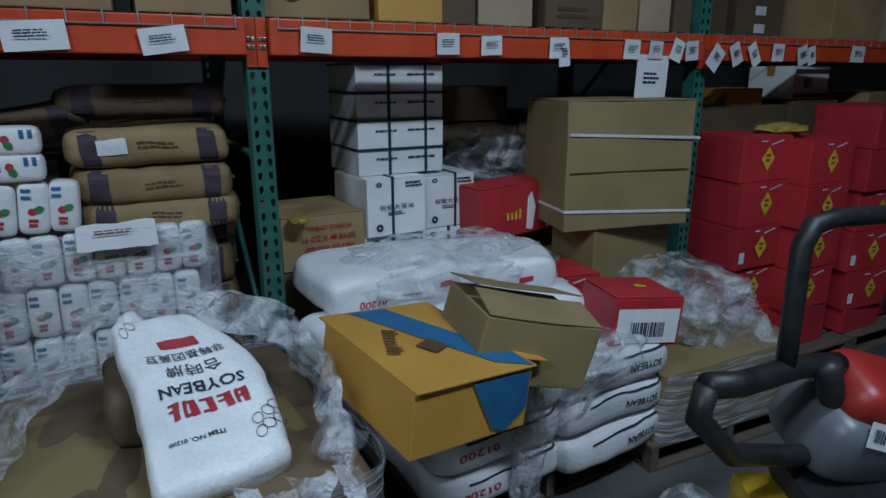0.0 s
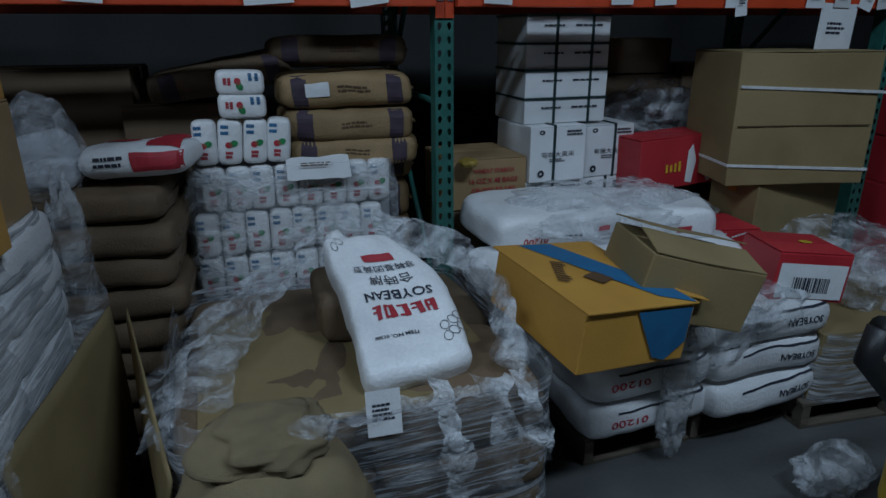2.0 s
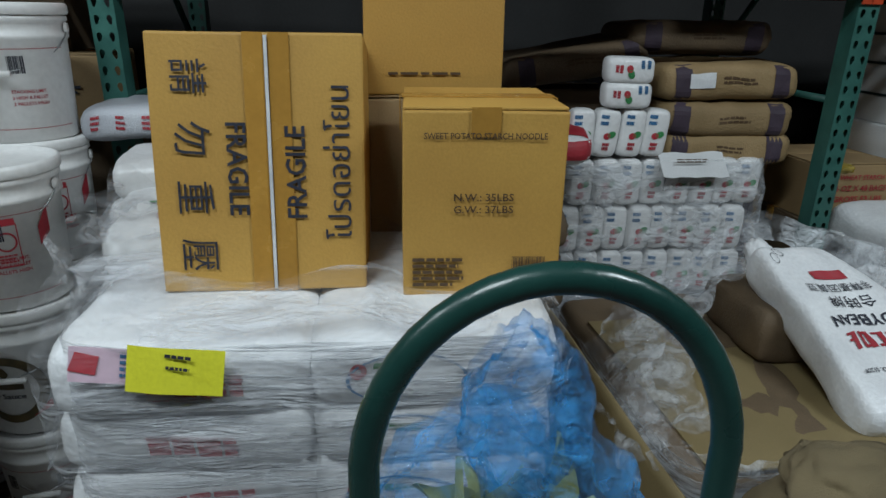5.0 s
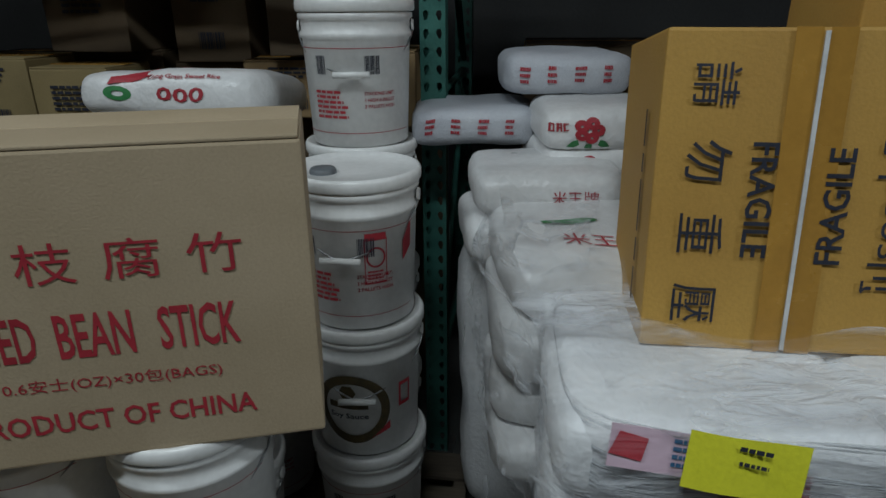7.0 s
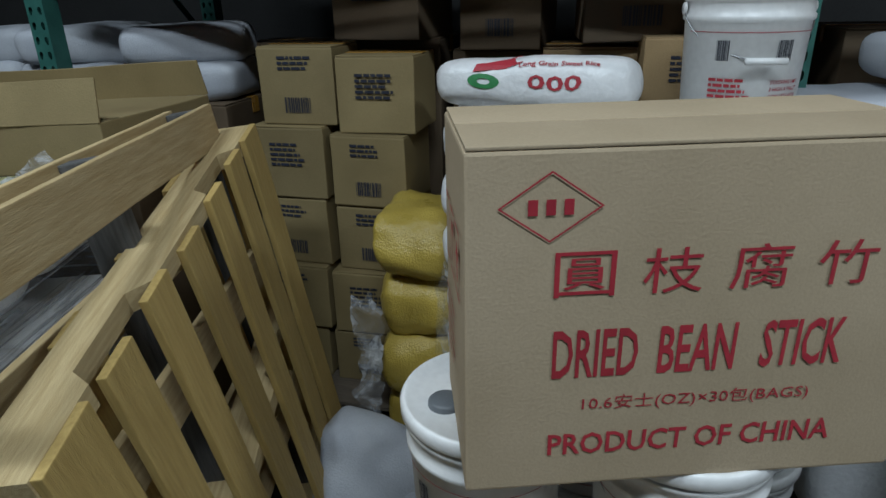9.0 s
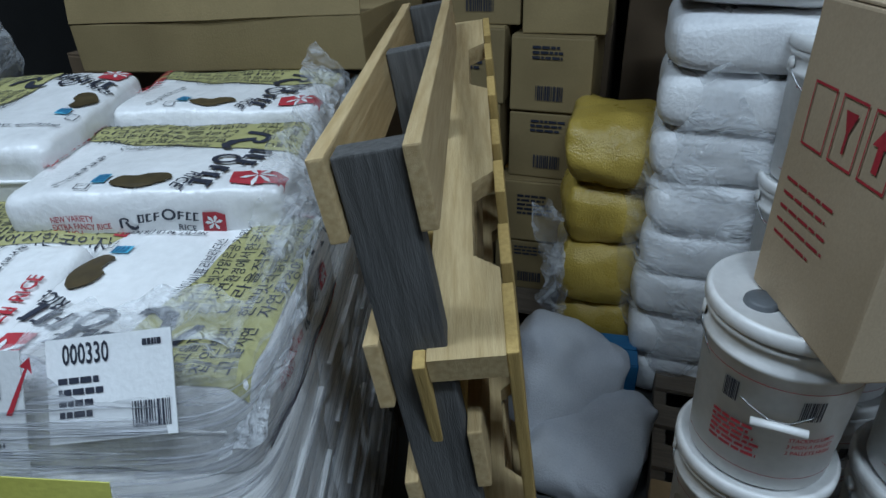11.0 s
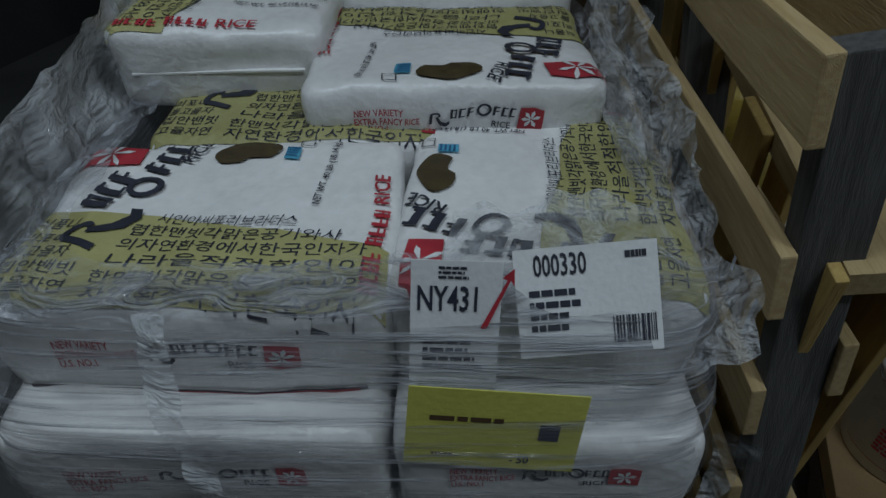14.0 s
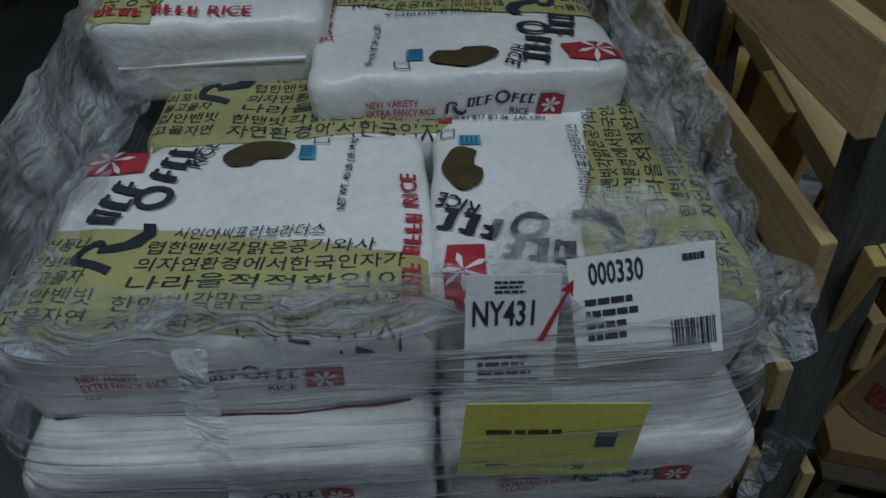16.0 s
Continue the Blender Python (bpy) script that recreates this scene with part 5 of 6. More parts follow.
part("seam", box_mesh(0.006, 0.003, 0.45, 0.0005, (0.018, -0.1555, 0.005)), STRAP_WHITE, fr)
for k, ch in enumerate("請勿重壓"):
    print_flat(fr, "lettering", text_flat(ch, 0.058, 0.062), INK, F, (-0.115, 0.155 - 0.105 * k), -90)
print_flat(fr, "lettering", text_flat("FRAGILE", 0.165, 0.036), INK, F, (-0.04, -0.005), -90)
print_flat(fr, "lettering", text_flat("FRAGILE", 0.165, 0.036), INK, F, (0.062, -0.01), 90)
print_flat(fr, "lettering", text_flat("โปรดอย่าโยน", 0.275, 0.048), INK, F, (0.135, 0.005), 90)
print_flat(fr, "print", bars_flat(0.36, 0.02, 1, 9), BROWN_INK, left_of(0.37, 0.46, 0.005), (0.08, 0), 90)

lb = carton(-0.835, 2.05, 1.09, 0.285, 0.30, 0.345, -2, ORANGE_CARD, "yellow-brown noodle carton with dark print, taped shut", seed=3)
F = front_of(0.30, 0.345, 0.005)
print_flat(lb, "lettering", text_flat("SWEET POTATO STARCH NOODLE", 0.21, 0.011), BROWN_INK, F, (0.0, 0.125))
print_flat(lb, "lettering", text_flat("N.W.: 35LBS", 0.105, 0.014), BROWN_INK, F, (0.0, 0.018))
print_flat(lb, "lettering", text_flat("G.W.: 37LBS", 0.105, 0.014), BROWN_INK, F, (0.0, -0.004))
print_flat(lb, "print", bars_flat(0.1, 0.06, 5, 6), BROWN_INK, F, (-0.075, -0.125))
print_flat(lb, "bar_code", code_flat(0.06, 0.045, 22), BROWN_INK, F, (0.085, -0.115))
print_flat(lb, "tape", rect_flat(0.05, 0.05), TAPE, front_of(0.30, 0.345, 0.0045), (0.0, 0.148))
carton(-0.9, 2.42, 1.09, 0.3, 0.3, 0.32, 0, KRAFT, "brown carton behind the noodle carton")
b3 = carton(-0.905, 2.42, 1.41, 0.3, 0.3, 0.34, 1, ORANGE_CARD, "orange-brown carton on top of another carton", seed=8)
F = front_of(0.30, 0.34, 0.005)
print_flat(b3, "lettering", text_flat("N.W.: 35LBS", 0.09, 0.014), BROWN_INK, F, (0.03, 0.04), 180)
print_flat(b3, "print", bars_flat(0.2, 0.01, 1, 7), BROWN_INK, F, (0.0, -0.125))

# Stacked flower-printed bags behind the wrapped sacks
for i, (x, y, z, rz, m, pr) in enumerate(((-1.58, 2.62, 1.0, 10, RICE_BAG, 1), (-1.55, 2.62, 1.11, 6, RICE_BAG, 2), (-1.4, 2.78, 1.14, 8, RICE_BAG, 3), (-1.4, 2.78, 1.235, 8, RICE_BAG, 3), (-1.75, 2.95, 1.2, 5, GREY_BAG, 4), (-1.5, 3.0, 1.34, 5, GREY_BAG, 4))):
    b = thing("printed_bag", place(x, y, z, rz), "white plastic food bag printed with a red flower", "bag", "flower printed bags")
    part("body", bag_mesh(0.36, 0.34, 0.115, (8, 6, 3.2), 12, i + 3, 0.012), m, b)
    f2 = lambda a, bb, sd=i + 3: on_bag_front(a, bb, 0.36, 0.34, 0.115, (8, 6, 3.2), sd, 0.012, 0.003)
    if pr == 3:
        for ang in range(5):
            print_on(b, "flower_petal", ring_flat(0.034, 0.03, 0.8, 10), RED_INK, f2, (-0.07 + 0.021 * math.cos(ang * 1.257), 0.004 + 0.019 * math.sin(ang * 1.257)), 0, 0.03)
        for la, lx, lz in ((-20, -0.045, -0.026), (200, -0.095, -0.026), (-90, -0.07, -0.03)):
            print_on(b, "leaf", poly_flat([(0, -0.007), (0.012, -0.009), (0.028, 0), (0.012, 0.009), (0, 0.007)]), GREEN_INK, f2, (lx, lz), la, 0.02)
        print_on(b, "print", brush_word(3, 0.05, 0.02, 2), RED_INK, f2, (-0.14, 0.012), 0, 0.02)
    elif pr == 4:
        for k in range(4):
            print_on(b, "red_mark", bars_flat(0.03, 0.05, 3, k), RED_INK, f2, (-0.12 + 0.075 * k, 0.0))
    else:
        print_on(b, "lettering", text_flat("米王牌", 0.1, 0.032), RED_INK, f2, (0.05, 0.0))
        print_on(b, "leaf_mark", ring_flat(0.05, 0.02, 0.9, 10), GREEN_INK, f2, (-0.06, -0.02))
stk = thing("sack_stack", place(-1.5, 2.8, 0.13), "white sacks under clear wrap beside the rack upright", "sack")
part("body", bag_mesh(0.52, 0.5, 0.9, (7, 6, 7), 14, 4, 0.02), WHITE_BAG, stk)
for i, (bx, by, bz, brz) in enumerate(((-1.47, 2.36, 0.66, 4), (-1.45, 2.38, 0.78, -3), (-1.47, 2.36, 0.90, 5), (-1.46, 2.4, 1.02, 9))):
    b = thing("printed_bag", place(bx, by, bz, brz, 5), "white plastic food bag with red lettering under clear film", "bag", "red lettered bags")
    part("body", bag_mesh(0.4, 0.52, 0.135, (7, 6, 3.0), 18, i + 61, 0.018), RICE_BAG, b)
    f2 = lambda a, bb, sd=i + 61: on_bag_front(a, bb, 0.4, 0.52, 0.135, (7, 6, 3.0), sd, 0.018, 0.0035)
    print_on(b, "lettering", text_flat("米王牌", 0.11, 0.034), RED_INK, f2, (0.05, 0.0), 0, 0.02)
    print_on(b, "leaf_mark", ring_flat(0.06, 0.02, 0.9, 10), GREEN_INK, f2, (-0.07, -0.02), 8, 0.02)
    t2 = lambda a, bb, sd=i + 61: on_bag(a, bb, 0.4, 0.52, 0.135, (7, 6, 3.0), sd, 0.018, 0.0035)
    print_on(b, "lettering", text_flat("米王牌", 0.16, 0.05), RED_INK, t2, (0.0, -0.14), 0, 0.02)
    print_on(b, "leaf_mark", ring_flat(0.12, 0.03, 0.8, 12), GREEN_INK, t2, (-0.05, -0.05), 12, 0.02)
SWELL = "milky film swelling round the stacked white bags"
ruffle(W0, [(-1.64, 2.7, 1.1), (-1.7, 2.4, 1.08), (-1.68, 2.15, 1.02), (-1.6, 1.9, 0.97), (-1.56, 1.74, 0.96)], (0.2, 0.0, 0.9), 0.24, 44, SWELL, WRAP_TOP, 0.03, 120, 24, 6.0)
ruffle(W0, [(-1.62, 2.6, 1.16), (-1.58, 2.3, 1.17), (-1.5, 2.05, 1.13), (-1.4, 1.85, 1.11)], (0.9, 0.25, 0.1), 0.3, 45, SWELL, WRAP_TOP, 0.03, 120, 24, 7.0)
ruffle(W0, [(-1.69, 2.35, 1.05), (-1.68, 2.3, 0.85), (-1.66, 2.28, 0.6), (-1.67, 2.3, 0.35)], (0.3, -0.8, 0), 0.1, 43, "loose milky film hanging beside the buckets", WRAP_TOP, 0.02, 80, 12, 9.0)

# Buckets
PROF = [(0.0, 0.0), (0.122, 0.0), (0.13, 0.006), (0.141, 0.27), (0.147, 0.275), (0.147, 0.285), (0.142, 0.29), (0.1425, 0.315), (0.149, 0.32), (0.149, 0.33), (0.144, 0.335), (0.144, 0.352)]
LID = [(0.151, 0.335), (0.155, 0.34), (0.155, 0.358), (0.151, 0.365), (0.145, 0.366), (0.141, 0.358), (0.05, 0.358), (0.0, 0.358)]
BUCKET, LIDM = lathe_mesh(PROF, 48), lathe_mesh(LID, 48)
SPOUT = lathe_mesh([(0.0, 0.012), (0.026, 0.012), (0.03, 0.008), (0.031, 0.0)], 24)
HANDLE = tube_mesh([(0.15 * math.cos(radians(a)), -0.15 * math.sin(radians(a)) * 0.55 - 0.08 * (1 - abs(math.cos(radians(a)))), 0.30 - 0.11 * math.sin(radians(a))) for a in range(0, 181, 12)], 0.0022, 6)
EAR = lathe_mesh([(0.0, 0.006), (0.014, 0.006), (0.016, 0.0)], 14)


def bucket_surface(turn, lift=0.002):
    def fn(a, b):
        r = 0.13 + (b - 0.006) * 0.0417 + lift
        t = radians(turn) + a / 0.137
        return (r * math.sin(t), -r * math.cos(t), b)
    return fn


def bucket(x, y, z, face=0, style="text", spout=False):
    ob = thing("bucket", place(x, y, z, face), "white plastic bucket with a snap-on lid, red and black label" if style != "seal" else "white plastic sauce bucket with a dark round label", "bucket", "white food buckets")
    part("body", BUCKET, BUCKET_WHITE, ob)
    part("lid", LIDM, BUCKET_WHITE, ob)
    for k in range(10):
        part("lid_tab", box_mesh(0.012, 0.003, 0.014, 0.001), BUCKET_WHITE, ob, pose(0, 0, 0, 0, 0, k * 36 + 10) @ place(0, -0.1355, 0.341))
    part("handle", HANDLE, STEEL, ob)
    for s in (-1, 1):
        part("handle_ear", EAR, BUCKET_WHITE, ob, place(s * 0.146, 0, 0.3) @ pose(0, 0, 0, 0, 90 * s, 0))
    part("handle_grip", tube_mesh([(-0.045, -0.166, 0.19), (0.045, -0.166, 0.19)], 0.008, 8), BUCKET_WHITE, ob)
    if spout:
        part("pour_spout", SPOUT, GREY_PLASTIC, ob, place(-0.06, -0.05, 0.358), "grey pour spout")
    S = bucket_surface
    if style == "seal":
        print_on(ob, "round_label", ring_flat(0.19, 0.2, 0.24, 40), SHELL_INK, S(-8), (0, 0.145), 0, 0.02)
        print_on(ob, "seal_mark", poly_flat([(0.022, 0.0), (0.011, 0.019), (-0.011, 0.019), (-0.022, 0.0), (-0.011, -0.019), (0.011, -0.019)]), SHELL_INK, S(-8), (-0.01, 0.195), 0, 0.015)
        print_on(ob, "brand_bar", rect_flat(0.1, 0.018), SHELL_INK, S(-8), (-0.01, 0.157), 0, 0.02)
        print_on(ob, "lettering", text_flat("Soy Sauce", 0.1, 0.02), INK, S(-8), (-0.01, 0.125), 0, 0.015)
        print_on(ob, "red_corner", poly_flat([(0.0, 0.0), (0.05, 0.02), (0.05, 0.045)]), RED_INK, S(-8), (0.045, 0.06), 0, 0.015)
        print_on(ob, "warning_panel", frame_flat([(-0.018, -0.035), (0.018, -0.035), (0.018, 0.035), (-0.018, 0.035)], 0.3), RED_INK, S(50), (0, 0.17), 0, 0.02)
    else:
        for zz in (0.25, 0.04):
            print_on(ob, "red_line", rect_flat(0.36, 0.0015, 14, 1), RED_INK, S(0), (0, zz), 0, 0.03)
        print_on(ob, "bar_code", code_flat(0.028, 0.045, 10), INK, S(0), (-0.085, 0.21), 0, 0.02)
        print_on(ob, "bar_code", code_flat(0.038, 0.045, 12), INK, S(0), (0.05, 0.21), 0, 0.02)
        print_on(ob, "small_print", bars_flat(0.1, 0.075, 6, 3), RED_INK, S(0), (-0.06, 0.11), 0, 0.02)
        for k, t in enumerate(("STACKING LIMIT:", "3 HIGH A PALLET", "2 PALLETS HIGH")):
            print_on(ob, "lettering", text_flat(t, 0.085, 0.009), RED_INK, S(0), (0.07, 0.14 - 0.016 * k), 0, 0.02)
        if style == "warn":
            print_on(ob, "warning_panel", rect_flat(0.048, 0.016), RED_INK, S(30), (0, 0.235), 0, 0.02)
            print_on(ob, "warning_panel", frame_flat([(-0.026, -0.055), (0.026, -0.055), (0.026, 0.055), (-0.026, 0.055)], 0.08), RED_INK, S(30), (0, 0.175), 0, 0.02)
            print_on(ob, "warning_ring", ring_flat(0.045, 0.05, 0.18, 20), RED_INK, S(30), (0, 0.185), 0, 0.02)
            print_on(ob, "small_print", bars_flat(0.04, 0.025, 3, 6), RED_INK, S(30), (0, 0.14), 0, 0.02)
            print_on(ob, "red_corner", poly_flat([(0.0, 0.0), (0.03, 0.03), (0.03, 0.1), (0.0, 0.05)]), RED_INK, S(60), (0, 0.16), 0, 0.02)
    return ob


BZ = [0.145, 0.506, 0.867]
for z, st, face in zip(BZ, ("text", "seal", "warn"), (10, 6, 0)):
    bucket(-1.99, 2.47, z, face, st, st == "warn")
for z, face in zip(BZ + [1.228], (0, 5, 14, 8)):
    bucket(-2.05, 2.79, z, face, "warn" if face == 14 else "text")
for (x, y) in ((-2.37, 2.66), (-2.34, 2.32)):
    for z in BZ[:2]:
        bucket(x, y, z, 4)
bucket(-2.37, 2.66, BZ[2], 10)
tray = thing("cardboard_tray", place(-2.36, 1.97, 0.13), "flat cardboard tray under buckets", "cardboard")
part("body", box_mesh(0.68, 0.36, 0.055, 0.004), KRAFT, tray)
b0 = [bucket(-2.535, 1.975, 0.185 + 0.3605 * k, -6, "text", k == 1) for k in range(2)]
b1 = [bucket(-2.2, 1.985, 0.185 + 0.3605 * k, 5, "seal" if k == 0 else "text") for k in range(2)]
pallet(-2.22, 2.3, 0, 0, 0.95, 1.1)

# Dried bean stick carton
BW, BD, BH = 0.63, 0.29, 0.50
bean = carton(-2.265, 1.965, 0.908, BW, BD, BH, 18.3, KRAFT_PALE, "large tan carton with red lettering for dried bean stick", tape=False, soft=0.0015, seed=2, name="large_carton", flaps=True)
F = front_of(BD, BH, 0.0025)
print_flat(bean, "diamond_frame", frame_flat([(0, -0.045), (0.065, 0), (0, 0.045), (-0.065, 0)], 0.06), RED_INK, F, (-0.21, 0.175))
for k in (-1, 0, 1):
    print_flat(bean, "brand_mark", rect_flat(0.012, 0.02), RED_INK, F, (-0.21 + 0.022 * k, 0.175))
for k, ch in enumerate("圓枝腐竹"):
    print_flat(bean, "lettering", text_flat(ch, 0.078, 0.062), RED_INK, F, (-0.163 + 0.114 * k, 0.085))
print_flat(bean, "lettering", text_flat("DRIED", 0.115, 0.072), RED_INK, F, (-0.142, -0.03))
print_flat(bean, "lettering", text_flat("BEAN", 0.105, 0.072), RED_INK, F, (-0.004, -0.03))
print_flat(bean, "lettering", text_flat("STICK", 0.115, 0.072), RED_INK, F, (0.142, -0.03))
print_flat(bean, "lettering", text_flat("10.6安士(OZ)×30包(BAGS)", 0.32, 0.026), RED_INK, F, (0.005, -0.11))
print_flat(bean, "lettering", text_flat("PRODUCT OF CHINA", 0.41, 0.036), RED_INK, F, (0.005, -0.175))
LF = left_of(BW, BH, 0.0025)
for k in range(3):
    print_flat(bean, "care_mark", frame_flat([(-0.03, -0.05), (0.03, -0.05), (0.03, 0.05), (-0.03, 0.05)], 0.08), RED_INK, LF, (-0.075 + 0.075 * k, 0.08))
print_flat(bean, "arrow_mark", poly_flat([(-0.006, -0.03), (0.006, -0.03), (0.006, 0.005), (0.018, 0.005), (0, 0.032), (-0.018, 0.005), (-0.006, 0.005)]), RED_INK, LF, (0.075, 0.08))
print_flat(bean, "glass_mark", poly_flat([(-0.015, 0.03), (0.015, 0.03), (0.003, 0.0), (0.003, -0.03), (-0.003, -0.03), (-0.003, 0.0)]), RED_INK, LF, (0.0, 0.08))
print_flat(bean, "small_print", bars_flat(0.15, 0.12, 5, 6, 1, 0.22), RED_INK, LF, (-0.04, -0.09))
sb = carton(-2.28, 1.62, 0.42, 0.36, 0.3, 0.16, -14, KRAFT_OLIVE, "brown carton with a white label in front of the buckets", seed=6)
print_flat(sb, "label", rect_flat(0.16, 0.09), PAPER, top_of(0.16, 0.004), (0.06, -0.06), 8)
print_flat(sb, "red_stripe", rect_flat(0.02, 0.12), RED_INK, top_of(0.16, 0.0045), (0.06, 0.08), 30)
carton(-2.28, 1.62, 0.0, 0.38, 0.32, 0.42, -12, KRAFT, "brown carton standing on the floor")

# Wrapped sack column with a rice bag on top
for i in range(8):
    b = thing("white_sack", place(-2.56, 2.9, 0.0 + 0.158 * i, math.sin(i * 2) * 3), "white plastic sack in a wrapped column", "sack", "wrapped rice sacks")
    part("body", bag_mesh(0.5, 0.44, 0.166, (8, 7, 3.4), 12, i + 5, 0.014), WHITE_BAG, b)
film_blob(-2.58, 2.88, 0.62, 0.27, 0.25, 0.66, 77, WRAP_MILKY, "milky crumpled wrap round a column of white sacks", 0.03, k=9)
rt = thing("rice_bag", place(-2.545, 2.86, 1.262, -3, -8), "white long grain rice bag with red and green print", "sack")
part("body", bag_mesh(0.54, 0.42, 0.14, (7, 6, 2.8), 14, 6, 0.014), RICE_BAG, rt)
for sf, yy in ((lambda a, b: on_bag_front(a, b, 0.54, 0.42, 0.14, (7, 6, 2.8), 6, 0.014, 0.003), 0.01), (lambda a, b: on_bag(a, b, 0.54, 0.42, 0.14, (7, 6, 2.8), 6, 0.014, 0.003), -0.08)):
    print_on(rt, "lettering", text_flat("000", 0.13, 0.032), RED_INK, sf, (0.06, yy - 0.01))
    print_on(rt, "small_print", text_flat("Long Grain Sweet Rice", 0.2, 0.014), RED_INK, sf, (0.07, yy + 0.03))
    print_on(rt, "green_mark", ring_flat(0.08, 0.04, 0.6, 14), GREEN_INK, sf, (-0.12, yy - 0.01))
    print_on(rt, "red_mark", poly_flat([(-0.06, -0.012), (0.07, 0.0), (0.06, 0.022), (-0.05, 0.01)]), RED_INK, sf, (-0.09, yy + 0.03), 6)

# Brown cartons on the far stack
def print_carton(x, y, z, w, d, h, rz, seed, m=None):
    # Darker olive kraft puts the light's falloff this far back into the colour.
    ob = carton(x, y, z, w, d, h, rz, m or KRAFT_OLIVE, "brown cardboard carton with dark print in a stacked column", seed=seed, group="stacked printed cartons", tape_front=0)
    F = front_of(d, h, 0.005)
    if seed % 3 == 0:
        print_flat(ob, "small_print", bars_flat(w * 0.5, h * 0.35, 5, seed), INK, F, (0, h * 0.1))
    else:
        print_flat(ob, "small_print", bars_flat(w * 0.45, h * 0.2, 3, seed), INK, F, (0, h * 0.28))
        print_flat(ob, "bar_code", code_flat(w * 0.34, h * 0.2, 14, seed), INK, F, (0, -h * 0.24))
    return ob


for c, (x0, tops) in enumerate(((-3.135, (1.39, 1.125, 0.865, 0.61, 0.355)), (-3.44, (1.42, 1.15, 0.885, 0.62, 0.36)))):
    for i, t in enumerate(tops):
        hh = t - (tops[i + 1] if i + 1 < 5 else 0.13)
        print_carton(x0 - 0.018 * i + 0.01 * math.sin(i * 4 + c), 3.24 - 0.02 * (i % 2) - 0.012 * i, t - hh, 0.282, 0.27, hh - 0.002, math.sin(i * 5 + c) * 3, i + c * 2)
pallet(-3.3, 3.3, 0, 0, 0.85, 0.8)
for i, (x, y, z, w, h, m) in enumerate(((-3.2, 3.55, 1.42, 0.36, 0.3, SHADE_DARK_CARD), (-2.75, 3.6, 1.38, 0.3, 0.3, SHADE_DARK_CARD), (-2.42, 3.45, 1.2, 0.34, 0.2, KRAFT), (-2.12, 3.3, 1.2, 0.32, 0.24, KRAFT), (-2.3, 3.4, 1.42, 0.36, 0.3, SHADE_DARK_CARD), (-3.75, 3.75, 0.0, 0.3, 1.4, SHADE_DARK_CARD))):
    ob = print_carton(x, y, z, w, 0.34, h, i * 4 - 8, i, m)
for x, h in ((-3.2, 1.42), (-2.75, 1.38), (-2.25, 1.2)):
    carton(x, 3.65, 0.0, 0.6 if x > -2.5 else 0.4, 0.5 if x > -2.5 else 0.34, h, 0, SHADE_DARK_CARD, "dark tall carton at the back of the rack")
st0 = part("strap", box_mesh(0.014, 0.002, 0.3, 0), STRAP_WHITE, None, place(-3.1, 3.372, 1.42))
tagged(st0, "white plastic strap on a dark carton", "strap")
for i in range(4):
    b = thing("yellow_sack", place(-2.93, 2.98, 0.02 + 0.225 * i, 6 * math.sin(i)), "yellow plastic grain sack with shiny creases, stacked", "sack", "yellow sacks")
    part("body", bag_mesh(0.31, 0.36, 0.245, (6, 4.5, 2.1), 22, i + 8, 0.03), YELLOW_BAG, b)
for i, (x, y, z, r) in enumerate(((-3.06, 2.6, 0.0, 25), (-2.88, 2.36, 0.0, -20), (-3.0, 2.5, 0.12, 15))):
    b = thing("grey_sack", place(x, y, z, r, 58 if i == 2 else 12, 14 * i - 8), "grey-white slumped plastic sack on the floor", "sack", "grey sacks")
    part("body", bag_mesh(0.36, 0.42, 0.17, (5, 5, 2.0), 22, i + 14, 0.045), GREY_BAG, b)
bl = carton(-2.86, 2.66, 0.0, 0.2, 0.16, 0.2, 5, BLUE_INK, "small blue carton on the floor", tape=False)
ruffle(Matrix(), [(-3.14, 2.85, 0.62), (-3.08, 2.78, 0.5), (-3.06, 2.7, 0.38), (-3.05, 2.6, 0.3)], (0.8, 0.2, 0.2), 0.13, 79, "torn clear film between cartons", None, 0.03)

# Pallets standing on edge
def standing(origin, along, up):
    """A pallet whose local x runs up and local y along; local z is its upper deck's side."""
    y = Vector(along).normalized()
    x = Vector(up)
    x = (x - y * x.dot(y)).normalized()
    z = x.cross(y)
    m = Matrix((x, y, z)).transposed().to_4x4()
    m.translation = Vector(origin)
    return m


A = Vector((-0.30, 1.03, 0.19)).normalized()
mA = standing((0, 0, 0), A, (-0.12, 0.0, 1.0))
mA.translation = Vector((-3.15, 1.965, 1.15)) - mA.col[0].to_3d() * 0.53 + mA.col[2].to_3d() * 0.067
pallet(0, 0, 0, label="yellowish wooden pallet standing on its edge with notched stringers", woods=(PINE_YELLOW, PINE_LONG), w=1.1, d=1.1, m=mA @ Matrix.Translation((0, 0, -0.13)), decks=5, bottom=7)
mB = standing((-3.15, 1.945, 0.69), (-0.27, 0.965, 0.0), (-0.15, -0.04, 1.0))


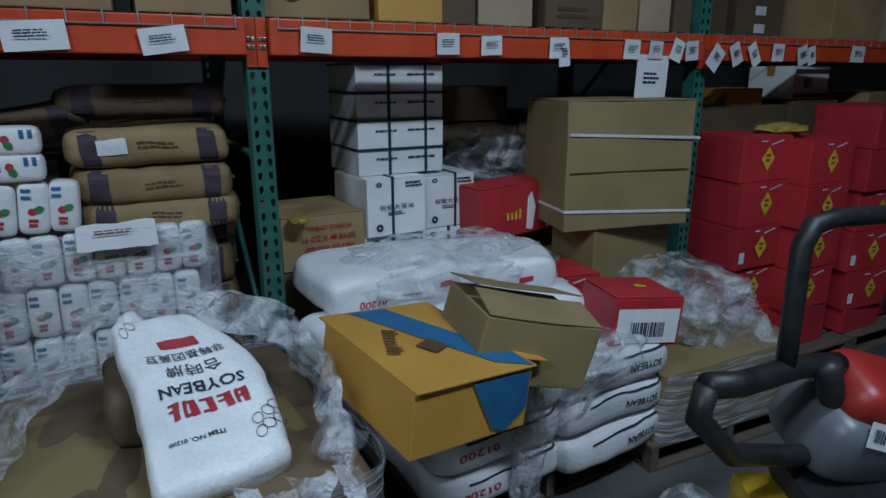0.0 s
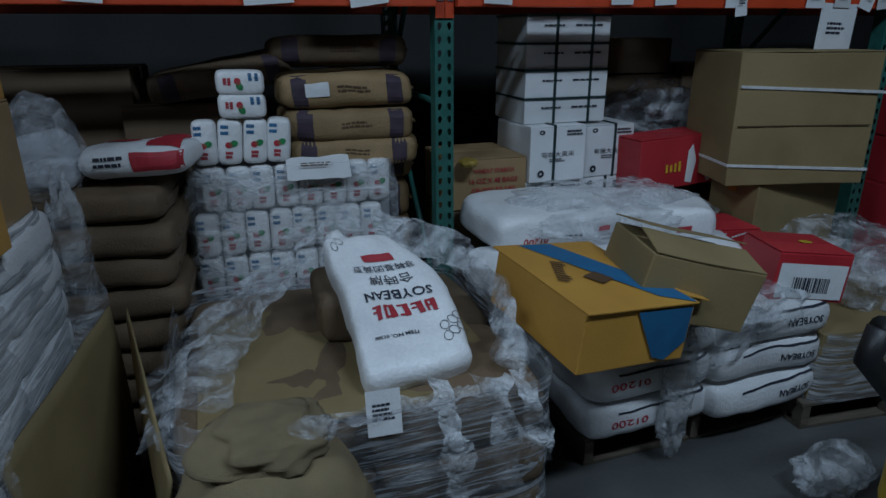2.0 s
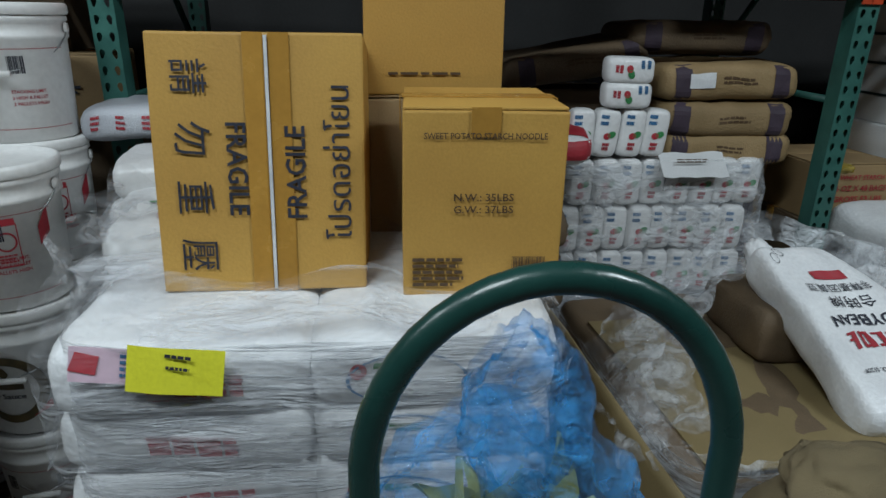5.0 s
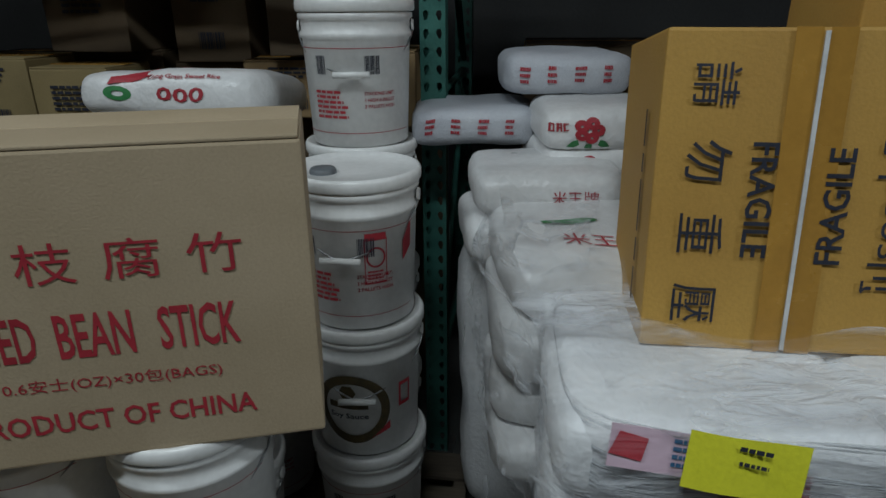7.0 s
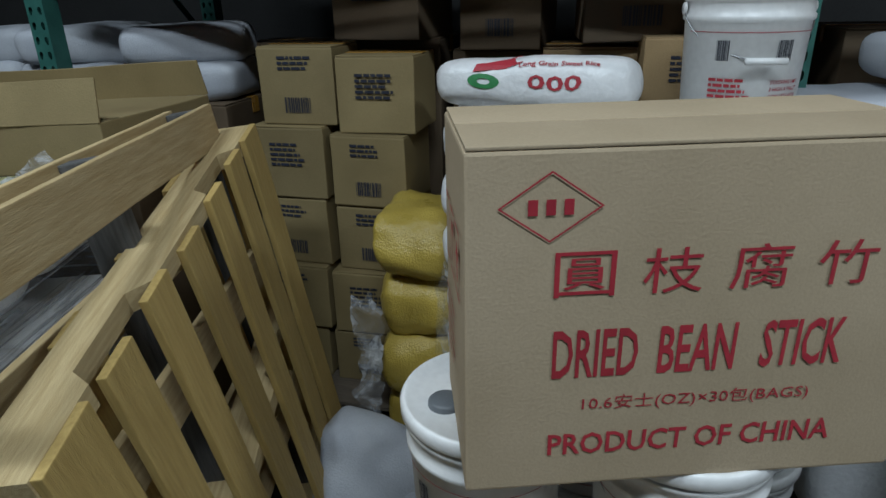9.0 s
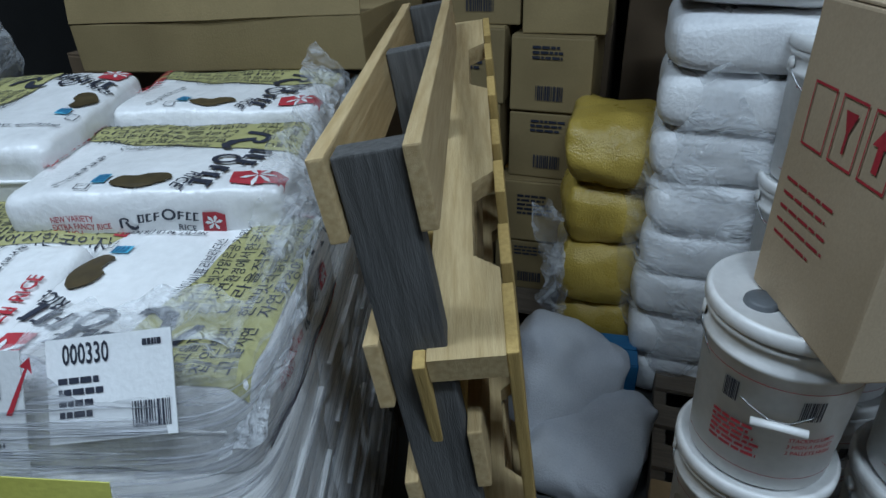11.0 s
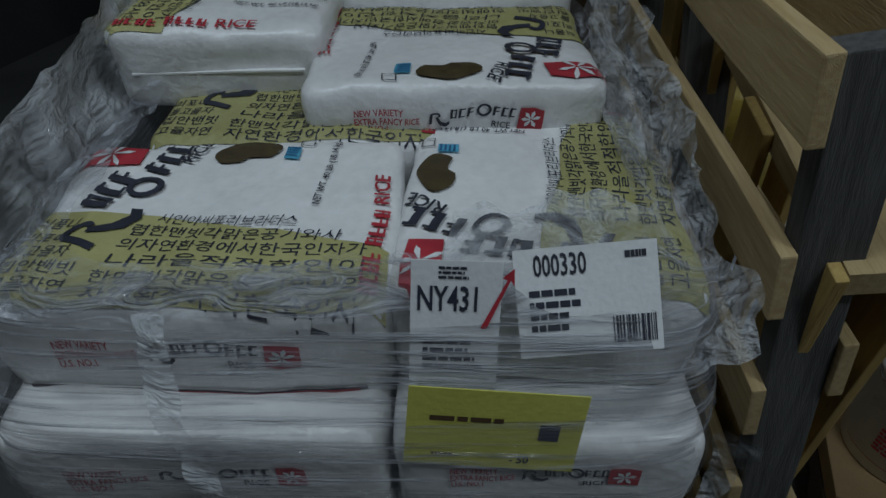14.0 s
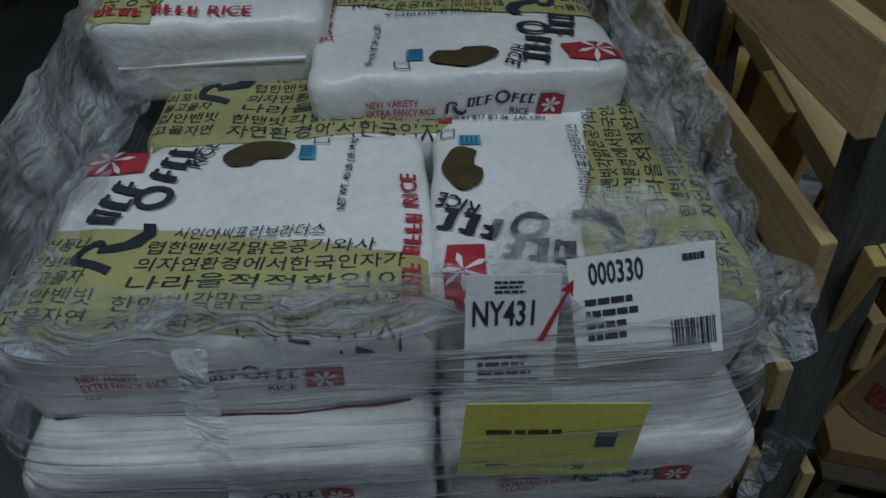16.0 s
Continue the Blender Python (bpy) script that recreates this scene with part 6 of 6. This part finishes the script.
def end_pallet(m, w, h):
    """Stringers upright (along local x), deck boards along local y on both sides."""
    ob = thing("pallet", m, "pale wooden pallet standing on end with grey stringers", "pallet")
    for i in range(3):
        part("stringer", box_mesh(h - 0.03, 0.04, 0.078, 0.003, (0, -w / 2 + 0.025 + i * (w - 0.05) / 2, -0.046), soft=0.003, seed=i), GREY_WOOD, ob)
    for zz in (0.033, -0.067):
        for i in range(6 if zz > 0 else 4):
            n = 5 if zz > 0 else 3
            xx = h / 2 - 0.06 - (h - 0.12) * i / n
            part("deck_board", box_mesh(w + 0.01, 0.1, 0.02, 0.003, soft=0.003, seed=i), PINE, ob, Matrix.Translation((xx, 0, zz)) @ pose(0, 0, 0, 0, 0, 90))
    return ob


end_pallet(mB, 1.02, 1.3)

# Wrapped pallet of rice bags
RE = (17, 14, 6.5)
RL, RW, RH = 0.44, 0.335, 0.142
RM = place(-3.20, 1.22, 0, 17)


def swoosh(k):
    """A thick brushed loop with a heavy tail."""
    arc = [(-0.02 * k + 0.42 * k * math.cos(t), 0.2 * k + 0.3 * k * math.sin(t)) for t in np.linspace(-0.6, 3.6, 12)]
    inner = [(-0.02 * k + 0.24 * k * math.cos(t), 0.2 * k + 0.12 * k * math.sin(t)) for t in np.linspace(-0.6, 3.6, 12)]
    band = np.array(arc + inner), [(q, q + 1, 13 + q, 12 + q) for q in range(11)]
    stem = poly_flat([(-0.5 * k, -0.62 * k), (-0.28 * k, -0.6 * k), (-0.2 * k, 0.3 * k), (-0.42 * k, 0.32 * k)])
    tail = poly_flat([(0.0, 0.02 * k), (0.2 * k, 0.1 * k), (0.45 * k, -0.35 * k), (0.85 * k, -0.5 * k), (1.15 * k, -0.3 * k), (1.2 * k, -0.6 * k), (0.85 * k, -0.85 * k), (0.4 * k, -0.75 * k), (0.15 * k, -0.4 * k)])
    return joined([band, stem, tail])


def stamp_flat(w, h):
    return poly_flat([(-w * 0.5, -h * 0.44), (-w * 0.1, -h * 0.5), (w * 0.48, -h * 0.46), (w * 0.5, h * 0.4), (w * 0.1, h * 0.5), (-w * 0.47, h * 0.47)])


def flower_flat(w, h):
    return joined([turn2(poly_flat([(0.04 * w, -0.02 * h), (0.3 * w, -0.09 * h), (0.44 * w, 0.0), (0.3 * w, 0.09 * h), (0.04 * w, 0.02 * h)]), a) for a in (20, 75, 130, 180, 235, 300)])


def bowl_flat(w, h):
    pts = []
    for k in range(22):
        t = 2 * math.pi * k / 22
        r = 1 - (0.45 if 17 <= k <= 18 else 0.0) + 0.05 * math.sin(5 * t)
        pts.append((w / 2 * math.cos(t) * r, h / 2 * math.sin(t) * r * (1.1 if math.sin(t) > 0 else 0.8)))
    return poly_flat(pts)


ROWS = (("시인아씨표리브라더스", 0.36, 0.44), ("렵한맨빗각맑은공기와사", 0.31, 0.36), ("의자연환경에서한국인자가", 0.30, 0.28), ("나라을적적한인이", 0.30, 0.20), ("한맨빗각맑은공기와사의", 0.28, 0.12), ("자연환경에서한국인자", 0.28, 0.045))
LEFT_ROWS = (("식품니", 0.01, 0.43, 0.11), ("리포니", 0.0, 0.34, 0.12), ("들고을자", -0.01, 0.26, 0.16), ("집안밴빗", -0.02, 0.18, 0.2), ("고을자연", -0.02, 0.10, 0.2))


def panel_rows(L, W):
    out = []
    for body, u, v in ROWS:
        end = 0.93 if v < 0.3 else 0.86 if v < 0.4 else 0.74
        w = (end - u) * L
        out.append(turn2(text_flat(body, w, 0.062 * W), -3.5, ((u - 0.5) * L + w / 2, (v - 0.5) * W)))
    for body, u, v, w in LEFT_ROWS:
        out.append(turn2(text_flat(body, w * L, 0.062 * W), -3.5, ((max(u, 0.03) - 0.5) * L + w * L / 2, (v - 0.5) * W)))
    return joined(out)


def print_rice(ob, L, W, H, seed, amp):
    """The front panel of a rice bag, laid on its upper side."""
    at = lambda u, v: ((u - 0.5) * L, (v - 0.5) * W)
    lay = lambda lift: (lambda a, b: on_bag(a, b, L, W, H, RE, seed, amp, lift))
    low, mid, high = lay(0.0025), lay(0.0036), lay(0.0048)
    edge = [(0.01, 0.02), (0.985, 0.02), (0.985, 0.27), (0.86, 0.31), (0.7, 0.38), (0.5, 0.43), (0.36, 0.47), (0.2, 0.49), (0.01, 0.52)]
    print_on(ob, "olive_panel", poly_flat([at(*p) for p in edge]), OLIVE_INK, low, (0, 0), 0, 0.02)
    print_on(ob, "panel_lettering", panel_rows(L, W), INK, mid, (0, 0), 0, 0.035)
    print_on(ob, "brush_mark", swoosh(0.052), INK, high, at(0.19, 0.36), 72, 0.015)
    print_on(ob, "brush_mark", brush_word(3, 0.082, 0.04, 3, 0.42), INK, high, at(0.165, 0.64), 76, 0.02)
    print_on(ob, "brush_mark", ring_flat(0.044, 0.05, 0.36, 16), INK, high, at(0.262, 0.66), 70, 0.015)
    print_on(ob, "brush_mark", brush_word(3, 0.075, 0.038, 5, 0.42), INK, high, at(0.285, 0.86), 72, 0.02)
    print_on(ob, "lettering", text_flat("RICE", 0.052, 0.02), INK, high, at(0.36, 0.9), 66, 0.02)
    print_on(ob, "red_stamp", stamp_flat(0.088, 0.05), RED_INK, mid, at(0.105, 0.88), 2, 0.02)
    print_on(ob, "stamp_flower", flower_flat(0.07, 0.045), PAPER, high, at(0.105, 0.88), 0, 0.02)
    print_on(ob, "grain_mark", bowl_flat(0.088, 0.052), SHELL_INK, mid, at(0.515, 0.87), 4, 0.015)
    print_on(ob, "blue_label", rect_flat(0.022, 0.028), LIGHT_BLUE_INK, mid, at(0.655, 0.85), -4, 0.02)
    print_on(ob, "blue_label", bars_flat(0.02, 0.024, 4, 2), BLUE_INK, high, at(0.655, 0.85), -4, 0.02)
    print_on(ob, "grey_label", frame_flat([(-0.011, -0.009), (0.011, -0.009), (0.011, 0.009), (-0.011, 0.009)], 0.16), INK, mid, at(0.7, 0.93), -4, 0.02)
    print_on(ob, "lettering", text_flat("NET WT. 40 LB (18.14 kg)", 0.135, 0.0125), INK, mid, at(0.785, 0.73), 84, 0.02)
    print_on(ob, "red_brand", brush_word(4, 0.062, 0.02, 8, 0.34), RED_INK, high, at(0.945, 0.15), 88, 0.02)
    print_on(ob, "red_brand", brush_word(4, 0.066, 0.02, 9, 0.34), RED_INK, high, at(0.945, 0.37), 88, 0.02)
    print_on(ob, "lettering", text_flat("RICE", 0.058, 0.02), RED_INK, high, at(0.945, 0.59), 88, 0.02)


def on_side(x, z, L, W, H, seed, amp, lift, far):
    """The long side of a bag: the near one, or the far one when the bag is turned round."""
    if not far:
        return on_bag_front(x, z, L, W, H, RE, seed, amp, lift)
    k = max(0.02, 1 - abs(2 * x / L) ** RE[0] - abs(2 * z / H) ** RE[2]) ** (1 / RE[1])
    q = field((-x, k * W / 2, z), seed, amp)
    return (q.x, q.y + lift, q.z + H / 2)


def print_side(ob, L, W, H, seed, amp, far=False):
    """The narrow side of a rice bag that faces the aisle."""
    frs = lambda a, b: on_side(a, b, L, W, H, seed, amp, 0.003, far)
    print_on(ob, "edge_band", rect_flat(L * 0.86, 0.014), PURPLE_BAND, frs, (0.0, -0.05), 0, 0.03)
    print_on(ob, "edge_band", rect_flat(L * 0.5, 0.006), RED_INK, lambda a, b: on_side(a, b, L, W, H, seed, amp, 0.004, far), (L * 0.16, -0.048), 0, 0.03)
    k = L / 0.44
    for body, w, x, z in (("NEW VARIETY", 0.07, -0.105, 0.022), ("EXTRA FANCY RICE", 0.094, -0.093, 0.009), ("U.S. NO.1", 0.047, -0.116, -0.004)):
        print_on(ob, "lettering", text_flat(body, w * k, 0.0105), RED_INK, frs, (x * k, z), 2, 0.02)
    print_on(ob, "brush_mark", swoosh(0.017), INK, frs, (-0.025 * k, 0.014), 0, 0.015)
    print_on(ob, "brush_mark", brush_word(3, 0.036 * k, 0.015, 3), INK, frs, (0.012 * k, 0.019), 0, 0.02)
    print_on(ob, "brush_mark", ring_flat(0.02, 0.02, 0.36, 14), INK, frs, (0.042 * k, 0.021), 0, 0.02)
    print_on(ob, "brush_mark", brush_word(3, 0.034 * k, 0.015, 5), INK, frs, (0.07 * k, 0.021), 0, 0.02)
    print_on(ob, "lettering", text_flat("RICE", 0.026, 0.009), INK, frs, (0.068 * k, 0.002), 0, 0.02)
    print_on(ob, "red_stamp", stamp_flat(0.034, 0.034), RED_INK, frs, (0.108 * k, 0.013), 0, 0.02)
    print_on(ob, "stamp_flower", flower_flat(0.03, 0.03), PAPER, lambda a, b: on_side(a, b, L, W, H, seed, amp, 0.0045, far), (0.108 * k, 0.013), 0, 0.02)


def rice_bag(x, y, z, rz, seed, rx=0, ry=0, top=True, side=True, L=RL, W=RW, H=RH, amp=0.013, n=26, far=False):
    ob = thing("rice_bag", RM @ place(x, y, z, rz, rx, ry), "white rice bag with olive panel, black brush marks, red print" if top else "white rice bag under stretch wrap in the stack", "sack", "rice bags on the pallet")
    part("body", bag_mesh(L, W, H, RE, n, seed, amp), RICE_BAG, ob)
    for s in (-1, 1):
        part("sewn_end", box_mesh(0.014, W * 0.8, 0.004, 0.001, (s * L * 0.5, 0, H * 0.5), soft=0.003, seed=seed), RICE_BAG, ob)
    if top:
        print_rice(ob, L, W, H, seed, amp)
    if side:
        print_side(ob, L, W, H, seed, amp, far)
    return ob


pallet(0, 0, 0, label="wooden pallet under wrapped rice bags", m=RM @ place(-0.35, 0.53, 0), w=0.8, d=1.06)
LAYER = 0.1392
long_bag = rice_bag(-0.515, 0.165, 0.13 + 5 * LAYER, 0, 17, 0, 0, False, True, 0.43, 0.335, 0.15, 0.012, 16)
short_bag = rice_bag(-0.13, 0.165, 0.13 + 5 * LAYER, 0, 18, 0, 0, False, True, 0.34, 0.335, 0.15, 0.012, 16)
for k in range(6):
    for q, yy in enumerate((0.165, 0.495, 0.83)):
        if k != 5 or q:
            for bag, xx, w in ((long_bag, -0.515, 2), (short_bag, -0.13, 3)):
                copy_thing(bag, RM @ place(xx + 0.008 * math.sin(k * w), yy + 0.008 * math.cos(k * 3), 0.13 + k * LAYER, 1.6 * math.sin(k * 4 + w)))
TOP = 0.13 + 6 * LAYER
rice_bag(-0.515, 0.232, TOP - 0.006, 1, 3, 2)
rice_bag(-0.13, 0.292, TOP - 0.004, 88, 5, 0, 2, True, True, 0.43, 0.335)
rice_bag(-0.455, 0.565, TOP - 0.012, -1, 9, 0, 0, True, False)
rice_bag(-0.235, 0.605, TOP + 0.07, 181, 8, 0, 0, True, True, 0.44, 0.335, 0.13, far=True)
rice_bag(-0.60, 0.765, TOP + 0.115, -88, 12, 0, 2, True, False, 0.44, 0.33, 0.13)
rice_bag(-0.235, 0.945, TOP + 0.085, 180, 14, 0, 0, True, False)


def rice_wrap(u, v):
    """Sleeve of film: tight below, leaning in at the top and turned over the upper bags."""
    t = 2 * math.pi * u
    c, s = math.cos(t), math.sin(t)
    k = (abs(c) ** 11 + abs(s) ** 11) ** (-1 / 11)
    x, y = c * k, s * k
    z = 0.1 + 1.0 * min(1.0, v / 0.9)
    lean = 0.0 if z < 0.93 else (z - 0.93) / 0.17
    a, front, back = 0.402 - 0.016 * lean, -0.022 + 0.062 * lean ** 1.4, 1.03
    turn = max(0.0, (v - 0.9) / 0.1)
    px, py = -0.345 + x * a, (front + back) / 2 + y * (back - front) / 2
    layer = abs(((z - 0.13) / LAYER) % 1 - 0.5) * 2
    p = Vector((px, py, z * 3))
    w = folds(p, 17, 3.0) * 0.006 + folds(Vector((px * 0.5, py * 0.5, z * 9)), 5, 4.0) * 0.004 - 0.012 * max(0, layer - 0.55)
    q = Vector((px + x * w, py + y * w, z))
    if turn:
        q += Vector((-x * 0.06 * turn, -y * 0.075 * turn, 0.02 * math.sin(turn * 2.2) + 0.016 * noise.noise(Vector((px * 16, py * 16, turn * 2)))))
    return q


wrap = thing("stretch_wrap", RM, "layered stretch wrap tight round rice bags on a pallet", "plastic wrap")
part("film", sheet_mesh(rice_wrap, 220, 110, smooth=True), WRAP_RICE, wrap)


ruffle(RM, [(0.03, 0.02, 1.06), (0.045, 0.2, 1.10), (0.04, 0.5, 1.15), (0.03, 0.85, 1.2)], (0.5, 0, 0.75), 0.11, 1, "crinkled clear film edge along the rice bags", amp=0.022)
ruffle(RM, [(0.0, 0.3, 1.12), (0.0, 0.6, 1.2), (-0.02, 0.95, 1.25)], (0.7, 0, -0.6), 0.13, 2, "crinkled clear film edge along the rice bags", amp=0.02)
ruffle(RM, [(-0.7, 0.075, 1.105), (-0.5, 0.085, 1.115), (-0.3, 0.085, 1.12), (-0.1, 0.085, 1.13), (0.02, 0.07, 1.12)], (0, 0.6, 0.35), 0.09, 3, "gathered rim of stretch wrap over the rice bags", WRAP_RICE, amp=0.012, n=160)
ruffle(RM, [(-0.24, 0.15, 1.125), (-0.12, 0.16, 1.132), (0.01, 0.17, 1.12)], (0.1, 1, 0.05), 0.14, 4, "loose clear film over a rice bag", amp=0.014, n=80, rows=24)
ruffle(RM, [(0.05, -0.01, 1.0), (0.062, 0.0, 0.9), (0.055, -0.01, 0.78), (0.06, 0.0, 0.62)], (0.8, -0.5, 0), 0.045, 5, "torn clear film down the corner of the load", amp=0.014)
ruffle(RM, [(-0.51, 0.03, 1.12), (-0.505, -0.02, 1.02), (-0.47, -0.035, 0.9), (-0.45, -0.035, 0.76)], (0.9, -0.2, 0), 0.05, 6, "twisted tail of blue-tinted wrap hanging down", WRAP_MILKY, 0.01)
ruffle(RM, [(-0.735, 0.02, 1.06), (-0.73, 0.35, 1.13), (-0.735, 0.7, 1.2), (-0.75, 1.02, 1.24)], (-0.12, 0, 1), 0.2, 7, "milky film standing up beside the rice bags", WRAP_MILKY, 0.03, 80, 16, 8.0)


def slip(x, z, y, w, h, m, label, ry=0, rx=-3):
    ob = thing("label_slip", RM @ place(x, y, z, 0, rx, ry), label, "label")
    part("sheet", box_mesh(w, 0.0015, h, 0), m, ob)
    return ob


s1 = slip(-0.232, 1.035, 0.018, 0.085, 0.135, PAPER, "white shipping label under stretch wrap", 2, -20)
print_flat(s1, "lettering", text_flat("NY431", 0.056, 0.026), INK, front_of(0.0015, 0.135, 0.001), (-0.008, 0.03))
print_flat(s1, "small_print", bars_flat(0.034, 0.014, 3, 3), INK, front_of(0.0015, 0.135, 0.001), (0, 0.055))
print_flat(s1, "small_print", bars_flat(0.06, 0.035, 4, 3), INK, front_of(0.0015, 0.135, 0.001), (0, -0.03))
print_flat(s1, "red_tick", poly_flat([(-0.012, -0.03), (-0.006, -0.03), (0.014, 0.02), (0.018, 0.014), (0.017, 0.032), (0.006, 0.022), (0.011, 0.02)]), RED_INK, front_of(0.0015, 0.135, 0.001), (0.036, 0.03))
s2 = slip(-0.098, 1.075, 0.03, 0.135, 0.105, PAPER, "white barcode label under stretch wrap", -7, -34)
print_flat(s2, "lettering", text_flat("000330", 0.05, 0.022), INK, front_of(0.0015, 0.105, 0.001), (-0.024, 0.036))
print_flat(s2, "lettering", bars_flat(0.022, 0.012, 1, 6), INK, front_of(0.0015, 0.105, 0.001), (0.048, 0.038))
print_flat(s2, "bar_code", code_flat(0.04, 0.026, 14), INK, front_of(0.0015, 0.105, 0.001), (0.042, -0.03))
print_flat(s2, "small_print", bars_flat(0.05, 0.045, 4, 5), INK, front_of(0.0015, 0.105, 0.001), (-0.03, -0.01))
s3 = slip(-0.195, 0.948, -0.012, 0.175, 0.105, DULL_YELLOW, "yellow paper slip on wrapped rice bags", 5, -8)
print_flat(s3, "lettering", text_flat("- 50", 0.02, 0.011), INK, front_of(0.0015, 0.105, 0.001), (0.03, -0.038))
print_flat(s3, "square_mark", rect_flat(0.02, 0.022), INK, front_of(0.0015, 0.105, 0.001), (0.055, 0.002))
print_flat(s3, "small_print", bars_flat(0.1, 0.012, 1, 8), BROWN_INK, front_of(0.0015, 0.105, 0.001), (-0.015, 0.012))
print_flat(s3, "small_print", bars_flat(0.03, 0.006, 1, 4), BROWN_INK, front_of(0.0015, 0.105, 0.001), (-0.045, -0.036))

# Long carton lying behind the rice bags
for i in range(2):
    carton(-3.95, 2.55, 0.0 + 0.59 * i, 0.95, 0.5, 0.588, 0, SHADE_DARK_CARD, "dark carton behind the rice pallet", seed=i)
lc = thing("carton", place(-3.86, 2.42, 1.18, 2, 0, -3), "long tan carton with its flaps open", "box")
# Olive kraft in place of tan: the weak light is put into the colour.
part("body", box_mesh(0.8, 0.44, 0.12, 0.004, soft=0.004), KRAFT_OLIVE, lc)
part("flap", box_mesh(0.8, 0.005, 0.1, 0.001, (0, 0, 0), soft=0.005), KRAFT_OLIVE, lc, place(0, -0.22, 0.12, 0, -12))
part("flap", box_mesh(0.8, 0.005, 0.1, 0.001, (0, 0, 0), soft=0.005), KRAFT_OLIVE, lc, place(0, 0.22, 0.12, 0, 12))
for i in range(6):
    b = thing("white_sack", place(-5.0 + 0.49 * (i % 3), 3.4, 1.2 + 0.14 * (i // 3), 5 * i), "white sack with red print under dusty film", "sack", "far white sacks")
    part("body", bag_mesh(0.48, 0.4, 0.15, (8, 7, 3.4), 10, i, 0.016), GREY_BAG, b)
carton(-4.5, 3.4, 0.0, 1.45, 0.42, 1.2, 0, SHADE_DARK_CARD, "dark carton under white sacks")

# Hand truck with a green tube handle and a blue bag of vegetables
ht = thing("hand_truck", place(-0.893, 1.214, 0.02, 0), "dark green tubular hand truck with a rounded handle", "hand truck")
part("frame", tube_mesh([(-0.135, 0.0, 0.05), (-0.135, 0.0, 0.9), (-0.135, 0, 1.2)] + [(-0.135 * math.cos(radians(a)), 0.0, 1.245 + 0.155 * math.sin(radians(a))) for a in range(6, 175, 8)] + [(0.135, 0, 1.2), (0.135, 0, 0.9), (0.135, 0, 0.05)], 0.0115, 14), GREEN_TUBE, ht)
for z in (0.3, 0.7):
    part("cross_bar", tube_mesh([(-0.135, 0, z), (0.135, 0, z)], 0.012, 8), GREEN_TUBE, ht)
part("toe_plate", box_mesh(0.3, 0.2, 0.006, 0.001, (0, 0.1, 0.02)), GREEN_TUBE, ht)
for s in (-1, 1):
    part("wheel", lathe_mesh([(0.0, -0.03), (0.09, -0.03), (0.11, -0.015), (0.11, 0.015), (0.09, 0.03), (0.0, 0.03)], 20), BLACK_PLASTIC, ht, Matrix.Translation((s * 0.12, -0.08, 0.11)) @ pose(0, 0, 0, 0, 90, 0))
carton(-0.893, 1.35, 0.05, 0.24, 0.18, 0.9, 0, KRAFT, "brown carton on the hand truck")
gb = thing("blue_bag", place(-0.89, 1.36, 0.955, 0), "pale green vegetables in a blue plastic bag", "bag")
for k in range(26):
    rg = random.Random(k)
    leaf = sheet_mesh(lambda u, v: ((u - 0.5) * 0.07 * math.sin(math.pi * min(1, v + 0.12)), 0.03 * (u - 0.5) ** 2, v * 0.13 - 0.02), 4, 5, "leaf", True)
    part("leaf", leaf, PALE_GREENS, gb, place(rg.uniform(-0.07, 0.07), rg.uniform(-0.05, 0.03), rg.uniform(0.0, 0.1), rg.uniform(-180, 180), rg.uniform(-60, 60), rg.uniform(-60, 60)))
part("film", crumple_mesh(0.125, 0.1, 0.14, 14, 0.03, 52, 4.5), BLUE_FILM, gb, place(0.0, 0, 0.1))
part("film", crumple_mesh(0.05, 0.05, 0.08, 15, 0.03, 32, 5), BLUE_FILM, gb, place(0.02, 0.03, 0.23))
